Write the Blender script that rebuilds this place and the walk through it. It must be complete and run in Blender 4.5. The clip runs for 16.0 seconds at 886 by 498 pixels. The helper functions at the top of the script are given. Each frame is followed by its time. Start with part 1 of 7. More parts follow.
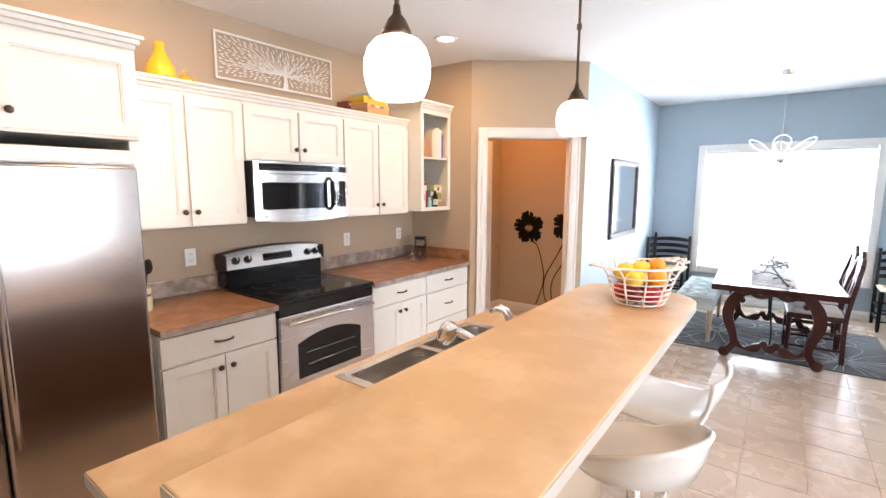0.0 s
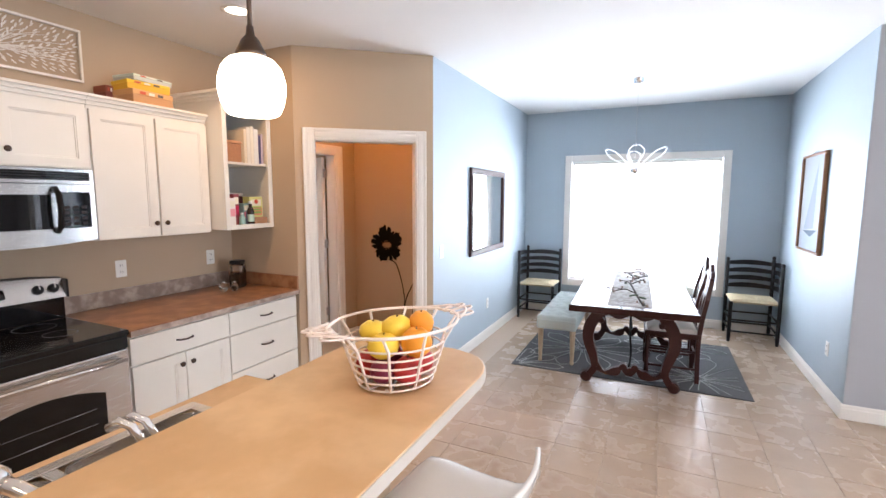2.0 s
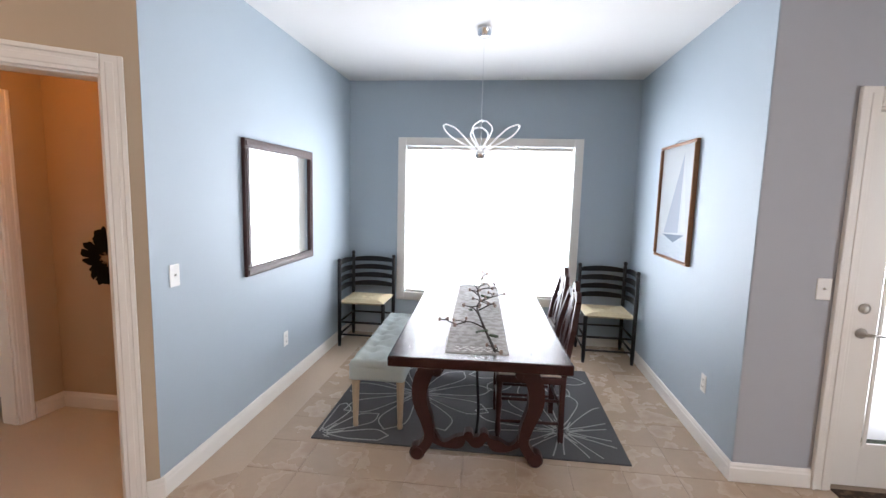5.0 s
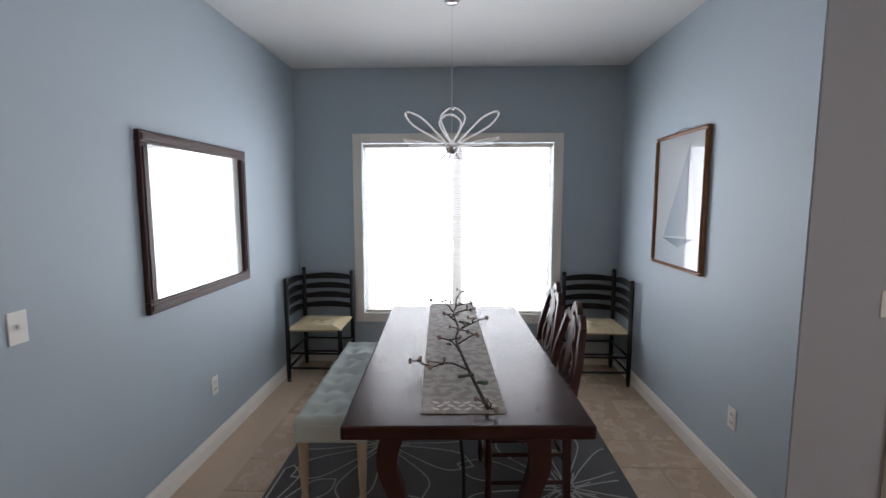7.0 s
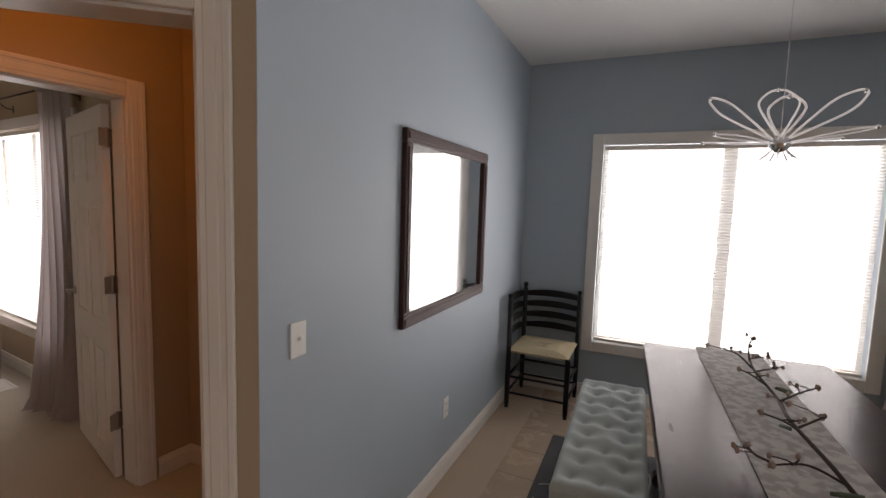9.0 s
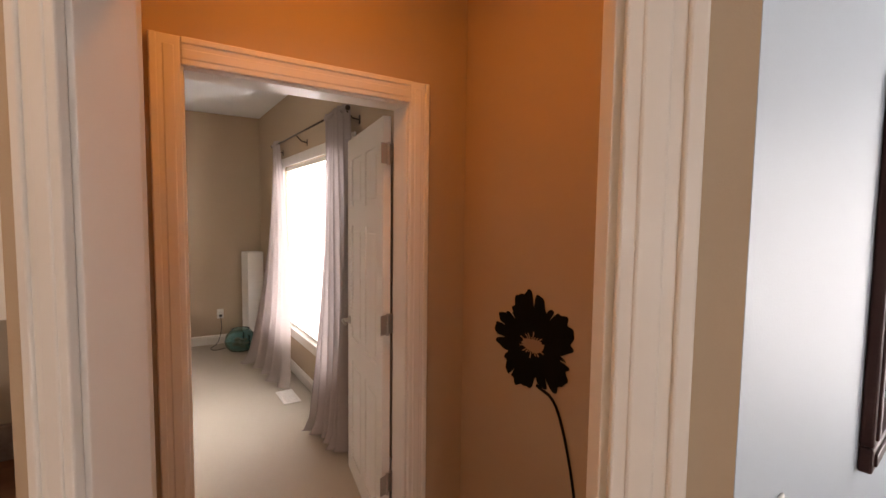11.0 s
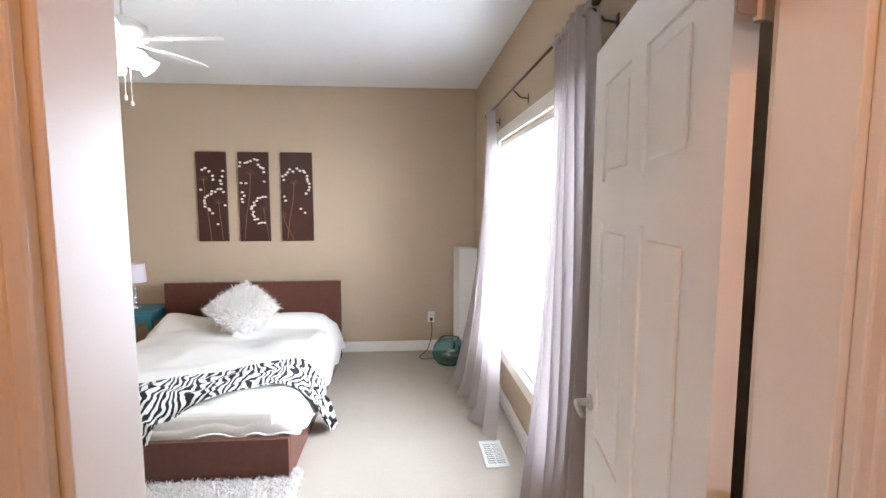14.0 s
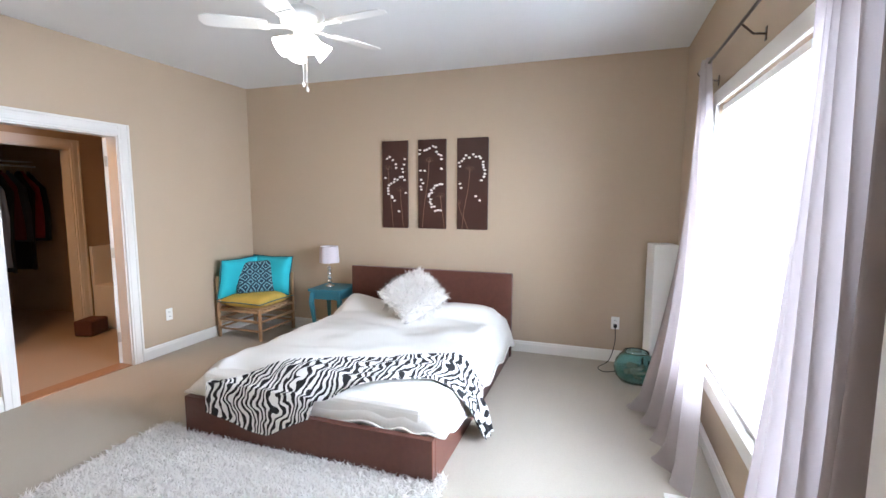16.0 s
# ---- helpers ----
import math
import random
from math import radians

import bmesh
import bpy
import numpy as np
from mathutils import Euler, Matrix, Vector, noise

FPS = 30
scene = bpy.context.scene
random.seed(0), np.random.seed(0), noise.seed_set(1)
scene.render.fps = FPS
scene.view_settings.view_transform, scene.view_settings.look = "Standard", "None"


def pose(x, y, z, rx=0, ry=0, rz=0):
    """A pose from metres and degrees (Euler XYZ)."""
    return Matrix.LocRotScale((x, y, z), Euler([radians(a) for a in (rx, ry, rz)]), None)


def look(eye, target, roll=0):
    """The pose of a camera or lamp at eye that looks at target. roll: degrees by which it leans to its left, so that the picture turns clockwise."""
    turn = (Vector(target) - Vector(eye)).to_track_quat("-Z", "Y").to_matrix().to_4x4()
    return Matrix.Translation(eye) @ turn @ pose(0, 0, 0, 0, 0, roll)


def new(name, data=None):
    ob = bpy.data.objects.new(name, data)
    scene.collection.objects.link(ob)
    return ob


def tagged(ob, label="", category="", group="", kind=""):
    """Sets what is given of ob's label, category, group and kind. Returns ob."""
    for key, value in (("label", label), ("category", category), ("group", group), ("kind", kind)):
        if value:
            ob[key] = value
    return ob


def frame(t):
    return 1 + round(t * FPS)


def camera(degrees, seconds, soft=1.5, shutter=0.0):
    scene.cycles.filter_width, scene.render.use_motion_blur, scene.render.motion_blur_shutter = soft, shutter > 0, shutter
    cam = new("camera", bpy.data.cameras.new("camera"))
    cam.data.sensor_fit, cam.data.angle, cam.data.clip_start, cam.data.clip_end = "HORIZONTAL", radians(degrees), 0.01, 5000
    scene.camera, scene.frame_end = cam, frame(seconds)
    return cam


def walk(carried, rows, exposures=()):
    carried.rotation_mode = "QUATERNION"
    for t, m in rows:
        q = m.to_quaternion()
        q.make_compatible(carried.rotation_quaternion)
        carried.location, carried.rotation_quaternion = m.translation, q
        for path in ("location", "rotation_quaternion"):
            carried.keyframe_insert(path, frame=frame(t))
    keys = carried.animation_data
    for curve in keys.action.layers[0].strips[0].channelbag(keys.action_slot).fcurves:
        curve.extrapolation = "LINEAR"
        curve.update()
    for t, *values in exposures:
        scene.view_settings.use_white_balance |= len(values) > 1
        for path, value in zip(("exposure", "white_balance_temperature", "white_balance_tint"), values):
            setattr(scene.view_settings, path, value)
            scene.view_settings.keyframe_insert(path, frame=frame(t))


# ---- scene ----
cam = camera(88.0, 16.0)
PATH = [
    (0, (0.131, -0.046, 1.58), (-1.056, 1.541, 1.311), 0.2),
    (0.5, (0.15, 0.163, 1.572), (-0.961, 1.806, 1.314), 0.5),
    (1, (0.19, 0.388, 1.577), (-0.844, 2.082, 1.329), 0.3),
    (1.5, (0.251, 0.638, 1.595), (-0.706, 2.378, 1.36), 0.2),
    (2, (0.285, 0.876, 1.594), (-0.566, 2.672, 1.371), 0.1),
    (2.5, (0.264, 1.147, 1.594), (-0.47, 2.994, 1.373), 0.1),
    (3, (0.296, 1.406, 1.588), (-0.344, 3.288, 1.366), 0.1),
    (3.5, (0.291, 1.649, 1.596), (-0.233, 3.566, 1.368), 0.4),
    (4, (0.252, 1.902, 1.586), (-0.151, 3.846, 1.346), 1.0),
    (4.5, (0.19, 2.152, 1.588), (-0.106, 4.113, 1.336), 1.4),
    (4.7, (0.197, 2.245, 1.569), (-0.077, 4.211, 1.324), 1.5),
    (6.8, (0.083, 2.984, 1.571), (0.011, 4.97, 1.347), 0.1),
    (7, (0.088, 3.016, 1.564), (0.009, 5.003, 1.346), -0.0),
    (7.5, (0.025, 3.107, 1.558), (-0.128, 5.089, 1.335), 0.1),
    (8, (-0.102, 3.185, 1.564), (-0.434, 5.145, 1.338), 1.1),
    (8.5, (-0.255, 3.279, 1.568), (-0.824, 5.184, 1.349), 1.6),
    (9, (-0.442, 3.389, 1.564), (-1.263, 5.202, 1.37), 1.8),
    (9.5, (-0.651, 3.47, 1.57), (-1.675, 5.18, 1.402), 1.7),
    (10, (-0.843, 3.557, 1.566), (-2.079, 5.123, 1.424), 1.3),
    (10.2, (-0.921, 3.597, 1.569), (-2.234, 5.099, 1.432), 1.3),
    (12.3, (-1.863, 3.958, 1.591), (-3.63, 4.878, 1.414), -0.9),
    (12.5, (-1.95, 3.997, 1.596), (-3.743, 4.864, 1.412), -1.0),
    (13, (-2.173, 4.113, 1.589), (-4.026, 4.839, 1.391), -1.0),
    (13.5, (-2.339, 4.219, 1.57), (-4.244, 4.796, 1.376), -0.6),
    (14, (-2.471, 4.317, 1.564), (-4.424, 4.706, 1.373), 0.0),
    (14.5, (-2.578, 4.393, 1.556), (-4.561, 4.569, 1.362), 0.5),
    (15, (-2.695, 4.431, 1.544), (-4.684, 4.4, 1.336), 0.7),
    (15.5, (-2.797, 4.471, 1.544), (-4.77, 4.232, 1.325), 0.5),
    (16, (-2.88, 4.484, 1.506), (-4.82, 4.053, 1.286), 0.1),
]
EXPOSURES = [(0.0, 0.54, 5950, 12), (1.5, 0.25, 5950, 13), (3.5, -0.05, 6150, 15), (4.7, -0.28, 6300, 15), (6.8, -1.42, 6400, 15), (8.0, -1.94, 6900, 18), (9.2, -1.92, 7400, 22),
             (10.2, -1.48, 7600, 24), (12.3, 0.12, 6900, 17), (13.2, 0.10, 6250, 14), (14.2, 0.06, 5750, 11), (16.0, 0.07, 5500, 11)]
walk(cam, [(t, look(eye, target, roll)) for t, eye, target, roll in PATH], EXPOSURES)

# ---- world and large lights ----
world = bpy.data.worlds.new("sky")
scene.world = world
world.use_nodes = True
wn = world.node_tree.nodes
sky = wn.new("ShaderNodeTexSky")
sky.sky_type = 'NISHITA'
sky.sun_disc = False
sky.sun_elevation, sky.sun_rotation = radians(40), radians(200)
wn["Background"].inputs["Strength"].default_value = 0.08
world.node_tree.links.new(sky.outputs[0], wn["Background"].inputs["Color"])


def area_lamp(name, eye, target, sx, sy, watts, colour, shape='RECTANGLE'):
    data = bpy.data.lights.new(name, 'AREA')
    data.shape, data.size, data.size_y = shape, sx, sy
    data.energy, data.color = watts, colour
    ob = new(name, data)
    ob.matrix_world = look(eye, target)
    return ob


DAY, WARM = (0.93, 0.97, 1.0), (1.0, 0.60, 0.29)
area_lamp("daylight_dining_window", (0.05, 7.47, 1.28), (0.05, 6.0, 1.28), 1.8, 1.65, 210, DAY)
area_lamp("daylight_bedroom_window", (-5.25, 5.62, 1.27), (-5.36, 4.62, 1.27), 1.75, 1.75, 315, DAY)
area_lamp("daylight_living_window", (4.75, 1.3, 1.3), (3.0, 1.3, 1.3), 2.1, 1.8, 112, DAY)
area_lamp("daylight_patio_door", (2.5, 5.22, 1.15), (2.5, 4.0, 1.15), 0.6, 1.6, 30, DAY)
# three unseen fill lamps, at y 0.9, 1.2 and -1.6, brighten kitchen and living room
for cx, cy, watts in ((-2.14, 3.02, 9), (-2.14, 0.9, 11), (0.9, 1.2, 12), (0.9, -1.6, 14), (-2.3, 4.33, 11.5)):
    area_lamp("recessed_and_fill_lamp", (cx, cy, 2.722), (cx, cy, 0), 0.11, 0.11, watts, WARM if cy < 4 else (1.0, 0.345, 0.05), 'DISK')


# ---- mesh helpers ----
def part(name, bm, material, parent=None, label="", smooth=False):
    me = bpy.data.meshes.new(name)
    if smooth:
        for f in bm.faces:
            f.smooth = True
    bm.to_mesh(me)
    bm.free()
    me.materials.append(material)
    ob = new(name, me)
    if parent is not None:
        ob.parent = parent
    return tagged(ob, label)


def thing(name, at=(0, 0, 0), turn=0.0, label="", category="", group="", kind=""):
    ob = new(name)
    ob.empty_display_size = 0.1
    ob.location = at
    ob.rotation_euler = (0, 0, radians(turn))
    return tagged(ob, label, category, group, kind)


def join(*bms):
    first = bms[0]
    for other in bms[1:]:
        me = bpy.data.meshes.new("join")
        other.to_mesh(me)
        other.free()
        first.from_mesh(me)
        bpy.data.meshes.remove(me)
    return first


def box(x0, x1, y0, y1, z0, z1, bevel=0.0, segments=2):
    bm = bmesh.new()
    bmesh.ops.create_cube(bm, size=1.0)
    for v in bm.verts:
        v.co = ((x0 + x1) / 2 + v.co.x * (x1 - x0), (y0 + y1) / 2 + v.co.y * (y1 - y0), (z0 + z1) / 2 + v.co.z * (z1 - z0))
    if bevel:
        bmesh.ops.bevel(bm, geom=bm.edges[:], offset=bevel, segments=segments, affect='EDGES', profile=0.5)
    return bm


def boxes(rows, bevel=0.0):
    return join(*[box(*r, bevel=bevel) for r in rows])


def moved(bm, m):
    bmesh.ops.transform(bm, matrix=m, verts=bm.verts)
    return bm


def lathe(profile, n=24, at=(0, 0, 0), close=True):
    """Turned shape from (radius, height) pairs about z."""
    bm = bmesh.new()
    rings = []
    for r, z in profile:
        if r < 1e-5:
            rings.append([bm.verts.new((at[0], at[1], at[2] + z))])
        else:
            rings.append([bm.verts.new((at[0] + r * math.cos(2 * math.pi * i / n), at[1] + r * math.sin(2 * math.pi * i / n), at[2] + z)) for i in range(n)])
    for a, b in zip(rings, rings[1:]):
        for i in range(n):
            j = (i + 1) % n
            q = [a[i % len(a)], a[j % len(a)], b[j % len(b)], b[i % len(b)]]
            u = []
            for v in q:
                if v not in u:
                    u.append(v)
            if len(u) > 2:
                bm.faces.new(u)
    if close:
        for ring, flip in ((rings[0], True), (rings[-1], False)):
            if len(ring) > 2:
                bm.faces.new(ring[::-1] if flip else ring)
    return bm


def tube(points, r, n=8, r_end=None, closed=False):
    """Round bar swept along points."""
    bm = bmesh.new()
    pts = [Vector(p) for p in points]
    rings = []
    side = None
    for i, p in enumerate(pts):
        if closed:
            d = pts[(i + 1) % len(pts)] - pts[i - 1]
        else:
            d = pts[min(i + 1, len(pts) - 1)] - pts[max(i - 1, 0)]
        d.normalize()
        if side is None:
            side = d.orthogonal().normalized()
        side = (side - d * side.dot(d))
        side = side.normalized() if side.length > 1e-6 else d.orthogonal().normalized()
        up = d.cross(side)
        f = i / max(len(pts) - 1, 1)
        rr = r if r_end is None else r + (r_end - r) * f
        rings.append([bm.verts.new(p + (side * math.cos(2 * math.pi * k / n) + up * math.sin(2 * math.pi * k / n)) * rr) for k in range(n)])
    pairs = list(zip(rings, rings[1:])) + ([(rings[-1], rings[0])] if closed else [])
    for a, b in pairs:
        for k in range(n):
            bm.faces.new((a[k], a[(k + 1) % n], b[(k + 1) % n], b[k]))
    if not closed:
        bm.faces.new(rings[0][::-1])
        bm.faces.new(rings[-1])
    return bm


def ribbon(points, width, thick, axis=(0, 1, 0)):
    """Flat sawn bar: rectangle swept along points, its width along axis."""
    bm = bmesh.new()
    pts = [Vector(p) for p in points]
    ax = Vector(axis).normalized()
    widths = width if isinstance(width, (list, tuple)) else None
    thicks = thick if isinstance(thick, (list, tuple)) else None
    rings = []
    for i, p in enumerate(pts):
        d = (pts[min(i + 1, len(pts) - 1)] - pts[max(i - 1, 0)]).normalized()
        o = ax.cross(d).normalized()
        w = widths[i] if widths else width
        t = thicks[i] if thicks else thick
        rings.append([bm.verts.new(p + ax * (a * w / 2) + o * (b * t / 2)) for a, b in ((-1, -1), (1, -1), (1, 1), (-1, 1))])
    for a, b in zip(rings, rings[1:]):
        for k in range(4):
            bm.faces.new((a[k], a[(k + 1) % 4], b[(k + 1) % 4], b[k]))
    bm.faces.new(rings[0][::-1])
    bm.faces.new(rings[-1])
    bmesh.ops.recalc_face_normals(bm, faces=bm.faces[:])
    return bm


def sheet(fn, nu, nv, thick=0.0):
    """Grid surface from fn(u, v) in 0..1; thick adds a back side."""
    bm = bmesh.new()
    g = [[bm.verts.new(fn(i / nu, j / nv)) for j in range(nv + 1)] for i in range(nu + 1)]
    for i in range(nu):
        for j in range(nv):
            bm.faces.new((g[i][j], g[i + 1][j], g[i + 1][j + 1], g[i][j + 1]))
    if thick:
        bm.normal_update()
        bmesh.ops.solidify(bm, geom=bm.faces[:], thickness=thick)
    return bm


def prism(outline, z0, z1, bevel=0.0):
    """Upright prism over an outline of (x, y) pairs, counter-clockwise."""
    bm = bmesh.new()
    lo = [bm.verts.new((x, y, z0)) for x, y in outline]
    hi = [bm.verts.new((x, y, z1)) for x, y in outline]
    n = len(outline)
    bm.faces.new(lo[::-1])
    top = bm.faces.new(hi)
    for i in range(n):
        bm.faces.new((lo[i], lo[(i + 1) % n], hi[(i + 1) % n], hi[i]))
    if bevel:
        bmesh.ops.bevel(bm, geom=list(top.edges), offset=bevel, segments=2, affect='EDGES', profile=0.5)
    return bm


def ball(c, r, sx=1.0, sy=1.0, sz=1.0, u=14, v=10):
    bm = bmesh.new()
    bmesh.ops.create_uvsphere(bm, u_segments=u, v_segments=v, radius=r)
    for w in bm.verts:
        w.co = (c[0] + w.co.x * sx, c[1] + w.co.y * sy, c[2] + w.co.z * sz)
    return bm


def arc(cx, cz, r, a0, a1, n, y=0.0):
    return [(cx + r * math.cos(radians(a0 + (a1 - a0) * i / n)), y, cz + r * math.sin(radians(a0 + (a1 - a0) * i / n))) for i in range(n + 1)]


# ---- materials ----
def material(name, colour, rough=0.5, metal=0.0, vary=0.06, scale=3.0, grain=0.02, grain_scale=120.0, bump=0.1, stretch=(1, 1, 1),
             coat=0.0, emit=0.0, emit_colour=None, trans=0.0, ior=1.45, random_tone=0.0, second=None, blend=(0.45, 0.6), spec=None, rough_vary=0.06):
    """Principled surface with large and fine variation, bump, and an optional second colour in patches."""
    m = bpy.data.materials.new(name)
    m.use_nodes = True
    nt = m.node_tree
    b = nt.nodes["Principled BSDF"]
    tc = nt.nodes.new("ShaderNodeTexCoord")
    mp = nt.nodes.new("ShaderNodeMapping")
    mp.inputs["Scale"].default_value = stretch
    nt.links.new(tc.outputs["Object"], mp.inputs["Vector"])
    n1 = nt.nodes.new("ShaderNodeTexNoise")
    n1.inputs["Scale"].default_value, n1.inputs["Detail"].default_value = scale, 6
    n2 = nt.nodes.new("ShaderNodeTexNoise")
    n2.inputs["Scale"].default_value, n2.inputs["Detail"].default_value = grain_scale, 3
    for n in (n1, n2):
        nt.links.new(mp.outputs[0], n.inputs["Vector"])
    base = nt.nodes.new("ShaderNodeMix")
    base.data_type = 'RGBA'
    base.inputs[6].default_value = (*colour, 1)
    base.inputs[7].default_value = (*(second or colour), 1)
    ramp = nt.nodes.new("ShaderNodeMapRange")
    ramp.inputs["From Min"].default_value, ramp.inputs["From Max"].default_value = blend
    nt.links.new(n1.outputs["Fac"], ramp.inputs["Value"])
    nt.links.new(ramp.outputs[0], base.inputs[0])
    tone = nt.nodes.new("ShaderNodeMath")
    tone.operation = 'MULTIPLY_ADD'
    nt.links.new(n1.outputs["Fac"], tone.inputs[0])
    tone.inputs[1].default_value, tone.inputs[2].default_value = 2 * vary, 1 - vary
    tone2 = nt.nodes.new("ShaderNodeMath")
    tone2.operation = 'MULTIPLY_ADD'
    nt.links.new(n2.outputs["Fac"], tone2.inputs[0])
    tone2.inputs[1].default_value, tone2.inputs[2].default_value = 2 * grain, -grain
    total = nt.nodes.new("ShaderNodeMath")
    nt.links.new(tone.outputs[0], total.inputs[0])
    nt.links.new(tone2.outputs[0], total.inputs[1])
    last = total
    if random_tone:
        off = nt.nodes.new("ShaderNodeObjectInfo")
        sh = nt.nodes.new("ShaderNodeMath")
        sh.operation = 'MULTIPLY'
        sh.inputs[1].default_value = 60.0
        nt.links.new(off.outputs["Random"], sh.inputs[0])
        for n in (n1, n2):
            n.noise_dimensions = '4D'
            nt.links.new(sh.outputs[0], n.inputs["W"])
        info = nt.nodes.new("ShaderNodeObjectInfo")
        rt = nt.nodes.new("ShaderNodeMath")
        rt.operation = 'MULTIPLY_ADD'
        nt.links.new(info.outputs["Random"], rt.inputs[0])
        rt.inputs[1].default_value, rt.inputs[2].default_value = 2 * random_tone, -random_tone
        last = nt.nodes.new("ShaderNodeMath")
        nt.links.new(total.outputs[0], last.inputs[0])
        nt.links.new(rt.outputs[0], last.inputs[1])
    mul = nt.nodes.new("ShaderNodeVectorMath")
    mul.operation = 'SCALE'
    nt.links.new(base.outputs[2], mul.inputs[0])
    nt.links.new(last.outputs[0], mul.inputs["Scale"])
    nt.links.new(mul.outputs[0], b.inputs["Base Color"])
    rr = nt.nodes.new("ShaderNodeMapRange")
    rr.inputs["To Min"].default_value, rr.inputs["To Max"].default_value = max(rough - rough_vary, 0.02), min(rough + rough_vary, 1.0)
    nt.links.new(n1.outputs["Fac"], rr.inputs["Value"])
    nt.links.new(rr.outputs[0], b.inputs["Roughness"])
    if bump:
        bp = nt.nodes.new("ShaderNodeBump")
        bp.inputs["Strength"].default_value, bp.inputs["Distance"].default_value = bump, 0.004
        nt.links.new(n2.outputs["Fac"], bp.inputs["Height"])
        nt.links.new(bp.outputs[0], b.inputs["Normal"])
    b.inputs["Metallic"].default_value = metal
    b.inputs["Coat Weight"].default_value = coat
    if coat >= 1.0:
        b.inputs["Coat IOR"].default_value = 1.75
    b.inputs["IOR"].default_value = ior
    if spec is not None:
        b.inputs["Specular IOR Level"].default_value = spec
    if trans:
        b.inputs["Transmission Weight"].default_value = trans
    if emit:
        b.inputs["Emission Color"].default_value = (*(emit_colour or colour), 1)
        b.inputs["Emission Strength"].default_value = emit
    return m


TAN = material("tan_wall_paint", (0.47, 0.365, 0.255), 0.75, vary=0.03, scale=1.5, grain=0.015, grain_scale=260, bump=0.12)
BLUE = material("blue_wall_paint", (0.385, 0.456, 0.512), 0.6, vary=0.03, scale=1.5, grain=0.015, grain_scale=260, bump=0.12)
GREY = material("grey_wall_paint", (0.41, 0.425, 0.46), 0.6, vary=0.03, scale=1.5, grain=0.015, grain_scale=260, bump=0.12)
CEIL = material("white_ceiling_paint", (0.78, 0.78, 0.77), 0.85, vary=0.02, scale=2.0, grain=0.02, grain_scale=180, bump=0.2)
TRIM = material("white_trim_paint", (0.78, 0.75, 0.70), 0.35, vary=0.02, scale=4.0, grain=0.01, bump=0.03)
CAB = material("cream_cabinet_paint", (0.78, 0.74, 0.66), 0.42, vary=0.025, scale=5.0, grain=0.012, bump=0.03)
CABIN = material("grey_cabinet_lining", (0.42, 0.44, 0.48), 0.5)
CARPET = material("beige_carpet", (0.50, 0.45, 0.37), 0.95, vary=0.06, scale=2.2, grain=0.22, grain_scale=420, bump=0.6)
GROUT = material("tile_grout", (0.50, 0.385, 0.285), 0.5, vary=0.05, grain=0.05)
TILE = material("beige_marbled_tile", (0.50, 0.385, 0.285), 0.27, vary=0.16, scale=5.5, grain=0.03, grain_scale=40, bump=0.015, random_tone=0.03,
                second=(0.37, 0.26, 0.175), blend=(0.50, 0.66))
GLASS = material("clear_glass", (1, 1, 1), 0.06, trans=1.0, vary=0, grain=0, bump=0)
MIRROR = material("mirror_glass", (0.92, 0.93, 0.93), 0.06, metal=1.0, vary=0.0, grain=0, bump=0)
CHROME = material("chrome", (0.85, 0.85, 0.86), 0.14, metal=1.0, vary=0.02, bump=0.01)
STEEL = material("brushed_stainless_steel", (0.64, 0.62, 0.60), 0.27, metal=1.0, vary=0.01, scale=4.0, grain=0.012, grain_scale=60, bump=0, stretch=(1, 1, 90), rough_vary=0.012)
FSTEEL = material("brushed_fridge_steel", (0.52, 0.47, 0.44), 0.19, metal=1.0, vary=0.01, scale=4.0, grain=0.01, grain_scale=60, bump=0, stretch=(1, 1, 90), rough_vary=0.01)
BRONZE = material("dark_bronze_metal", (0.09, 0.065, 0.05), 0.4, metal=0.9, vary=0.1)
BLACKGL = material("black_glass", (0.008, 0.008, 0.009), 0.08, vary=0.05, bump=0.0)
BLACKPL = material("black_plastic", (0.012, 0.012, 0.013), 0.35, bump=0.03)
PLATE = material("white_plastic_plate", (0.80, 0.79, 0.75), 0.4, bump=0.02)


# ---- structure ----
def wall(name, rows, mat, label, turn=None):
    bm = boxes(rows)
    if turn is not None:
        moved(bm, turn)
    return tagged(part(name, bm, mat), label, "wall", kind="structure")


H = 2.74
KX = -3.05                       # kitchen wall face
A = Vector((-2.31, 3.655, 0))    # corner where the angled wall begins
B = Vector((-1.455, 4.350, 0))   # corner where the blue wall begins
DIAG = math.degrees(math.atan2(B.y - A.y, B.x - A.x))
DL = (B - A).length
WIN = Matrix.Translation((-7.25, 5.622, 0)) @ pose(0, 0, 0, 0, 0, -6.28)   # along the bedroom's window wall
WL = 4.285

wall("wall_kitchen", [(-3.17, KX, -3.5, 3.655, 0, H)], TAN, "tan painted kitchen wall behind the cabinets")
wall("wall_kitchen_end", [(-3.05, -2.31, 3.655, 3.775, 0, H), (-3.17, -3.05, 3.655, 3.82, 0, H)], TAN, "tan painted wall at the end of the counter")
wall("wall_angled", [(0, 0.145, 0, 0.12, 0, H), (0.145, 0.96, 0, 0.12, 2.05, H), (0.96, DL, 0, 0.12, 0, H)], TAN,
     "tan painted angled wall with a doorway", Matrix.Translation(A) @ pose(0, 0, 0, 0, 0, DIAG))
wall("wall_dining_west", [(-1.575, -1.455, 4.353, 7.41, 0, H)], BLUE, "pale blue painted dining room wall")
wall("wall_dining_east", [(1.545, 1.66, 5.004, 7.41, 0, H)], BLUE, "pale blue painted dining room wall")
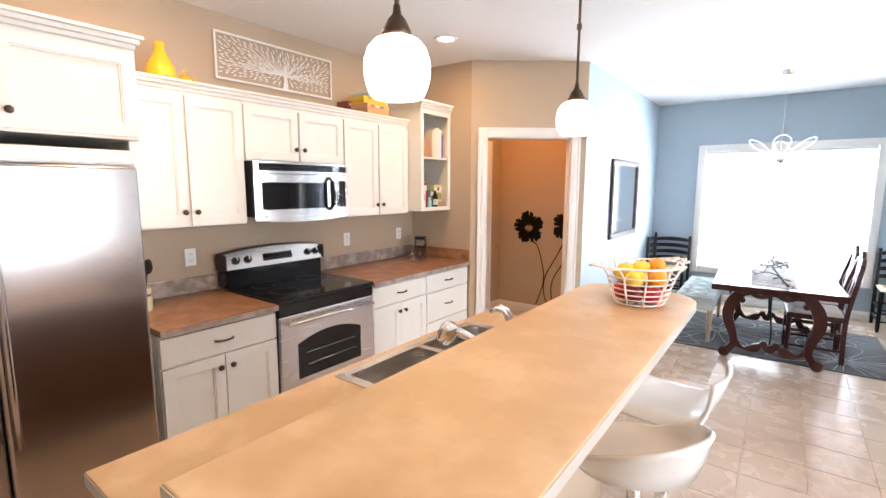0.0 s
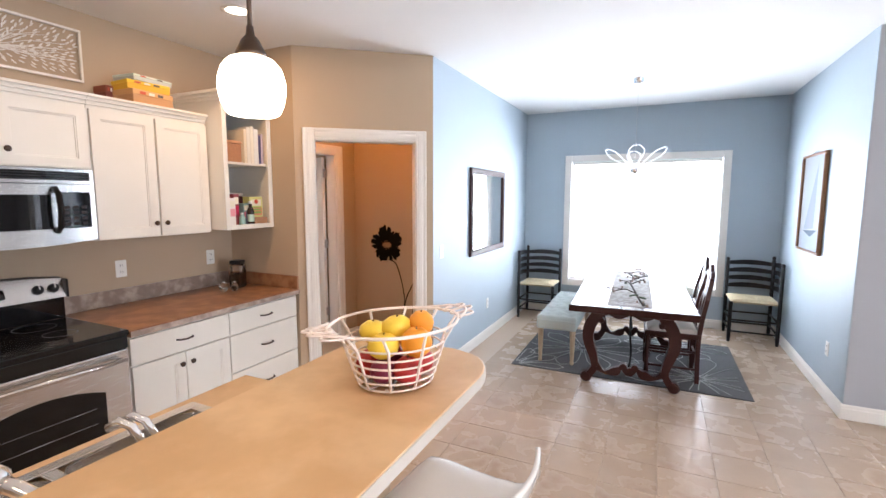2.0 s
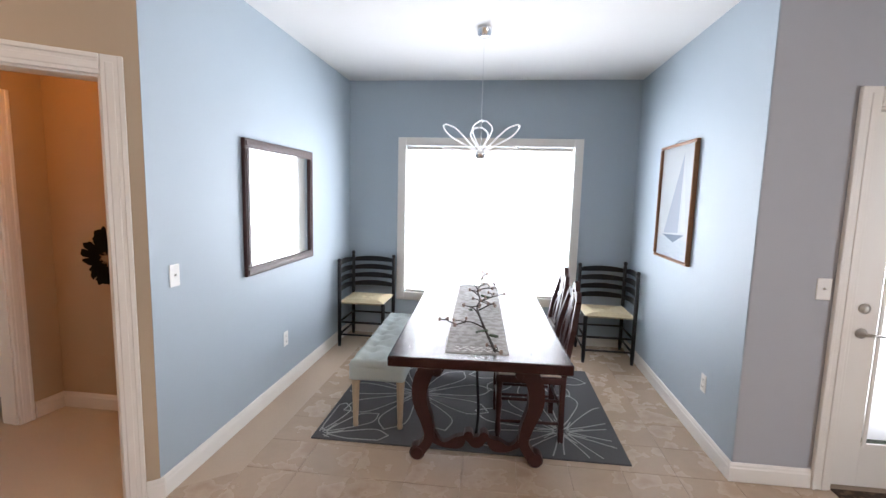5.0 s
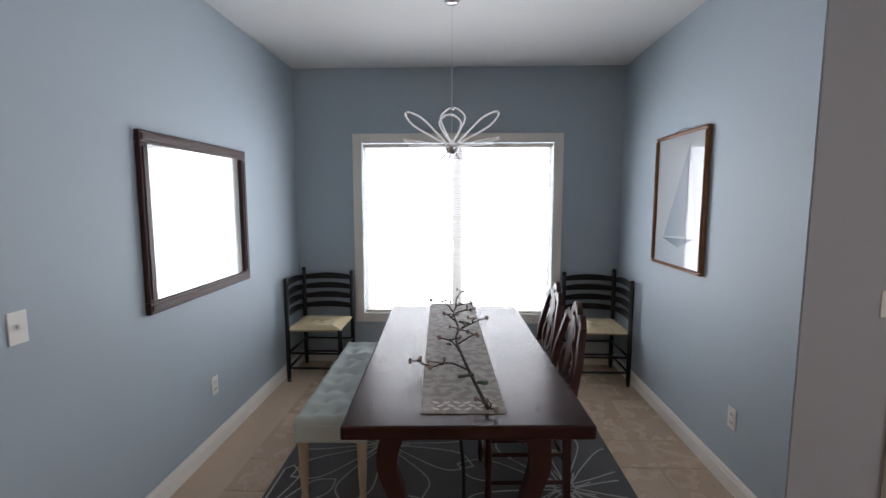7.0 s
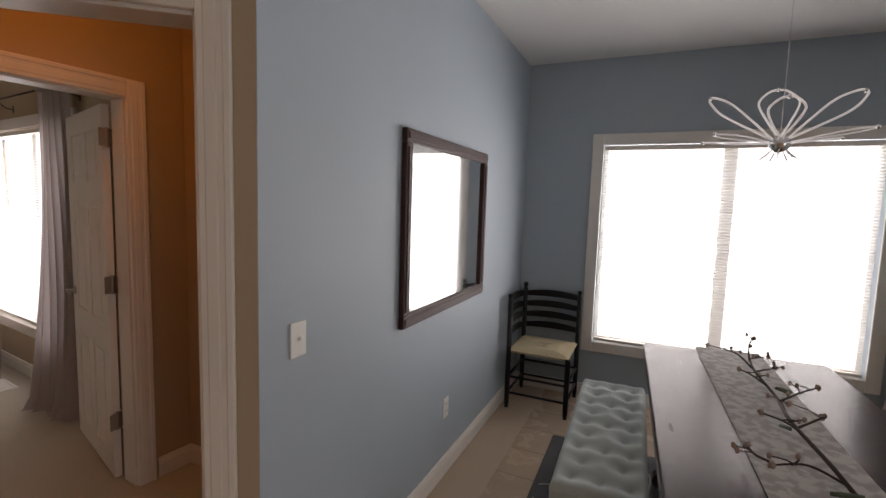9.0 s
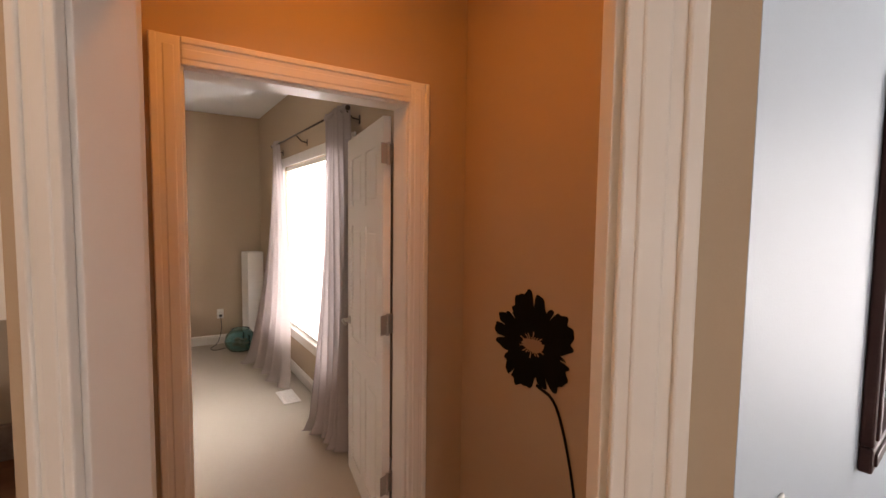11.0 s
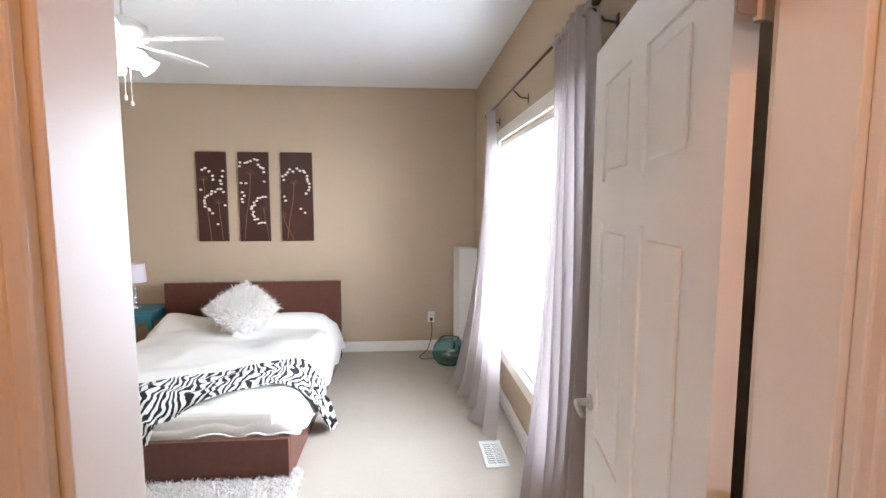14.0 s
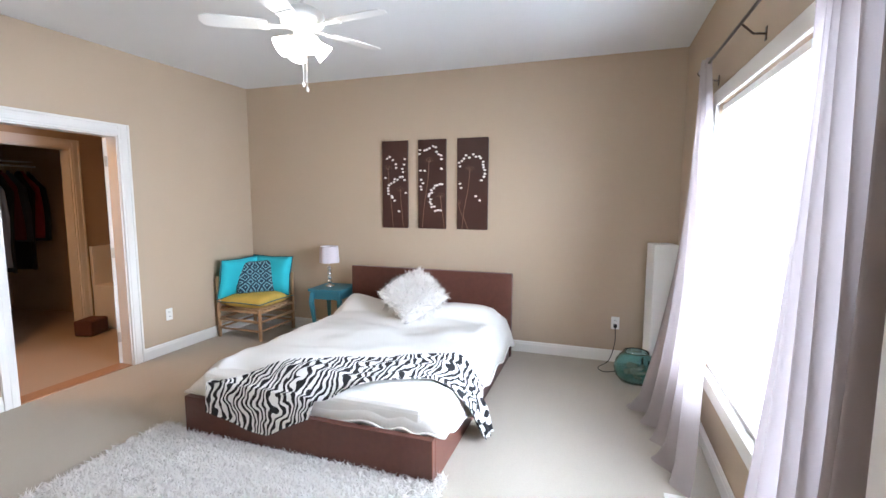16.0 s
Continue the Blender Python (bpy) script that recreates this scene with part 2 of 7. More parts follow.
wall("wall_dining_window", [(-1.455, -0.84, 7.288, 7.41, 0, H), (0.935, 1.545, 7.288, 7.41, 0, H), (-0.84, 0.935, 7.288, 7.41, 0, 0.47), (-0.84, 0.935, 7.288, 7.41, 2.08, H)], BLUE,
     "blue painted wall around the dining window")
wall("wall_patio", [(1.55, 2.05, 5.0, 5.12, 0, H), (2.95, 4.6, 5.0, 5.12, 0, H), (2.05, 2.95, 5.0, 5.12, 2.06, H)], GREY, "grey painted wall beside the patio door")
wall("wall_living_east", [(4.6, 4.72, -3.5, 0.2, 0, H), (4.6, 4.72, 2.4, 5.0, 0, H), (4.6, 4.72, 0.2, 2.4, 0, 0.35), (4.6, 4.72, 0.2, 2.4, 2.25, H)], GREY, "grey painted living room wall with a window")
wall("wall_living_south", [(-3.17, 4.72, -3.62, -3.5, 0, H)], TAN, "plain tan living room wall")
wall("wall_vestibule", [(-2.87, -1.575, 5.15, 5.27, 0, H)], TAN, "tan wall of the small hall")
DOORW = pose(-2.87, 4.86, 0, 0, 0, -6.3)      # along the bedroom's door wall, origin at the hinge jamb
wall("wall_bedroom_door", [(-0.12, 0, -1.12, -0.835, 0, H), (-0.12, 0, 0, 0.29, 0, H), (-0.12, 0, -0.835, 0, 2.05, H)], TAN, "tan wall with the bedroom doorway", DOORW)
BEDW = Matrix.Translation((-7.20, 5.622, 0)) @ pose(0, 0, 0, 0, 0, -96.9)     # along the wall behind the bed
corner = BEDW @ Vector((4.60, 0, 0))
LEFTW = Matrix.Translation(corner) @ pose(0, 0, 0, 0, 0, -6.5)                # along the bathroom wall
wall("wall_bedroom_bed", [(-0.2, 4.72, -0.12, 0, 0, 2.76)], TAN, "tan bedroom wall behind the bed", BEDW)
wall("wall_bedroom_bath", [(0, 1.565, -0.12, 0, 0, 2.76), (2.44, 4.61, -0.12, 0, 0, 2.76), (1.565, 2.44, -0.12, 0, 2.04, 2.76)], TAN, "tan bedroom wall with the bathroom doorway", LEFTW)
WX0, WX1 = 1.28, 3.10
wall("wall_bedroom_window", [(0, WX0, 0, 0.14, 0, 2.76), (WX1, WL, 0, 0.14, 0, 2.76), (WX0, WX1, 0, 0.14, 0, 0.44), (WX0, WX1, 0, 0.14, 2.07, 2.76)], TAN,
     "tan bedroom wall around the window", WIN)
wall("wall_bath_back", [(-7.63, -6.98, -0.74, -0.62, 0, 2.5), (-6.18, -3.17, -0.74, -0.62, 0, 2.5), (-6.98, -6.18, -0.74, -0.62, 2.04, 2.5)], TAN, "tan bathroom wall with the closet doorway")
wall("wall_closet", [(-7.63, -4.2, -2.72, -2.6, 0, 2.5), (-4.32, -4.2, -2.6, -0.74, 0, 2.5)], TAN, "tan closet wall")
wall("wall_bath_side", [(-7.75, -7.63, -2.72, 0.95, 0, 2.5), (-3.3, -3.18, -0.62, 0.40, 0, 2.5)], TAN, "tan bathroom side wall")
tagged(part("ceiling", boxes([(-3.17, 4.72, -3.62, 5.27, H, H + 0.1), (-1.575, 1.66, 5.27, 7.41, H, H + 0.1)]), CEIL), "white painted flat ceiling", "ceiling", kind="structure")
tagged(part("ceiling_bedroom", box(-7.95, -2.9, 0.4, 5.85, 2.76, 2.86), CEIL), "white painted bedroom ceiling", "ceiling", kind="structure")
tagged(part("ceiling_bath", prism([(-7.75, -2.72), (-3.18, -2.72), (-3.18, 0.42), (-7.75, 0.94)], 2.5, 2.6), CEIL), "white painted bathroom ceiling", "ceiling", kind="structure")
floor = tagged(part("floor", prism([(-3.17, -3.62), (4.72, -3.62), (4.72, 5.12), (1.66, 5.12), (1.66, 7.41), (-1.575, 7.41), (-1.575, 4.4), (-2.35, 3.74), (-3.17, 3.74)], -0.12, -0.0036), GROUT),
               "beige marbled ceramic tile floor", "floor", kind="structure")
tagged(part("floor_carpet", prism([(-7.9, 1.03), (-3.17, 0.49), (-3.17, 3.72), (-2.33, 3.72), (-1.5, 4.43), (-1.5, 5.27), (-2.9, 5.27), (-7.9, 5.85)], -0.12, -0.001), CARPET),
       "beige bedroom carpet", "floor", kind="structure")
tagged(part("floor_bath", box(-7.75, -3.18, -2.72, 0.95, -0.12, -0.004), material("bath_floor", (0.45, 0.36, 0.27), 0.4, vary=0.08)), "tan bathroom floor", "floor", kind="structure")
tagged(part("ground", box(-60, 60, -60, 60, -0.4, -0.3), material("lawn", (0.08, 0.11, 0.04), 0.9, vary=0.2)), "green lawn outside", "ground", kind="structure")


def baseboard(p, q, h=0.108, t=0.016):
    """Moulded skirting from p to q, on the left side of that way."""
    p, q = Vector((*p, 0)), Vector((*q, 0))
    d = q - p
    L = d.length
    bm = bmesh.new()
    prof = [(0, 0), (t, 0), (t, h * 0.72), (t * 0.75, h * 0.8), (t * 0.7, h * 0.9), (t * 0.35, h), (0, h)]
    lo = [bm.verts.new((0, a, b)) for a, b in prof]
    hi = [bm.verts.new((L, a, b)) for a, b in prof]
    n = len(prof)
    for i in range(n):
        bm.faces.new((lo[i], lo[(i + 1) % n], hi[(i + 1) % n], hi[i]))
    bm.faces.new(lo[::-1])
    bm.faces.new(hi)
    bmesh.ops.recalc_face_normals(bm, faces=bm.faces[:])
    moved(bm, Matrix.Translation(p) @ pose(0, 0, 0, 0, 0, math.degrees(math.atan2(d.y, d.x))))
    return tagged(part("baseboard", bm, TRIM), "white painted moulded baseboard", "baseboard", kind="structure")


dn = (B - A).normalized()
baseboard((-1.455, 7.288), (-1.455, 4.35))
baseboard((1.545, 7.288), (-1.455, 7.288))
baseboard((1.545, 5.0), (1.545, 7.288))
baseboard((1.955, 5.0), (1.53, 5.0))
baseboard((4.6, 5.0), (3.05, 5.0))
baseboard((-1.44, 4.362), tuple((A + dn * 1.044).xy))
baseboard((-2.838, 5.15), (-2.859, 4.96))
baseboard((-1.575, 5.15), (-2.87, 5.15))
baseboard((-2.87, 3.775), (-2.25, 3.775))
def flat(m, s):
    return tuple((m @ Vector((s, 0, 0))).xy)


baseboard(flat(BEDW, 0), flat(BEDW, 4.60))
baseboard(flat(LEFTW, 0), flat(LEFTW, 1.47))
baseboard(flat(LEFTW, 2.535), flat(LEFTW, 4.55))
wa, wb = WIN @ Vector((0, 0, 0)), WIN @ Vector((WL - 0.05, 0, 0))
baseboard(tuple(wb.xy), tuple(wa.xy))


def casing(name, m, x0, x1, top, depth, w=0.095, t=0.02, label="white painted moulded door casing", both=True):
    """Door casing and jambs in a wall whose face lies along local x at y=0 and whose thickness runs to y=depth."""
    root = tagged(new(name), label, "door frame", kind="structure")
    root.matrix_world = m

    def strip(a0, a1, z0, z1, y0, y1):
        return box(a0, a1, y0, y1, z0, z1, 0.004)
    for face, s in ((0.0, -1), (depth, 1))[: 2 if both else 1]:
        def span(d):
            return (face - d, face) if s < 0 else (face, face + d)
        rows = [(x0 - w, x0 + 0.004, 0, top + w), (x1 - 0.004, x1 + w, 0, top + w), (x0 + 0.0045, x1 - 0.0045, top - 0.004, top + w)]
        for a0, a1, z0, z1 in rows:
            bm = strip(a0, a1, z0, z1, *span(t))
            horizontal = (a1 - a0) > 0.3
            # raised outer bead and inner step
            if horizontal:
                bm = join(bm, strip(a0, a1, z1 - 0.022, z1 - 0.001, *span(t + 0.007)), strip(a0, a1, z0 + 0.018, z0 + 0.05, *span(t + 0.004)))
            else:
                outer = (a0 + 0.001, a0 + 0.022) if a0 < x0 - 0.01 else (a1 - 0.022, a1 - 0.001)
                inner = (a1 - 0.05, a1 - 0.018) if a0 < x0 - 0.01 else (a0 + 0.018, a0 + 0.05)
                bm = join(bm, strip(*outer, z0, z1 - 0.001, *span(t + 0.007)), strip(*inner, z0, z1 - 0.03, *span(t + 0.004)))
            part("casing", bm, TRIM, root)
    for a0, a1, z0, z1 in ((x0 - 0.004, x0 + 0.014, 0, top), (x1 - 0.014, x1 + 0.004, 0, top), (x0 + 0.0145, x1 - 0.0145, top - 0.014, top + 0.004)):
        part("jamb", box(a0, a1, 0.001, depth - 0.001, z0, z1, 0.002), TRIM, root)
    return root


casing("door_1", Matrix.Translation(A) @ pose(0, 0, 0, 0, 0, DIAG), 0.145, 0.96, 2.05, 0.12, w=0.083)
casing("door_2", DOORW @ pose(0, -0.835, 0, 0, 0, 90), 0.0, 0.835, 2.05, 0.12, w=0.083)
casing("door_3", LEFTW @ pose(2.44, 0, 0, 0, 0, 180), 0.0, 0.875, 2.04, 0.12)
casing("door_4", pose(2.05, 5.0, 0, 0, 0, 0), 0.0, 0.90, 2.06, 0.12, both=False)
casing("door_5", pose(-6.18, -0.62, 0, 0, 0, 180), 0.0, 0.80, 2.04, 0.12, both=False)

SLAT = bpy.data.materials.new("white_blind_slat")
SLAT.use_nodes = True
_nt = SLAT.node_tree
_tr = _nt.nodes.new("ShaderNodeBsdfTranslucent")
_tr.inputs["Color"].default_value = (0.85, 0.86, 0.87, 1)
_mx = _nt.nodes.new("ShaderNodeMixShader")
_mx.inputs[0].default_value = 0.5
_nt.nodes["Principled BSDF"].inputs["Base Color"].default_value = (0.82, 0.82, 0.82, 1)
_nt.links.new(_nt.nodes["Principled BSDF"].outputs[0], _mx.inputs[1])
_nt.links.new(_tr.outputs[0], _mx.inputs[2])
_nt.links.new(_mx.outputs[0], _nt.nodes["Material Output"].inputs["Surface"])


def window(name, m, x0, x1, z0, z1, depth, mullions, label):
    """Cased window in a wall along local x, outside towards +y, with a lowered slatted blind."""
    root = tagged(new(name), label, "window", kind="structure")
    root.matrix_world = m
    w, t = 0.085, 0.02
    for a0, a1, b0, b1 in ((x0 - w, x0, z0 - w, z1 + w), (x1, x1 + w, z0 - w, z1 + w), (x0 + 0.001, x1 - 0.001, z1, z1 + w), (x0 + 0.001, x1 - 0.001, z0 - w, z0)):
        bm = box(a0, a1, -t, -0.0005, b0, b1, 0.004)
        part("casing", bm, TRIM, root)
    f = 0.035
    for a0, a1, b0, b1 in ((x0, x0 + f, z0, z1), (x1 - f, x1, z0, z1), (x0 + f, x1 - f, z1 - f, z1), (x0 + f, x1 - f, z0, z0 + f)):
        part("window_frame", box(a0, a1, depth * 0.55, depth * 0.9, b0, b1, 0.003), TRIM, root)
    for mx in mullions:
        part("mullion", box(mx - 0.045, mx + 0.045, depth * 0.55, depth * 0.92, z0 + f, z1 - f, 0.003), TRIM, root)
    edges = [x0 + f] + [e for mx in mullions for e in (mx - 0.045, mx + 0.045)] + [x1 - f]
    for a0, a1 in zip(edges[::2], edges[1::2]):
        pane = part("pane", box(a0, a1, depth * 0.7, depth * 0.7 + 0.004, z0 + f, z1 - f), GLASS, root)
        pane.visible_shadow = False
    part("window_sill", box(x0 + 0.001, x1 - 0.001, -0.006, depth * 0.55, z0 - 0.012, z0 + 0.003, 0.003), TRIM, root)
    return root


def blind(m, x0, x1, z0, z1, y, tilt, label):
    root = tagged(new("window_blind"), label, "blind")
    root.matrix_world = m
    part("headrail", box(x0 + 0.006, x1 - 0.006, y - 0.02, y + 0.02, z1 - 0.04, z1 - 0.004, 0.003), TRIM, root)
    part("bottom_rail", box(x0 + 0.008, x1 - 0.008, y - 0.013, y + 0.013, z0 + 0.006, z0 + 0.026, 0.003), TRIM, root)
    bm = bmesh.new()
    c, s = math.cos(radians(tilt)), math.sin(radians(tilt))
    z = z0 + 0.045
    while z < z1 - 0.045:
        d = 0.0125
        v = [bm.verts.new(p) for p in ((x0 + 0.01, y - d * c, z - d * s), (x1 - 0.01, y - d * c, z - d * s), (x1 - 0.01, y, z + 0.0018), (x0 + 0.01, y, z + 0.0018),
                                       (x1 - 0.01, y + d * c, z + d * s), (x0 + 0.01, y + d * c, z + d * s))]
        bm.faces.new((v[0], v[1], v[2], v[3]))
        bm.faces.new((v[3], v[2], v[4], v[5]))
        z += 0.0215
    tagged(part("slat", bm, SLAT, root), kind="stuff")
    for f in (0.14, 0.5, 0.86):
        x = x0 + (x1 - x0) * f
        part("ladder_cord", boxes([(x - 0.001, x + 0.001, y - 0.0145, y - 0.0135, z0 + 0.02, z1 - 0.04)]), TRIM, root)
    part("wand", tube([(x0 + 0.06, y - 0.025, z1 - 0.04), (x0 + 0.06, y - 0.026, z1 - 0.65)], 0.004, 6), GLASS, root)
    return root


WD = pose(0, 7.288, 0)
window("window_1", WD, -0.83, 0.925, 0.48, 2.07, 0.12, [0.05], "white cased double window with a blind, bright daylight behind")
blind(WD, -0.83, 0.925, 0.48, 2.07, 0.03, -22, "white slatted blind lowered over the dining window")
window("window_2", WIN, WX0, WX1, 0.45, 2.06, 0.14, [(WX0 + WX1) / 2], "white cased bedroom window, bright daylight behind")
blind(WIN, WX0, WX1, 0.45, 2.06, 0.035, 12, "white slatted blind lowered over the bedroom window")
window("window_3", pose(4.6, 2.4, 0, 0, 0, -90), 0.0, 2.2, 0.35, 2.25, 0.12, [1.1], "white cased living room window")

# ---- kitchen ----
def knob(x, y, z, parent, out=(1, 0, 0)):
    bm = lathe([(0.006, 0), (0.006, 0.012), (0.015, 0.017), (0.016, 0.024), (0.010, 0.030), (0, 0.031)], 14)
    m = Vector(out).to_track_quat('Z', 'Y').to_matrix().to_4x4()
    moved(bm, Matrix.Translation((x, y, z)) @ m)
    return part("knob", bm, BRONZE, parent, "dark bronze round knob", True)


def pull(x, y, z, parent, length=0.105):
    pts = [(x, y - length / 2, z), (x + 0.022, y - length / 2 + 0.012, z), (x + 0.028, y, z - 0.002), (x + 0.022, y + length / 2 - 0.012, z), (x, y + length / 2, z)]
    return part("handle", tube(pts, 0.0058, 8), BRONZE, parent, "dark bronze arched pull", True)


def panel_door(name, x, y0, y1, z0, z1, parent, rail=0.055):
    """Cabinet door facing +x: frame with a recessed flat panel and a small inner bead."""
    g = 0.0025
    y0, y1, z0, z1 = y0 + g, y1 - g, z0 + g, z1 - g
    bm = box(x, x + 0.02, y0, y1, z0, z1)
    bm.faces.ensure_lookup_table()
    f = max(bm.faces, key=lambda q: q.calc_center_median().x)
    for thick, depth in ((0.002, 0.0), (rail - 0.004, 0.0), (0.002, -0.004), (0.006, 0.0), (0.002, -0.005)):
        bmesh.ops.inset_region(bm, faces=[f], thickness=thick, depth=depth, use_even_offset=True)
    return part(name, bm, CAB, parent)


def crown(x0, x, y0, y1, z, parent, ends=(False, False), h=0.06):
    """Stepped crown moulding on the cabinet's front and, where asked, its ends."""
    rows = []
    for out, a, b in ((0.012, 0.0, 0.022), (0.026, 0.022, 0.044), (0.040, 0.044, h)):
        rows.append((x0, x + out, y0 - (out if ends[0] else 0), y1 + (out if ends[1] else 0), z + a, z + b))
    return part("crown_moulding", boxes(rows, 0.003), CAB, parent)


UX, BX = -2.72, -2.345           # fronts of the wall and base cabinets


def wall_cabinet(y0, y1, z0, z1, label, knob_low=True, x=UX, split=True, knobs=True):
    t = thing("wall_cabinet", label=label, category="cabinet", group="kitchen wall cabinets")
    part("body", box(KX + 0.002, x, y0 + 0.001, y1 - 0.001, z0, z1, 0.002), CAB, t)
    mid = (y0 + y1) / 2
    for a, b, ky in ((y0, mid, mid - 0.035), (mid, y1, mid + 0.035)):
        d = panel_door("door", x + 0.001, a + 0.006, b - 0.006, z0 + 0.006, z1 - 0.02, t)
        knob(x + 0.021, ky, z0 + 0.09 if knob_low else z1 - 0.09, d)
    return t


c1 = wall_cabinet(0.88, 1.60, 1.335, 2.12, "cream painted two-door wall cabinet with dark knobs")
crown(KX + 0.002, UX, 0.88, 1.60, 2.12, c1)
c2 = wall_cabinet(1.60, 2.435, 1.745, 2.12, "short cream two-door wall cabinet above the microwave")
crown(KX + 0.002, UX, 1.60, 2.435, 2.12, c2)
c3 = wall_cabinet(2.435, 3.20, 1.335, 2.12, "cream painted two-door wall cabinet with dark knobs")
crown(KX + 0.002, UX, 2.435, 3.20, 2.12, c3)

# open shelf cabinet
SX = -2.565
oc = thing("open_shelf_cabinet", label="tall cream open shelf cabinet filled with books and boxes", category="cabinet")
part("side_panel", box(KX + 0.002, SX, 3.202, 3.222, 1.355, 2.28, 0.002), CAB, oc)
part("side_panel", box(KX + 0.002, SX, 3.628, 3.650, 1.355, 2.28, 0.002), CAB, oc)
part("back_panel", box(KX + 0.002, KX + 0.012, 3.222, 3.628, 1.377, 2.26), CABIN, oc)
part("bottom_panel", box(KX + 0.002, SX, 3.2221, 3.6279, 1.355, 1.377, 0.001), CAB, oc)
part("top_panel", box(KX + 0.002, SX, 3.2221, 3.6279, 2.26, 2.28, 0.001), CAB, oc)
part("shelf", box(KX + 0.013, SX - 0.008, 3.2225, 3.6275, 1.835, 1.853, 0.002), CAB, oc)
part("face_frame", boxes([(SX, SX + 0.018, 3.202, 3.24, 1.355, 2.28), (SX, SX + 0.018, 3.612, 3.650, 1.355, 2.28), (SX, SX + 0.018, 3.24, 3.612, 2.235, 2.28), (SX, SX + 0.018, 3.24, 3.612, 1.355, 1.39)], 0.002), CAB, oc)
crown(KX + 0.002, SX + 0.018, 3.205, 3.650, 2.28, oc, (True, False), 0.066)


def paint(name, colour, rough=0.5, **k):
    return material(name, colour, rough, vary=k.pop("vary", 0.05), **k)


def book(x, y, z, w, h, d, colour, lean=0.0, name="book", label=""):
    """Standing book with its spine towards +x."""
    t = thing(name, (x, y, z), 0, label or "book standing on the shelf", "book", "books on the shelf")
    m = pose(0, 0, 0, lean, 0, 0)
    cover = paint("book_cover", colour, 0.45)
    pages = paint("book_pages", (0.75, 0.70, 0.58), 0.8)
    part("cover", moved(boxes([(-d, 0, 0, 0.003, 0, h), (-d, 0, w - 0.003, w, 0, h), (-0.004, 0, 0.003, w - 0.003, 0, h)], 0.0008), m), cover, t)
    part("pages", moved(box(-d + 0.004, -0.005, 0.0035, w - 0.0035, 0.004, h - 0.004), m), pages, t)
    return t


yy = 3.43
for w, h, c in ((0.028, 0.25, (0.72, 0.62, 0.45)), (0.036, 0.27, (0.75, 0.70, 0.60)), (0.03, 0.28, (0.80, 0.74, 0.62)), (0.045, 0.265, (0.76, 0.74, 0.70)), (0.025, 0.22, (0.10, 0.09, 0.20)), (0.022, 0.235, (0.55, 0.45, 0.50))):
    book(SX - 0.03, yy, 1.8535, w - 0.002, h, 0.17, c, label="pale worn cookbook standing on the shelf")
    yy += w
bk = thing("wicker_box", (SX - 0.14, 3.33, 1.8535), 0, "orange-brown wicker storage box on the shelf", "box")
part("body", box(-0.1, 0.1, -0.09, 0.085, 0, 0.135, 0.008), material("wicker", (0.42, 0.20, 0.10), 0.7, vary=0.15, scale=30, grain=0.2, grain_scale=90, bump=0.5), bk)
part("lid", box(-0.103, 0.103, -0.093, 0.088, 0.136, 0.158, 0.006), material("wicker_lid", (0.48, 0.26, 0.14), 0.7, vary=0.15, scale=30, bump=0.4), bk)
for px, py, w, d, h, col, lab in ((-2.66, 3.30, 0.06, 0.12, 0.21, (0.75, 0.72, 0.66), "white upright food carton on the shelf"), (-2.70, 3.365, 0.05, 0.14, 0.24, (0.25, 0.05, 0.06), "dark red food carton on the shelf"),
                                  (-2.645, 3.43, 0.055, 0.09, 0.17, (0.18, 0.30, 0.28), "green food tin on the shelf"), (-2.64, 3.53, 0.13, 0.07, 0.22, (0.62, 0.60, 0.22), "yellow and green printed food carton")):
    b = thing("food_carton", (px, py, 1.3775), 0, lab, "carton", "food cartons on the shelf")
    printed_carton = b
    part("body", box(-d / 2, d / 2, -w / 2, w / 2, 0, h, 0.002), paint("carton", col, 0.5), b)
    part("label_band", box(d / 2, d / 2 + 0.0012, -w * 0.42, w * 0.42, h * 0.35, h * 0.62), paint("carton_band", (col[0] * 0.5 + 0.35, col[1] * 0.4, col[2] * 0.4 + 0.05), 0.5), b)
    part("label_band", box(d / 2, d / 2 + 0.0012, -w * 0.38, w * 0.38, h * 0.68, h * 0.9), paint("carton_band", (0.75, 0.70, 0.55), 0.5), b)

st = thing("storage_tin", (-2.87, 3.41, 1.3775), 0, "dark red storage tin at the back of the shelf", "tin")
part("body", box(-0.08, 0.08, -0.15, 0.16, 0, 0.225, 0.008), paint("dark_red_tin", (0.16, 0.025, 0.022), 0.35), st)
part("lid", box(-0.083, 0.083, -0.153, 0.163, 0.226, 0.25, 0.006), paint("pale_tin_lid", (0.62, 0.56, 0.50), 0.35), st)
sb = thing("sauce_bottle", (-2.582, 3.452, 1.3775), 0, "dark glass sauce bottle with a white cap", "bottle")
part("body", lathe([(0.024, 0), (0.026, 0.006), (0.026, 0.10), (0.022, 0.125), (0.012, 0.145), (0.012, 0.165)], 16), paint("dark_bottle_glass", (0.03, 0.018, 0.014), 0.12), sb, smooth=True)
part("cap", lathe([(0.014, 0.1655), (0.014, 0.185), (0.011, 0.188), (0, 0.188)], 14), PLATE, sb, smooth=True)
part("label_band", lathe([(0.0265, 0.03), (0.0265, 0.085)], 16, close=False), paint("pale_green_label", (0.42, 0.55, 0.45), 0.5), sb)
ty = thing("shelf_tray", (-2.588, 3.545, 1.3775), 0, "shallow tan wooden tray on the shelf", "tray")
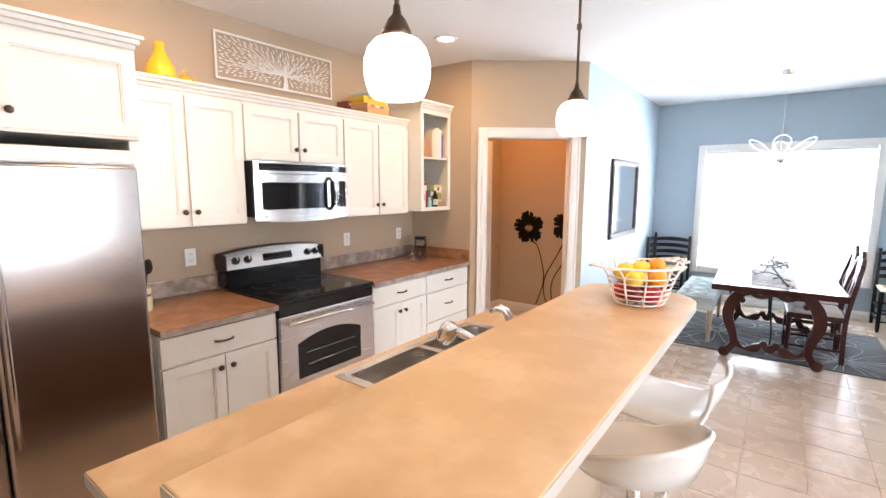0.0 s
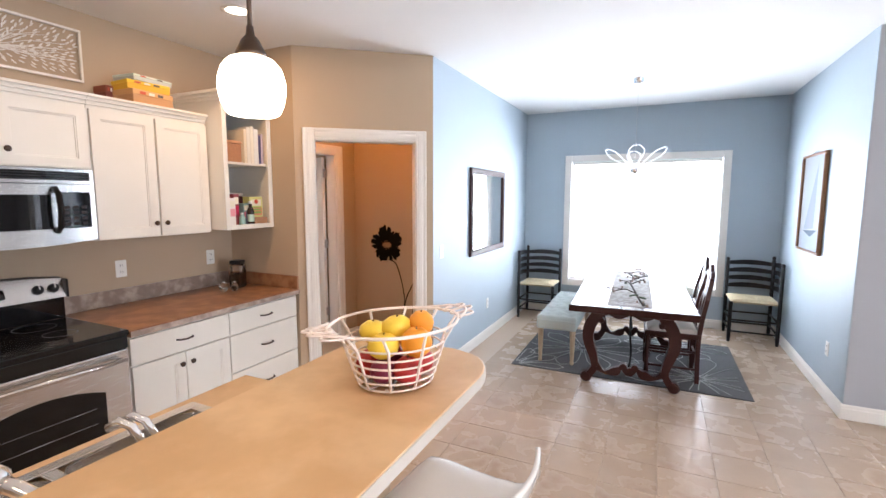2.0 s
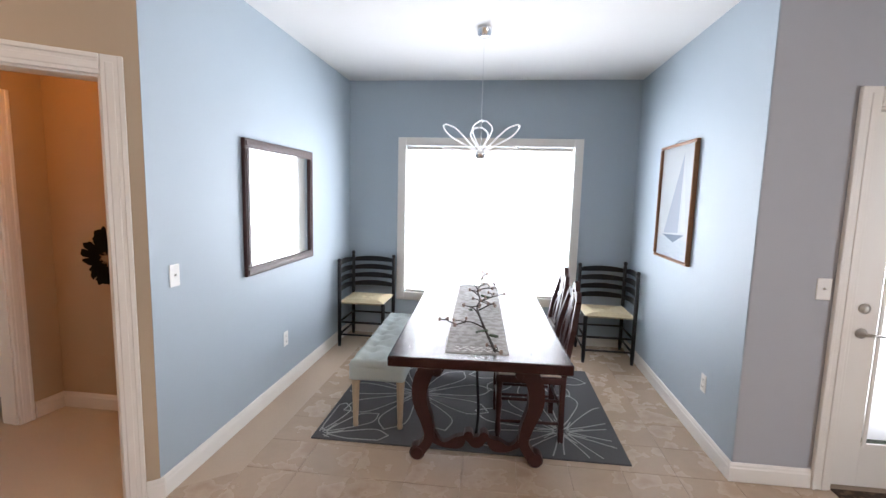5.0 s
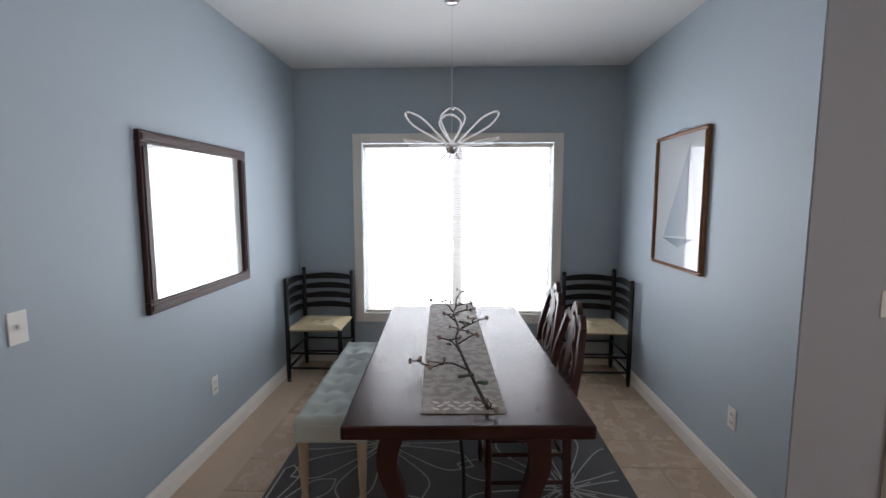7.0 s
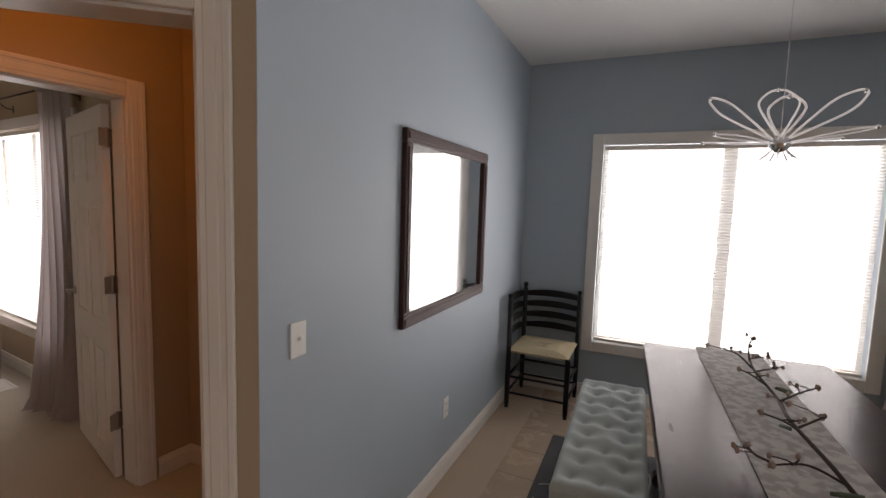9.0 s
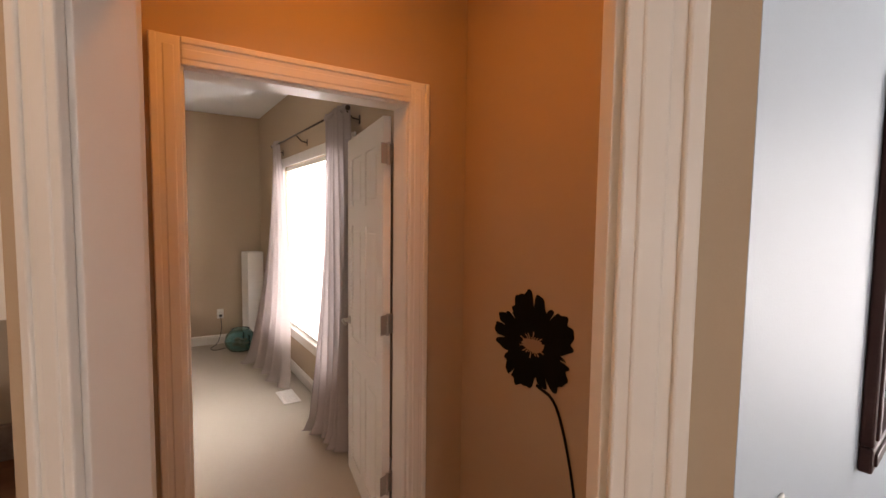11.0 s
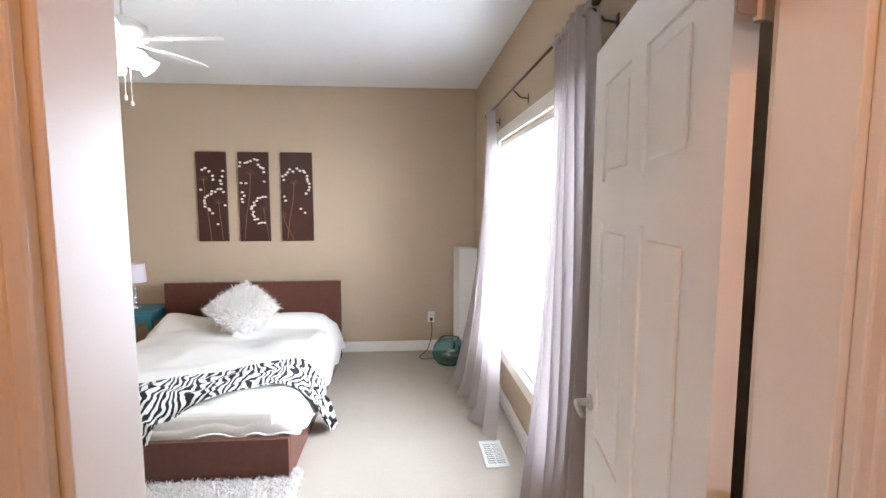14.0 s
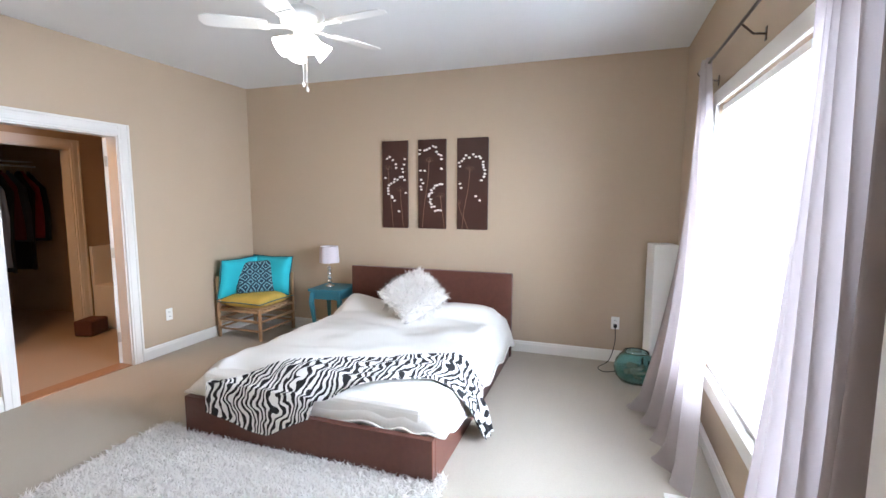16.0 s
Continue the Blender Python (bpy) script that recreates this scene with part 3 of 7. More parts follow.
part("tray_body", boxes([(-0.016, 0.016, -0.062, 0.062, 0, 0.006), (0.010, 0.016, -0.062, 0.062, 0.0062, 0.06), (-0.016, -0.011, -0.062, 0.062, 0.0062, 0.06)], 0.001), paint("tan_tray_wood", (0.42, 0.22, 0.12), 0.5), ty)

# cabinet above the refrigerator
FX = -2.335
fc = thing("fridge_cabinet", label="deep cream painted cabinet above the refrigerator", category="cabinet")
part("body", box(KX + 0.002, FX, -0.12, 0.872, 1.79, 2.20, 0.002), CAB, fc)
for a, b, ky in ((-0.11, 0.375, 0.34), (0.375, 0.862, 0.41)):
    d = panel_door("door", FX + 0.001, a, b, 1.80, 2.18, fc)
    knob(FX + 0.021, ky, 1.87, d)
part("side_panel", box(KX + 0.002, -2.40, 0.842, 0.866, 0.002, 1.7895, 0.002), CAB, fc)
crown(KX + 0.002, FX + 0.003, -0.12, 0.862, 2.195, fc, (False, True), 0.06)

# refrigerator
fr = thing("refrigerator", (-2.25, 0, 0), 0, "stainless steel side-by-side refrigerator", "refrigerator")
part("body", box(-0.72, -0.105, -0.09, 0.818, 0.02, 1.74, 0.006), paint("fridge_side", (0.25, 0.25, 0.25), 0.5), fr)
dl = part("door", box(-0.07, 0.0, -0.088, 0.272, 0.09, 1.665, 0.014, 3), FSTEEL, fr)
dr = part("door", box(-0.07, 0.0, 0.28, 0.816, 0.09, 1.665, 0.014, 3), FSTEEL, fr)
for d, y in ((dl, 0.235), (dr, 0.305)):
    part("handle", join(tube([(0.05, y, 0.55), (0.055, y, 0.8), (0.055, y, 1.3), (0.05, y, 1.5)], 0.013, 10), tube([(0.0, y, 0.58), (0.05, y, 0.58)], 0.01, 8), tube([(0.0, y, 1.47), (0.05, y, 1.47)], 0.01, 8)), FSTEEL, d, "brushed steel bar handle", True)
part("kick_grille", box(-0.06, -0.02, -0.08, 0.81, 0.015, 0.085, 0.003), BLACKPL, fr)
part("top_trim", box(-0.10, -0.004, 0.28, 0.816, 1.668, 1.735, 0.014, 3), PLATE, fr)
part("top_trim", box(-0.10, -0.004, -0.088, 0.272, 1.668, 1.735, 0.014, 3), PLATE, fr)

# base cabinets and worktops
CT = 0.865
WORK = material("brown_laminate_worktop", (0.24, 0.105, 0.047), 0.33, vary=0.2, scale=8, grain=0.1, grain_scale=45, bump=0.02, second=(0.36, 0.185, 0.092), blend=(0.42, 0.62))
SPLASH = material("grey_brown_laminate", (0.29, 0.22, 0.18), 0.35, vary=0.25, scale=14, grain=0.1, grain_scale=50, bump=0.03, second=(0.42, 0.34, 0.28), blend=(0.42, 0.6))


def base_cabinet(y0, y1, label):
    t = thing("base_cabinet", label=label, category="cabinet", group="kitchen base cabinets")
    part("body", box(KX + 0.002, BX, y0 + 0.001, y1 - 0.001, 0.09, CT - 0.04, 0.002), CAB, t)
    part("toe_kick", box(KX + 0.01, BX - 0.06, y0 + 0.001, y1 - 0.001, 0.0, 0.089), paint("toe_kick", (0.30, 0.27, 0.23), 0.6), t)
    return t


def drawer(y0, y1, z0, z1, parent):
    d = part("drawer_front", box(BX + 0.001, BX + 0.021, y0 + 0.004, y1 - 0.004, z0 + 0.003, z1 - 0.003, 0.004), CAB, parent)
    pull(BX + 0.021, (y0 + y1) / 2, (z0 + z1) / 2, d)


def doors(y0, y1, z0, z1, parent):
    mid = (y0 + y1) / 2
    for a, b, ky in ((y0 + 0.004, mid, mid - 0.035), (mid, y1 - 0.004, mid + 0.035)):
        d = panel_door("door", BX + 0.001, a, b, z0, z1, parent, 0.06)
        knob(BX + 0.021, ky, z1 - 0.07, d)


b1 = base_cabinet(0.87, 1.532, "cream base cabinet with one drawer and two doors")
drawer(0.87, 1.532, 0.655, 0.815, b1)
doors(0.87, 1.532, 0.11, 0.65, b1)
b2 = base_cabinet(2.352, 3.0, "cream base cabinet with one drawer and two doors")
drawer(2.352, 3.0, 0.655, 0.815, b2)
doors(2.352, 3.0, 0.11, 0.65, b2)
b3 = base_cabinet(3.0, 3.652, "cream base cabinet with three drawers")
for z0, z1 in ((0.655, 0.815), (0.385, 0.65), (0.11, 0.38)):
    drawer(3.0, 3.64, z0, z1, b3)
for y0, y1, end in ((0.872, 1.534, False), (2.350, 3.652, True)):
    w = thing("worktop", label="brown mottled laminate worktop with an upstand", category="worktop", group="kitchen worktops")
    part("slab", box(KX + 0.002, BX + 0.045, y0, y1, CT - 0.039, CT, 0.006, 3), WORK, w)
    part("edge_strip", box(BX + 0.0452, BX + 0.0475, y0, y1, CT - 0.036, CT - 0.005), SPLASH, w)
    part("backsplash", box(KX + 0.002, KX + 0.022, y0, y1 - (0.0205 if end else 0), CT + 0.0005, CT + 0.105, 0.004), SPLASH, w)
    if end:
        part("backsplash", box(KX + 0.023, BX + 0.04, 3.632, 3.652, CT + 0.0005, CT + 0.105, 0.004), WORK, w)

# range
rg = thing("range_cooker", (0, 1.942, 0), 0, "stainless steel electric range with a black glass cooktop", "range")
part("body", box(KX + 0.03, BX - 0.005, -0.402, 0.402, 0.02, CT - 0.02, 0.004), BLACKPL, rg)
part("cooktop", box(KX + 0.13, BX + 0.04, -0.404, 0.404, CT - 0.0195, CT + 0.012, 0.008, 3), BLACKGL, rg)
for bx, by, br in ((-2.55, -0.19, 0.10), (-2.55, 0.2, 0.075), (-2.79, -0.2, 0.075), (-2.79, 0.19, 0.095)):
    part("burner_ring", lathe([(br - 0.003, 0.0122), (br, 0.0124), (br - 0.002, 0.0127), (br - 0.004, 0.0124)], 36, (bx, by, CT), close=False), paint("burner_mark", (0.05, 0.05, 0.05), 0.3), rg)
bg = part("back_panel", prism([(KX + 0.03, -0.40), (KX + 0.125, -0.40), (KX + 0.14, -0.395), (KX + 0.14, 0.395), (KX + 0.125, 0.40), (KX + 0.03, 0.40)], CT + 0.013, 1.01), BLACKGL, rg)


def console(u, v):
    y = -0.405 + 0.81 * u
    bulge = 1 - (2 * u - 1) ** 2
    return (KX + 0.155 - 0.05 * v, y, 1.005 + v * (0.105 + 0.028 * bulge))


cs = part("control_panel", sheet(console, 24, 6, 0.012), STEEL, rg, "stainless control panel with an arched top")
for e0 in (-0.415, 0.404):
    part("end_cap", box(KX + 0.03, KX + 0.16, e0, e0 + 0.011, 1.0, 1.11, 0.004), BLACKPL, rg)
part("top_cap", sheet(lambda u, v: (KX + 0.105 - 0.075 * v, -0.405 + 0.81 * u, 1.112 + 0.028 * (1 - (2 * u - 1) ** 2) + 0.006 * math.sin(math.pi * v)), 24, 4, 0.01), BLACKPL, rg)
cm = Matrix.Translation((KX + 0.131, 0, 1.065)) @ pose(0, 0, 0, 0, 64.5, 0)
part("display", moved(box(-0.026, 0.030, -0.115, 0.125, 0.0, 0.004, 0.006), cm), BLACKGL, cs)
for ky in (-0.325, -0.235, 0.275, 0.35):
    k = part("knob", moved(lathe([(0.026, 0), (0.027, 0.006), (0.022, 0.010), (0.020, 0.024), (0.016, 0.027), (0, 0.027)], 20), cm @ Matrix.Translation((0.004, ky, 0))), BLACKPL, cs, "black control knob", True)
    part("pointer", moved(box(-0.020, 0.004, -0.003, 0.003, 0.026, 0.0285), cm @ Matrix.Translation((0.004, ky, 0))), PLATE, k)
part("vent_strip", box(BX + 0.005, BX + 0.032, -0.398, 0.398, 0.775, CT - 0.021, 0.005), BLACKGL, rg)
od = part("oven_door", box(BX, BX + 0.03, -0.398, 0.398, 0.235, 0.772, 0.008), STEEL, rg, "stainless oven door with a dark window")


def oven_window(u, v):
    y = -0.27 + 0.54 * u
    return (BX + 0.0312, y, 0.335 + v * (0.235 + 0.055 * (1 - (2 * u - 1) ** 2)))


part("window", sheet(oven_window, 24, 4, 0.003), BLACKGL, od)
for z in (0.42, 0.50):
    part("rack_bar", tube([(BX + 0.0325, -0.20, z), (BX + 0.0325, 0.22, z)], 0.0015, 6), STEEL, od)
part("handle", join(tube([(BX + 0.075, -0.36, 0.725), (BX + 0.082, 0, 0.73), (BX + 0.075, 0.36, 0.725)], 0.012, 10), tube([(BX + 0.03, -0.345, 0.725), (BX + 0.076, -0.345, 0.725)], 0.01, 8), tube([(BX + 0.03, 0.345, 0.725), (BX + 0.076, 0.345, 0.725)], 0.01, 8)), STEEL, od, "brushed steel bar handle", True)
part("storage_drawer", box(BX, BX + 0.028, -0.398, 0.398, 0.055, 0.228, 0.008), STEEL, rg)

# microwave
mw = thing("microwave", (0, 2.012, 0), 0, "stainless over-the-range microwave with a black handle", "microwave")
part("body", box(KX + 0.004, -2.66, -0.394, 0.394, 1.375, 1.7435, 0.004), BLACKPL, mw)


def mface(z0, z1, y0, y1, lift=0.0, t=0.012):
    def fn(u, v):
        y = y0 + (y1 - y0) * u
        sag = 0.035 * (1 - (y / 0.394) ** 2) if z0 < 1.36 else 0
        return (-2.648 + 0.055 * (1 - (y / 0.42) ** 2) + lift, y, z0 - sag * (1 - v) * 0.6 + (z1 - z0) * v)
    return sheet(fn, 20, 3, t)


face = part("front_panel", mface(1.355, 1.66, -0.394, 0.394), STEEL, mw)
part("top_panel", mface(1.664, 1.742, -0.394, 0.394), STEEL, mw)
part("vent_grille", mface(1.682, 1.728, -0.36, 0.37, 0.004, 0.004), BLACKGL, mw)
for i in range(3):
    part("vent_slat", mface(1.688 + 0.013 * i, 1.692 + 0.013 * i, -0.355, 0.365, 0.008, 0.003), BLACKPL, mw)
part("window", mface(1.425, 1.605, -0.345, 0.165, 0.004, 0.003), BLACKGL, face)
part("keypad", mface(1.425, 1.62, 0.20, 0.365, 0.004, 0.003), BLACKGL, face)
for r in range(4):
    for c in range(3):
        part("key", mface(1.44 + 0.03 * r, 1.457 + 0.03 * r, 0.222 + 0.045 * c, 0.25 + 0.045 * c, 0.0075, 0.002), paint("key", (0.03, 0.03, 0.032), 0.7), face)
part("handle", tube([(-2.60, 0.185, 1.41), (-2.565, 0.185, 1.44), (-2.555, 0.187, 1.52), (-2.565, 0.185, 1.61), (-2.60, 0.185, 1.64)], 0.014, 10), material("matt_black_handle", (0.010, 0.010, 0.010), 0.6, bump=0.02, spec=0.2), mw, "black curved door handle", True)
part("badge", box(-2.628, -2.6245, -0.34, -0.315, 1.375, 1.383), paint("badge", (0.3, 0.3, 0.32), 0.3), mw)


def outlet(m, group="wall outlets", two=True, label="white plastic wall outlet plate"):
    """Plate facing local +x."""
    t = thing("wall_outlet", label=label, category="outlet", group=group)
    t.matrix_world = m
    part("plate", box(0.0005, 0.006, -0.036, 0.036, -0.058, 0.058, 0.003), PLATE, t)
    for z in (-0.022, 0.022):
        s = part("socket", box(0.006, 0.0085, -0.017, 0.017, z - 0.015, z + 0.015, 0.002), PLATE, t)
        for y in (-0.007, 0.007):
            part("slot", box(0.0085, 0.0092, y - 0.0015, y + 0.0015, z - 0.005, z + 0.006), BLACKPL, s)
    return t


def switch(m, label="white plastic light switch plate"):
    t = thing("light_switch", label=label, category="switch", group="light switches")
    t.matrix_world = m
    part("plate", box(0.0005, 0.006, -0.036, 0.036, -0.058, 0.058, 0.003), PLATE, t)
    part("toggle", moved(box(0.005, 0.020, -0.005, 0.005, -0.006, 0.006, 0.002), pose(0, 0, 0, 0, -18, 0)), PLATE, t)
    return t


outlet(pose(KX, 1.375, 1.105))
outlet(pose(KX, 2.745, 1.105))
outlet(pose(KX, 3.44, 1.105))

# counter jar and small glass pieces
jr = thing("storage_jar", (-2.80, 3.49, CT + 0.0005), 20, "square glass jar with a dark clamp lid on the worktop", "jar")
part("jar", join(box(-0.05, 0.05, -0.05, 0.05, 0, 0.19, 0.014, 3)), GLASS, jr)
part("contents", box(-0.042, 0.042, -0.042, 0.042, 0.006, 0.12, 0.012, 3), paint("dark_grain", (0.10, 0.06, 0.035), 0.7, grain=0.3, grain_scale=160), jr)
part("lid", box(-0.046, 0.046, -0.046, 0.046, 0.191, 0.222, 0.010, 3), BLACKPL, jr)
part("clamp", tube([(0.05, -0.03, 0.15), (0.062, 0, 0.2), (0.05, 0.03, 0.15)], 0.003, 6), CHROME, jr)
for px, py, r in ((-2.77, 3.33, 0.035), (-2.71, 3.38, 0.028)):
    g = thing("glass_shaker", (px, py, CT + 0.0005), 0, "small clear glass shaker on the worktop", "shaker", "shakers on the worktop")
    part("bowl", lathe([(r * 0.6, 0), (r, 0.02), (r * 0.95, 0.045), (r * 0.5, 0.06)], 18), GLASS, g, smooth=True)
    part("lid", lathe([(r * 0.55, 0.0605), (r * 0.5, 0.072), (0, 0.078)], 18), CHROME, g, smooth=True)

# things on top of the cabinets
YEL = material("glossy_yellow_ceramic", (0.80, 0.50, 0.02), 0.25, vary=0.05, bump=0.02, coat=0.4)
TOPZ = 2.1805
v = thing("vase", (-2.86, 1.20, TOPZ), 0, "tall yellow ceramic vase on top of the cabinets", "vase")
part("body", lathe([(0.055, 0), (0.075, 0.012), (0.082, 0.045), (0.072, 0.09), (0.045, 0.14), (0.028, 0.175), (0.026, 0.20), (0.031, 0.222), (0.026, 0.221), (0.02, 0.19)], 28, close=False), YEL, v, smooth=True)
part("base", lathe([(0, 0.001), (0.055, 0.001)], 24, close=False), YEL, v)
tp = thing("teapot", (-2.86, 1.335, TOPZ), 25, "small yellow ceramic teapot on top of the cabinets", "teapot")
part("body", lathe([(0.03, 0), (0.045, 0.008), (0.048, 0.028), (0.035, 0.046), (0.022, 0.05)], 20), YEL, tp, smooth=True)
part("lid", lathe([(0.022, 0.0505), (0.015, 0.058), (0.006, 0.062), (0.008, 0.07), (0, 0.074)], 16), YEL, tp, smooth=True)
part("spout", tube([(0.04, 0, 0.02), (0.06, 0, 0.03), (0.07, 0, 0.048)], 0.010, 8, 0.006), YEL, tp, smooth=True)
part("handle", tube([(-0.005, -0.03, 0.05), (0, -0.022, 0.085), (0, 0.0, 0.1), (0, 0.022, 0.085), (-0.005, 0.03, 0.05)], 0.003, 6), YEL, tp, smooth=True)
for px, py, z, w, d, h, col, rot, lab in ((-2.81, 2.83, TOPZ, 0.27, 0.19, 0.085, (0.50, 0.28, 0.13), 4, "brown cardboard box on top of the cabinets"), (-2.81, 2.82, TOPZ + 0.0855, 0.265, 0.18, 0.055, (0.72, 0.42, 0.03), -3, "yellow game box lying on a brown box"),
                                         (-2.81, 2.835, TOPZ + 0.141, 0.265, 0.18, 0.036, (0.48, 0.52, 0.50), 6, "flat grey-blue game box on the stack"), (-2.95, 2.68, TOPZ, 0.07, 0.12, 0.11, (0.20, 0.05, 0.03), 2, "dark red box beside the stacked boxes")):
    t = thing("storage_box" if h > 0.03 else "book", (px, py, z), rot, lab, "box" if h > 0.03 else "book", "boxes on the cabinets")
    part("base", box(-d / 2, d / 2, -w / 2, w / 2, 0, h * 0.62, 0.002), paint("box_base", col, 0.6), t)
    part("lid", box(-d / 2 - 0.002, d / 2 + 0.002, -w / 2 - 0.002, w / 2 + 0.002, h * 0.62 + 0.0005, h, 0.002), paint("box_lid", (min(col[0] * 1.25, 0.8), min(col[1] * 1.3, 0.75), col[2] * 1.2), 0.55), t)

    for q in range(3):
        part("print", box(d / 2 + 0.0022, d / 2 + 0.0032, -w * 0.34 + q * w * 0.22, -w * 0.2 + q * w * 0.22, h * 0.68, h * 0.88), paint("box_print", ((0.55, 0.10, 0.05), (0.75, 0.70, 0.6), (0.12, 0.10, 0.09))[q], 0.6), t)

# crock of utensils beside the refrigerator
ck = thing("utensil_crock", (-2.79, 0.965, CT + 0.0005), 0, "cream glazed crock with dark utensils beside the refrigerator", "crock")
part("pot", lathe([(0.055, 0), (0.062, 0.006), (0.064, 0.07), (0.058, 0.09), (0.062, 0.115), (0.060, 0.135), (0.054, 0.135), (0.052, 0.02), (0, 0.012)], 28, close=False), paint("cream_glaze", (0.70, 0.62, 0.40), 0.25), ck, smooth=True)
part("band", lathe([(0.0592, 0.088), (0.0602, 0.094), (0.0602, 0.100), (0.0600, 0.103)], 28, close=False), paint("dark_glaze", (0.10, 0.09, 0.10), 0.3), ck, smooth=True)
for ux, uy, tilt, turn, col, hr in ((0.02, 0.015, 9, 30, (0.012, 0.012, 0.012), 0.034), (-0.01, 0.02, 12, 110, (0.02, 0.018, 0.018), 0.030), (0.0, -0.02, 10, 250, (0.30, 0.05, 0.03), 0.028), (0.015, -0.005, 5, 330, (0.34, 0.07, 0.04), 0.03)):
    um = pose(ux, uy, 0.03, 0, 0, turn) @ pose(0, 0, 0, 0, tilt, 0)
    ht = 0.20 if col[0] < 0.1 else 0.245
    u_ = part("utensil", moved(tube([(0, 0, 0), (0, 0, ht)], 0.005, 8), um), paint("utensil_handle", col, 0.5), ck, smooth=True)
    part("utensil_head", moved(ball((0, 0, ht + 0.03), hr, 1, 0.35, 1.25, 14, 10), um), paint("utensil_head", col, 0.5), u_, smooth=True)

# more clutter on the lower shelf
CHEST = paint("carton_green", (0.22, 0.42, 0.10), 0.5)
CRED = paint("carton_red", (0.50, 0.06, 0.03), 0.5)
for z0, z1, m_ in ((0.09, 0.105, CHEST), (0.115, 0.127, CHEST), (0.135, 0.142, CHEST)):
    part("print", box(0.0365, 0.0378, -0.045, 0.045, z0, z1), m_, printed_carton)
part("print", moved(lathe([(0.018, 0), (0.018, 0.001), (0, 0.001)], 12), pose(0.0365, 0.0, 0.182, 0, 90, 0)), CRED, printed_carton)
part("print", moved(lathe([(0.020, 0), (0.020, 0.001), (0, 0.001)], 12), pose(0.0365, -0.01, 0.045, 0, 90, 0) @ Matrix.Diagonal((0.8, 1.3, 1, 1))), CRED, printed_carton)
for px, py, r, hh, col, cap, lab in ((-2.615, 3.265, 0.022, 0.15, (0.74, 0.73, 0.70), (0.40, 0.07, 0.06), "white bottle with a red cap on the shelf"), (-2.60, 3.385, 0.022, 0.10, (0.30, 0.46, 0.42), (0.75, 0.75, 0.72), "pale green bottle on the shelf"),
                                     (-2.60, 3.44, 0.018, 0.14, (0.07, 0.07, 0.10), (0.65, 0.62, 0.58), "dark bottle with a pale cap on the shelf")):
    t = thing("bottle", (px, py, 1.3775), 0, lab, "bottle", "bottles on the shelf")
    part("body", lathe([(0, 0.001), (r * 0.95, 0.001), (r, 0.008), (r, hh * 0.66), (r * 0.45, hh * 0.82), (r * 0.4, hh * 0.86)], 16), paint("bottle_body", col, 0.3), t, smooth=True)
    part("cap", lathe([(r * 0.5, hh * 0.862), (r * 0.5, hh), (0, hh)], 12), paint("bottle_cap", cap, 0.4), t)

# tree wall art
ART = material("whitewashed_metal", (0.80, 0.77, 0.72), 0.55, vary=0.15, scale=40, bump=0.2)
ta = thing("tree_wall_art", (KX + 0.022, 2.105, 2.46), 0, "white openwork metal tree in a rectangular frame on the wall", "wall art")
W2, H2 = 0.495, 0.157
for a, b, c, d in ((-W2, W2, H2 - 0.014, H2), (-W2, W2, -H2, -H2 + 0.014), (-W2, -W2 + 0.014, -H2 + 0.014, H2 - 0.014), (W2 - 0.014, W2, -H2 + 0.014, H2 - 0.014)):
    part("frame", box(-0.008, 0.008, a, b, c, d, 0.002), ART, ta)
part("trunk", ribbon([(0.001, 0.05, -H2 + 0.01), (0.001, 0.052, -0.08), (0.001, 0.05, -0.02), (0.001, 0.055, 0.03)], [0.05, 0.03, 0.026, 0.014], 0.005, (0, 1, 0)), ART, ta)
rnd = random.Random(5)
bm = bmesh.new()
twigs = []
for i in range(44):
    ang = radians(rnd.uniform(-8, 188))
    ln = rnd.uniform(0.5, 1.0)
    sx = 0.43 if math.cos(ang) > 0 else 0.54
    ex, ez = 0.05 + math.cos(ang) * sx * ln, -0.04 + math.sin(ang) * 0.175 * ln
    ex, ez = max(-W2 + 0.03, min(W2 - 0.03, ex)), max(-H2 + 0.03, min(H2 - 0.025, ez))
    mid = (0.05 + (ex - 0.05) * 0.5, -0.04 + (ez + 0.04) * 0.62 + rnd.uniform(-0.015, 0.015))
    twigs.append(tube([(0.001, 0.05, -0.05), (0.001, mid[0], mid[1]), (0.001, ex, ez)], 0.0028, 4, 0.0014))
placed = []
for i in range(6000):                            # leaves spread over the whole frame, pointing away from the crown
    ly, lz = rnd.uniform(-W2 + 0.035, W2 - 0.035), rnd.uniform(-H2 + 0.04, H2 - 0.03)
    if (abs(ly - 0.05) < 0.035 and lz < -0.03) or any(abs(ly - p) < 0.034 and abs(lz - q) < 0.0125 for p, q in placed):
        continue
    placed.append((ly, lz))
    a = math.atan2((lz + 0.06) * 1.6, ly - 0.05) + rnd.uniform(-0.35, 0.35)
    leaf = [(0.0165 * math.cos(q), 0.0048 * math.sin(q)) for q in [j * math.pi / 3 for j in range(6)]]
    bm.faces.new([bm.verts.new((0.003 + rnd.uniform(0, 0.004), ly + u * math.cos(a) - w * math.sin(a), lz + u * math.sin(a) + w * math.cos(a))) for u, w in leaf])
tagged(part("branchwork", join(*twigs), ART, ta), kind="stuff")
tagged(part("leafwork", bm, ART, ta), kind="stuff")

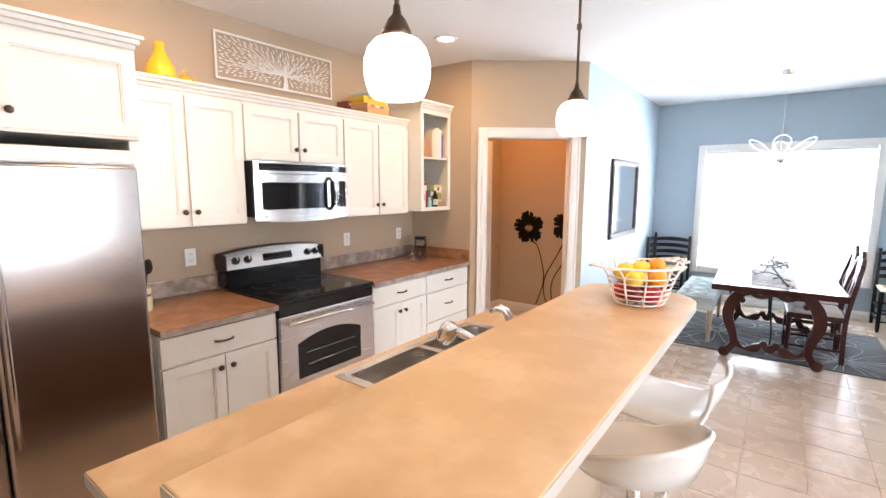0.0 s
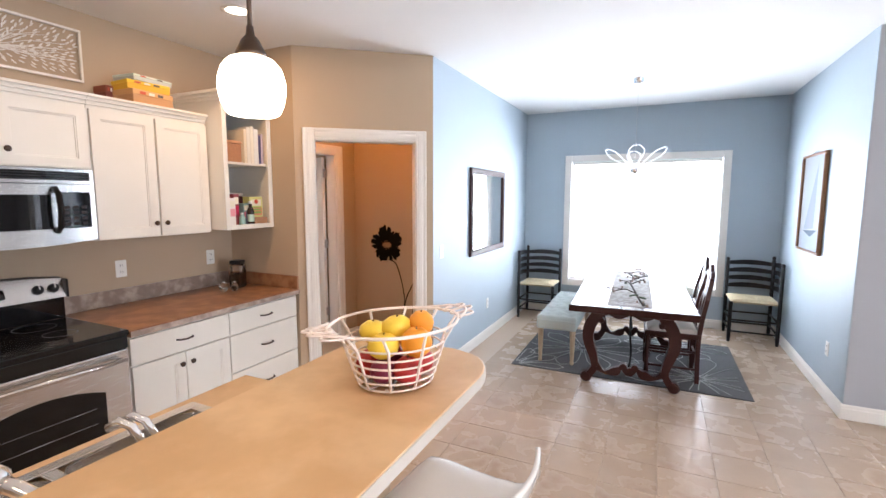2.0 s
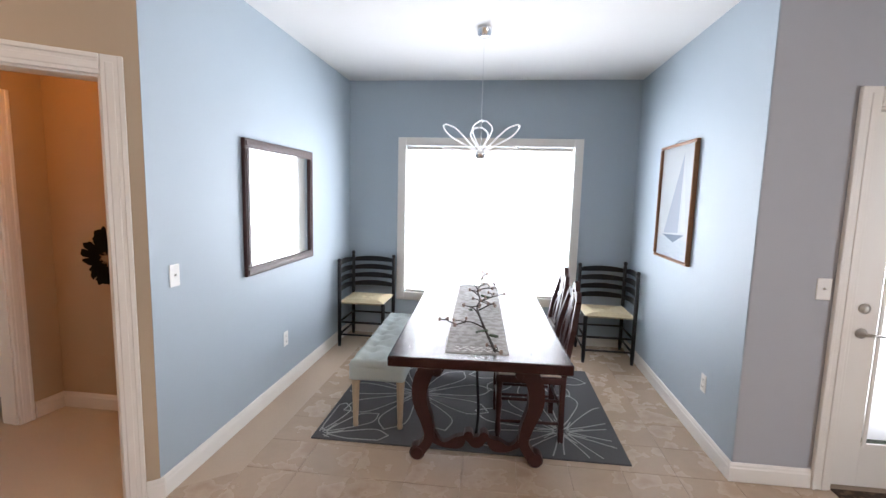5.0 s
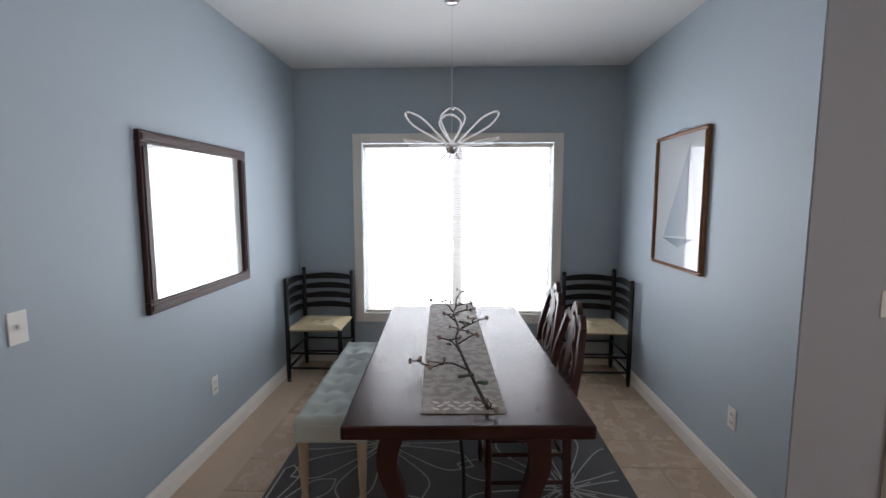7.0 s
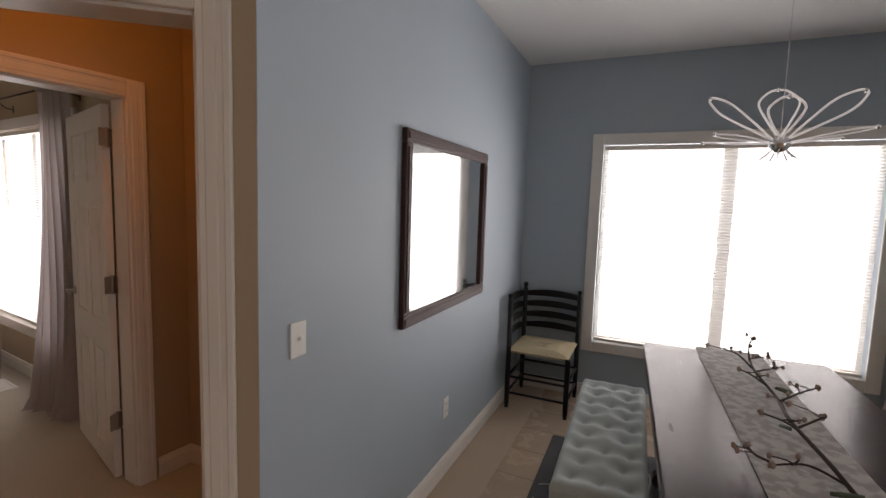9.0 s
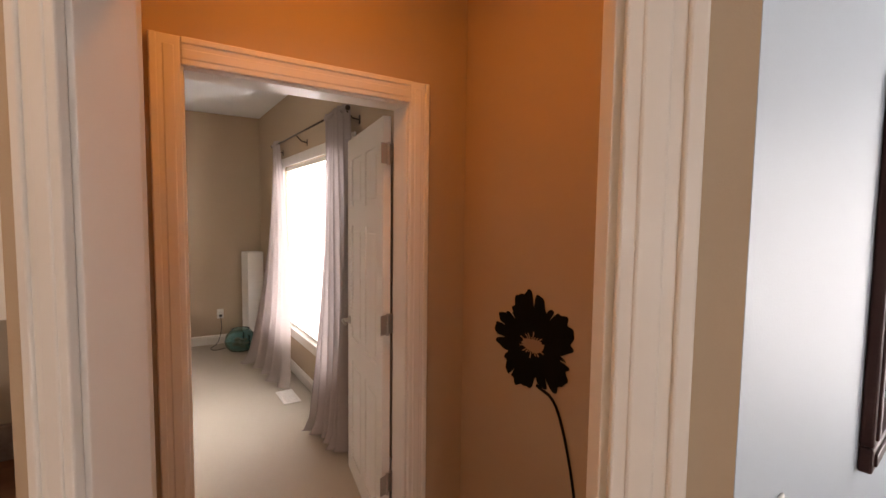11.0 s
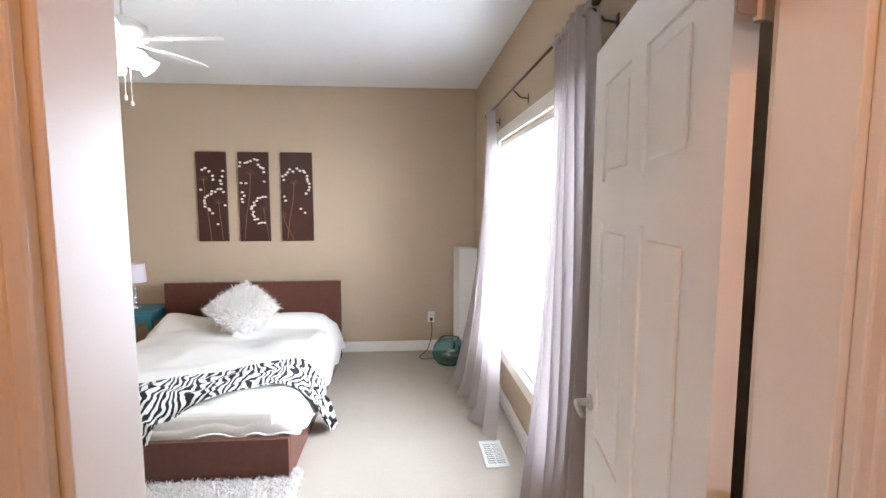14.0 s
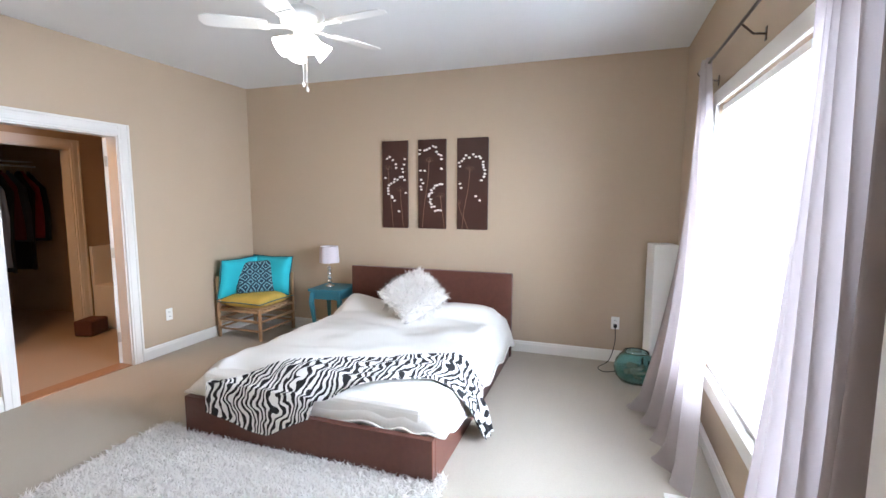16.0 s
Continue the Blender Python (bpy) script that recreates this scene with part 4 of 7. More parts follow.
# recessed lights; the second to fourth are unseen additions to go with the fill lamps
BULB = material("warm_lamp_glow", (1, 0.85, 0.6), 0.5, emit=12, emit_colour=(1.0, 0.78, 0.52), vary=0, grain=0, bump=0)
for cx, cy in ((-2.14, 3.02), (-2.14, 0.9), (0.9, 1.2), (0.9, -1.6), (-2.3, 4.33)):
    t = thing("recessed_light", (cx, cy, H), 0, "round white recessed ceiling light, lit, from a set with added unseen ones", "ceiling light", "recessed ceiling lights")
    part("trim_ring", lathe([(0.095, -0.0005), (0.093, -0.006), (0.07, -0.008), (0.066, -0.004)], 32, close=False), PLATE, t, smooth=True)
    part("bulb", lathe([(0.0, -0.0045), (0.04, -0.0045), (0.066, -0.003)], 28, close=False), BULB, t)

# pendant lamps
OPAL = material("lit_opal_glass", (1, 0.9, 0.75), 0.3, emit=7.5, emit_colour=(1.0, 0.83, 0.60), vary=0, grain=0, bump=0)
for px, py, drop in ((-0.53, 0.68, -0.014), (-0.51, 1.61, -0.006)):
    t = thing("pendant_lamp", (px, py, drop), 0, "bronze pendant lamp with a lit opal glass shade", "pendant lamp", "pendant lamps over the bar")
    part("shade", lathe([(0.028, 1.893), (0.046, 1.886), (0.060, 1.870), (0.0675, 1.845), (0.068, 1.822), (0.063, 1.797), (0.055, 1.779), (0.049, 1.774), (0.0, 1.777)], 28, close=False), OPAL, t, "white opal glass shade, lit", True)
    part("shade_cap", lathe([(0.030, 1.892), (0.031, 1.900), (0.025, 1.912), (0.018, 1.927), (0.009, 1.937), (0.007, 1.955)], 20), BRONZE, t, smooth=True)
    part("stem", tube([(0, 0, 1.95), (0, 0, 2.15)], 0.005, 8), BRONZE, t)
    part("stem_joint", lathe([(0.005, 2.135), (0.009, 2.14), (0.009, 2.155), (0.005, 2.16)], 12), BRONZE, t)
    part("stem", tube([(0, 0, 2.15), (0, 0, 2.725 - drop)], 0.005, 8), BRONZE, t)
    part("canopy", lathe([(0.012, 2.71 - drop), (0.055, 2.722 - drop), (0.06, 2.7395 - drop)], 24), BRONZE, t, smooth=True)

# island
BAR = material("sand_laminate_bar_top", (0.59, 0.385, 0.195), 0.38, vary=0.12, scale=5.0, grain=0.05, grain_scale=26, bump=0.02, second=(0.66, 0.46, 0.26), blend=(0.44, 0.60))
EDGE = material("pale_laminate_edge", (0.50, 0.47, 0.42), 0.45, vary=0.06)
IZ = 0.885
ISLW = material("brown_stained_wood", (0.10, 0.045, 0.022), 0.45, vary=0.2, scale=5, grain=0.1, grain_scale=40, bump=0.06, stretch=(8, 8, 1))
isl = thing("kitchen_island", label="brown stained wooden kitchen island base", category="island")
part("body", box(-1.15, -0.62, 0.31, 2.10, 0.09, 0.62, 0.003), ISLW, isl)
part("rim_panel", boxes([(-1.15, -1.13, 0.31, 2.10, 0.621, IZ - 0.04), (-1.129, -0.63, 0.31, 0.33, 0.621, IZ - 0.04), (-1.129, -0.63, 2.08, 2.10, 0.621, IZ - 0.04)], 0.001), ISLW, isl)
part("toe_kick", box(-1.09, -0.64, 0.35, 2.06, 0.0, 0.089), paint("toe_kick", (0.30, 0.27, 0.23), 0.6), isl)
pw = thing("bar_wall", label="tan painted half wall under the raised bar", category="half wall")
part("panel", box(-0.615, -0.50, 0.29, 2.12, 0.0, 1.083, 0.002), TAN, pw)
lowtop = thing("island_worktop", label="sand coloured laminate island worktop with a sink cutout", category="worktop")
SK = (-1.13, -0.735, 1.02, 1.86)   # sink cutout
part("slab", boxes([(-1.19, SK[0], 0.262, 2.14, IZ - 0.039, IZ), (SK[1], -0.616, 0.262, 2.14, IZ - 0.039, IZ), (SK[0], SK[1], 0.262, SK[2], IZ - 0.039, IZ), (SK[0], SK[1], SK[3], 2.14, IZ - 0.039, IZ)]), BAR, lowtop)
part("edge_strip", boxes([(-1.193, -1.1905, 0.262, 2.14, IZ - 0.036, IZ - 0.004), (-1.19, -0.616, 0.2595, 0.2615, IZ - 0.036, IZ - 0.004), (-1.19, -0.616, 2.1405, 2.1425, IZ - 0.036, IZ - 0.004)]), EDGE, lowtop)
bartop = thing("breakfast_bar", label="raised sand coloured laminate breakfast bar with a rounded corner", category="bar counter")
outline = [(-0.615, 0.22), (-0.13, 0.22), (-0.13, 1.98)]
outline += [(-0.25 + 0.12 * math.cos(radians(a)), 1.98 + 0.17 * math.sin(radians(a))) for a in (15, 30, 45, 60, 75)]
outline += [(-0.28, 2.165), (-0.52, 2.165)] + [(-0.535 + 0.08 * math.cos(radians(a)), 2.085 + 0.08 * math.sin(radians(a))) for a in (100, 120, 140, 160)] + [(-0.615, 2.06)]
part("slab", prism(outline, 1.084, 1.12, 0.004), BAR, bartop)
part("edge_strip", prism([(x + (0.0022 if x > -0.4 else -0.0022), y + (0.0022 if y > 1 else -0.0022)) for x, y in outline], 1.087, 1.116), EDGE, bartop)

# sink
sk = thing("kitchen_sink", label="double bowl stainless steel drop-in sink", category="sink")
part("rim", boxes([(SK[0] - 0.018, SK[0] + 0.022, SK[2] - 0.018, SK[3] + 0.018, IZ + 0.0005, IZ + 0.007), (SK[1] - 0.065, SK[1] + 0.018, SK[2] - 0.018, SK[3] + 0.018, IZ + 0.0005, IZ + 0.007),
                   (SK[0] + 0.022, SK[1] - 0.065, SK[2] - 0.018, SK[2] + 0.022, IZ + 0.0005, IZ + 0.007), (SK[0] + 0.022, SK[1] - 0.065, SK[3] - 0.022, SK[3] + 0.018, IZ + 0.0005, IZ + 0.007),
                   (SK[0] + 0.022, SK[1] - 0.065, 1.425, 1.46, IZ + 0.0005, IZ + 0.007)], 0.002), STEEL, sk)


def bowl(y0, y1):
    x0, x1 = SK[0] + 0.018, SK[1] - 0.061

    def fn(u, v):
        a = 2 * math.pi * u
        r = [1.0, 0.985, 0.965, 0.93, 0.75, 0.4, 0.02][round(v * 6)]
        z = [0.002, -0.02, -0.13, -0.165, -0.178, -0.18, -0.182][round(v * 6)]
        c, s = math.cos(a), math.sin(a)
        k = (abs(c) ** 6 + abs(s) ** 6) ** (-1 / 6)
        return ((x0 + x1) / 2 + (x1 - x0) / 2 * k * c * r, (y0 + y1) / 2 + (y1 - y0) / 2 * k * s * r, IZ + z)
    return sheet(fn, 48, 6)


for y0, y1 in ((SK[2] + 0.018, 1.43), (1.455, SK[3] - 0.018)):
    b = part("bowl", bowl(y0, y1), STEEL, sk, smooth=True)
    part("drain", lathe([(0.04, 0), (0.038, 0.004), (0.03, 0.005), (0.02, 0.001), (0, 0.001)], 20, ((SK[0] + SK[1]) / 2 - 0.02, (y0 + y1) / 2, IZ - 0.181)), CHROME, b)
fa = thing("kitchen_faucet", (-0.672, 1.285, IZ + 0.0005), 0, "chrome pull-out kitchen faucet with a thick head", "faucet")
part("base_plate", box(-0.028, 0.028, -0.11, 0.11, 0, 0.012, 0.005, 3), CHROME, fa)
part("body", lathe([(0.026, 0.0125), (0.027, 0.06), (0.025, 0.13), (0.018, 0.152), (0, 0.157)], 20), CHROME, fa, smooth=True)
part("spout", tube([(0, 0.0, 0.125), (-0.035, -0.018, 0.158), (-0.075, -0.036, 0.180), (-0.11, -0.052, 0.193)], 0.0155, 12, 0.017), CHROME, fa, smooth=True)
part("spray_head", moved(lathe([(0.016, 0.03), (0.027, 0.022), (0.034, 0.004), (0.033, -0.02), (0.026, -0.045), (0.024, -0.05), (0.0, -0.048)], 22), pose(-0.122, -0.058, 0.190, 0, 28, 25)), CHROME, fa, smooth=True)
sp = thing("side_sprayer", (-0.668, 1.45, IZ + 0.0005), 0, "chrome arched lever beside the kitchen faucet", "faucet lever")
part("base", lathe([(0.026, 0), (0.026, 0.008), (0.018, 0.02), (0.017, 0.17), (0.012, 0.178), (0, 0.18)], 18), CHROME, sp, smooth=True)
for off in (-0.014, 0.014):
    part("arm", tube([(0.0, off * 0.6 - 0.005, 0.165), (0.002, off - 0.01, 0.20), (-0.012, off - 0.022, 0.238), (-0.032, off - 0.034, 0.250), (-0.052, off - 0.045, 0.236)], 0.009, 10), CHROME, sp, smooth=True)
part("crossbar", tube([(-0.052, -0.061, 0.236), (-0.052, -0.029, 0.236)], 0.009, 10), CHROME, sp, smooth=True)

# wire fruit basket
WHT = material("white_coated_wire", (0.82, 0.74, 0.68), 0.4, vary=0.03)
BZ = 1.1205
fb = thing("fruit_basket", (-0.315, 1.86, BZ), 62, "oval white wire fruit basket on the bar", "basket")


def oval(a, b, z, n=40, flare=0.0):
    pts = []
    for i in range(n):
        q = 2 * math.pi * i / n
        e = flare * max(0, abs(math.cos(q)) - 0.8) / 0.2
        pts.append((math.cos(q) * (a + e), math.sin(q) * b, z))
    return pts


for a, b, z in ((0.098, 0.088, 0.010), (0.106, 0.096, 0.030), (0.112, 0.102, 0.050), (0.118, 0.108, 0.071), (0.125, 0.115, 0.093), (0.134, 0.124, 0.117)):
    part("ring_wire", tube(oval(a, b, z), 0.0026, 6, closed=True), WHT, fb, smooth=True)
part("rim_wire", tube(oval(0.168, 0.140, 0.158, flare=0.012), 0.0042, 8, closed=True), WHT, fb, smooth=True)
for i in range(10):
    q = 2 * math.pi * (i + 0.5) / 10
    c, s = math.cos(q), math.sin(q)
    part("upright_wire", tube([(c * 0.02, s * 0.02, 0.0095), (c * 0.098, s * 0.088, 0.0095), (c * 0.112, s * 0.102, 0.05), (c * 0.134, s * 0.124, 0.117), (c * 0.170, s * 0.138, 0.158)], 0.0038, 6), WHT, fb, smooth=True)
for e in (-1, 1):                                # scrolled handles at both ends
    for k, (cy, rx, ry, lift) in enumerate(((-0.045, 0.026, 0.016, 0.004), (-0.017, 0.036, 0.015, 0.010), (0.017, 0.036, 0.015, 0.010), (0.045, 0.026, 0.016, 0.004))):
        loop = [(e * (0.166 + rx * (1 - math.cos(2 * math.pi * i / 16))), cy + ry * math.sin(2 * math.pi * i / 16), 0.158 + lift * (1 - math.cos(2 * math.pi * i / 16)) * 0.5) for i in range(16)]
        part("handle_scroll", tube(loop, 0.0030, 6, closed=True), WHT, fb, smooth=True)
    bow = [(e * (0.15 + 0.072 * math.sin(math.pi * i / 10)), -0.075 + 0.15 * i / 10, 0.160 + 0.006 * math.sin(math.pi * i / 10)) for i in range(11)]
    part("handle_bow", tube(bow, 0.0034, 6), WHT, fb, smooth=True)
for i in range(4):
    q = math.pi * (i + 0.5) / 2
    part("foot", ball((math.cos(q) * 0.08, math.sin(q) * 0.07, 0.005), 0.005), WHT, fb)
fruit_c = {"orange": (0.85, 0.36, 0.03), "lemon": (0.85, 0.62, 0.06), "apple": (0.45, 0.03, 0.03), "plum": (0.20, 0.02, 0.06)}
fruit_m = {k: material(k + "_skin", c, 0.4, vary=0.12, scale=14, grain=0.05, grain_scale=200, bump=0.15) for k, c in fruit_c.items()}
for kind, x, y, z, r, sx in (("apple", 0.05, 0.04, 0.05, 0.036, 1), ("apple", -0.045, 0.045, 0.05, 0.036, 1), ("apple", 0.055, -0.035, 0.05, 0.037, 1), ("plum", -0.005, -0.055, 0.045, 0.033, 1), ("apple", -0.06, -0.03, 0.05, 0.036, 1),
                             ("plum", 0.0, 0.0, 0.045, 0.03, 1), ("orange", 0.06, 0.0, 0.112, 0.041, 1), ("lemon", -0.005, -0.05, 0.108, 0.034, 1.25), ("lemon", -0.065, 0.02, 0.112, 0.035, 1.3), ("orange", 0.012, 0.055, 0.112, 0.039, 1),
                             ("lemon", 0.0, 0.005, 0.142, 0.033, 1.35), ("orange", 0.05, 0.045, 0.15, 0.034, 1), ("lemon", -0.05, -0.03, 0.135, 0.030, 1.2)):
    f = thing(kind, label={"orange": "round ripe orange in the basket", "lemon": "ripe yellow lemon in the basket", "apple": "glossy dark red apple in the basket", "plum": "dark purple plum in the basket"}[kind], category=kind, group="fruit in the basket")
    f.matrix_world = Matrix.Translation((-0.315, 1.86, BZ)) @ pose(x, y, z, 0, 0, 62 + 70 * x / 0.1)
    prof = [(0, -r * 0.92), (r * 0.45, -r * 0.88), (r * 0.85, -r * 0.5), (r, 0), (r * 0.86, r * 0.5), (r * 0.45, r * 0.86), (r * 0.12, r * 0.86), (0, r * 0.8)]
    bm = lathe(prof, 16)
    for w in bm.verts:
        w.co.x *= sx
    part("skin", bm, fruit_m[kind], f, smooth=True)
    part("stem", tube([(0, 0, r * 0.8), (0.002, 0, r * 0.98)], 0.0018, 5), BRONZE, f)

# bar stools
SHELL = material("glossy_white_shell", (0.72, 0.71, 0.68), 0.18, vary=0.03, coat=0.5, bump=0.0)


def bar_stool(x, y, turn, scooped=False):
    t = thing("bar_stool", (x, y, 0), turn, "white moulded bar stool with a low curved-up back" if scooped else "white moulded bucket bar stool on a chrome pedestal", "stool", "bar stools")

    def fn(u, v):
        a = 2 * math.pi * u
        k = [0.02, 0.4, 0.75, 0.95, 1.04, 1.10, 1.13][round(v * 6)]
        back = 0.5 + 0.5 * math.cos(a)            # back of the seat lies towards +x
        wrap = max(0.0, back - 0.28) / 0.72
        lift = [0, 0.001, 0.008, 0.03, 0.08, 0.13, 0.15][round(v * 6)] * (0.22 + 0.95 * wrap ** 0.8)
        return (0.185 * k * math.cos(a) * (1.0 if math.cos(a) > 0 else 0.95), 0.205 * k * math.sin(a), 0.690 + lift)
    def scoop(u, v):
        """Flat seat that sweeps up into a low back; sides roll down a little."""
        prof = ((-0.215, 0.672), (-0.20, 0.682), (-0.14, 0.684), (-0.06, 0.678), (0.03, 0.675), (0.11, 0.682), (0.165, 0.705), (0.195, 0.745), (0.212, 0.80), (0.222, 0.845))
        f = v * 9
        i = min(int(f), 8)
        a, b = prof[i], prof[i + 1]
        x, z = a[0] + (b[0] - a[0]) * (f - i), a[1] + (b[1] - a[1]) * (f - i)
        half = 0.215 - 0.055 * max(0.0, (v - 0.5) / 0.5) ** 1.6 - 0.03 * max(0.0, 0.12 - v) / 0.12
        q = 2 * u - 1
        roll = abs(q) ** 8
        up = max(0.0, (v - 0.62) / 0.38)
        return (x - 0.03 * up * q * q, q * half, z - 0.028 * roll * (1 - up) + 0.006 * q * q)
    bm = sheet(scoop, 32, 27) if scooped else sheet(fn, 48, 6)
    bmesh.ops.remove_doubles(bm, verts=bm.verts[:], dist=0.0004)
    bm.normal_update()
    bmesh.ops.solidify(bm, geom=bm.faces[:], thickness=0.014)
    part("seat_shell", bm, SHELL, t, smooth=True)
    part("column", lathe([(0.028, 0.02), (0.028, 0.36), (0.02, 0.361), (0.02, 0.655 if scooped else 0.682)], 20), CHROME, t, smooth=True)
    part("seat_plate", lathe([(0.02, 0.635 if scooped else 0.66), (0.10, 0.648 if scooped else 0.673), (0.10, 0.653 if scooped else 0.678)], 20), CHROME, t)
    part("base", lathe([(0.215, 0.0), (0.215, 0.006), (0.12, 0.018), (0.05, 0.03), (0.03, 0.045)], 36), CHROME, t, smooth=True)
    part("footrest", tube([(0.026, 0.02, 0.28), (-0.09, 0.12, 0.28), (-0.16, 0.07, 0.28), (-0.17, 0, 0.28), (-0.16, -0.07, 0.28), (-0.09, -0.12, 0.28), (0.026, -0.02, 0.28)], 0.009, 8), CHROME, t, smooth=True)
    return t


bar_stool(-0.195, 1.43, -28)
bar_stool(-0.21, 2.03, -4, True)

# ---- dining room ----
def wood(name, colour, rough=0.3, along=(1, 8, 8), coat=0.0, spec=0.35):
    return material(name, colour, rough, vary=0.22, scale=5, grain=0.1, grain_scale=40, bump=0.06, stretch=along, coat=coat, spec=spec)


MAHOG = wood("dark_mahogany", (0.038, 0.012, 0.010), 0.36, (6, 1, 6), 0.0)
BLACKW = wood("black_painted_wood", (0.012, 0.012, 0.013), 0.35)
RUSH = material("cream_rush", (0.66, 0.56, 0.36), 0.75, vary=0.12, scale=6, grain=0.25, grain_scale=90, bump=0.5, stretch=(1, 6, 1))
IRON = material("black_iron", (0.015, 0.014, 0.014), 0.45, metal=0.6)

tb = thing("dining_table", (0.075, 5.56, 0), 2.6, "dark mahogany trestle dining table with scrolled legs", "table")
TOPW = material("polished_mahogany_top", (0.030, 0.010, 0.009), 0.25, vary=0.12, scale=3, grain=0.05, grain_scale=30, bump=0.0, stretch=(7, 1, 7), spec=0.32)
part("tabletop", box(-0.47, 0.47, -0.955, 0.955, 0.685, 0.74, 0.010, 3), TOPW, tb)


def spline(ctrl, n=10):
    """Smooth line through control points (Catmull-Rom)."""
    p = [Vector(c) for c in ctrl]
    p = [p[0] * 2 - p[1]] + p + [p[-1] * 2 - p[-2]]
    out = []
    for i in range(1, len(p) - 2):
        for k in range(n):
            t = k / n
            a, b, c, d = p[i - 1], p[i], p[i + 1], p[i + 2]
            out.append(0.5 * ((2 * b) + (c - a) * t + (2 * a - 5 * b + 4 * c - d) * t * t + (3 * b - a - 3 * c + d) * t ** 3))
    return out + [p[-2]]


for ty in (-0.62, 0.62):
    for s in (-1, 1):
        ctrl = [(s * 0.21, ty, 0.66), (s * 0.27, ty, 0.60), (s * 0.325, ty, 0.50), (s * 0.335, ty, 0.38), (s * 0.29, ty, 0.24), (s * 0.275, ty, 0.15), (s * 0.31, ty, 0.08), (s * 0.355, ty, 0.04)]
        path = spline(ctrl, 6)
        n = len(path)
        th = [0.075 + 0.02 * math.sin(i / n * math.pi * 2.0) for i in range(n)]
        leg = part("leg", ribbon(path, 0.075, th, (0, 1, 0)), MAHOG, tb, "scrolled mahogany leg")
        part("scroll_foot", moved(lathe([(0.0, -0.042), (0.036, -0.042), (0.046, -0.03), (0.046, 0.03), (0.036, 0.042), (0, 0.042)], 20), pose(s * 0.345, ty, 0.047, 90, 0, 0)), MAHOG, leg)
        part("scroll_top", moved(lathe([(0.0, -0.041), (0.034, -0.041), (0.04, -0.03), (0.04, 0.03), (0.034, 0.041), (0, 0.041)], 18), pose(s * 0.20, ty, 0.642, 90, 0, 0)), MAHOG, leg)
        part("scroll_knee", moved(lathe([(0.0, -0.039), (0.022, -0.039), (0.026, -0.03), (0.026, 0.03), (0.022, 0.039), (0, 0.039)], 14), pose(s * 0.235, ty, 0.555, 90, 0, 0)), MAHOG, leg)
    path = spline([(-0.285, ty, 0.17), (-0.20, ty, 0.105), (-0.11, ty, 0.12), (-0.06, ty, 0.155), (0, ty, 0.13), (0.06, ty, 0.155), (0.11, ty, 0.12), (0.20, ty, 0.105), (0.285, ty, 0.17)], 6)
    part("stretcher", ribbon(path, 0.045, [0.05 + 0.022 * math.cos(i / len(path) * 8 * math.pi) for i in range(len(path))], (0, 1, 0)), MAHOG, tb, "scalloped mahogany stretcher")
    for px in (-0.045, 0.045):
        part("carved_boss", moved(lathe([(0, -0.035), (0.028, -0.033), (0.03, 0.033), (0, 0.035)], 14), pose(px, ty, 0.17, 90, 0, 0)), MAHOG, tb)
    part("top_rail", ribbon(spline([(-0.20, ty, 0.645), (-0.1, ty, 0.60), (0, ty, 0.635), (0.1, ty, 0.60), (0.20, ty, 0.645)], 6), 0.04, 0.04, (0, 1, 0)), MAHOG, tb)
    part("cleat", box(-0.30, 0.30, ty - 0.045, ty + 0.045, 0.662, 0.6845, 0.004), MAHOG, tb)
for s in (-1, 1):
    part("iron_stretcher", tube(spline([(0, s * 0.60, 0.16), (0.01, s * 0.45, 0.24), (-0.005, s * 0.28, 0.42), (0, s * 0.12, 0.57), (0, s * 0.03, 0.66)], 6), 0.009, 8), IRON, tb, "curved black iron stretcher", True)
part("iron_knot", join(ball((0, 0, 0.64), 0.035), ball((0, 0.05, 0.61), 0.024), ball((0, -0.05, 0.61), 0.024)), IRON, tb, smooth=True)

CLOTH = material("grey_runner_cloth", (0.33, 0.31, 0.29), 0.85, vary=0.25, scale=22, grain=0.12, grain_scale=240, bump=0.35, second=(0.42, 0.40, 0.38), blend=(0.47, 0.53))
rn = thing("table_runner", (0.038, 5.585, 0.7405), 2.6, "grey patterned cloth runner along the table", "table runner")
part("cloth", sheet(lambda u, v: (0.022 + (u - 0.5) * 0.335, -0.885 + v * 2.0 * 0.93, 0.003 + 0.0012 * math.sin(v * 40) * math.sin(u * 9) + (0 if 0.02 < u < 0.98 else 0.001)), 12, 60, 0.002), CLOTH, rn)
LEAFW = material("white_embroidery", (0.72, 0.71, 0.68), 0.8)
bm = bmesh.new()
for row, z in ((0, 0.0), (1, 0.028), (2, 0.056)):
    for i in range(6):
        cx, cy = -0.085 + i * 0.042 + (row % 2) * 0.018, -0.855 + z
        a = radians(35 if (i + row) % 2 else 145)
        bm.faces.new([bm.verts.new((cx + 0.018 * math.cos(q) * math.cos(a) - 0.008 * math.sin(q) * math.sin(a), cy + 0.018 * math.cos(q) * math.sin(a) + 0.008 * math.sin(q) * math.cos(a), 0.0075)) for q in [k * math.pi / 4 for k in range(8)]])
tagged(part("embroidered_leaves", bm, LEAFW, rn, "white embroidered leaves"), kind="stuff")

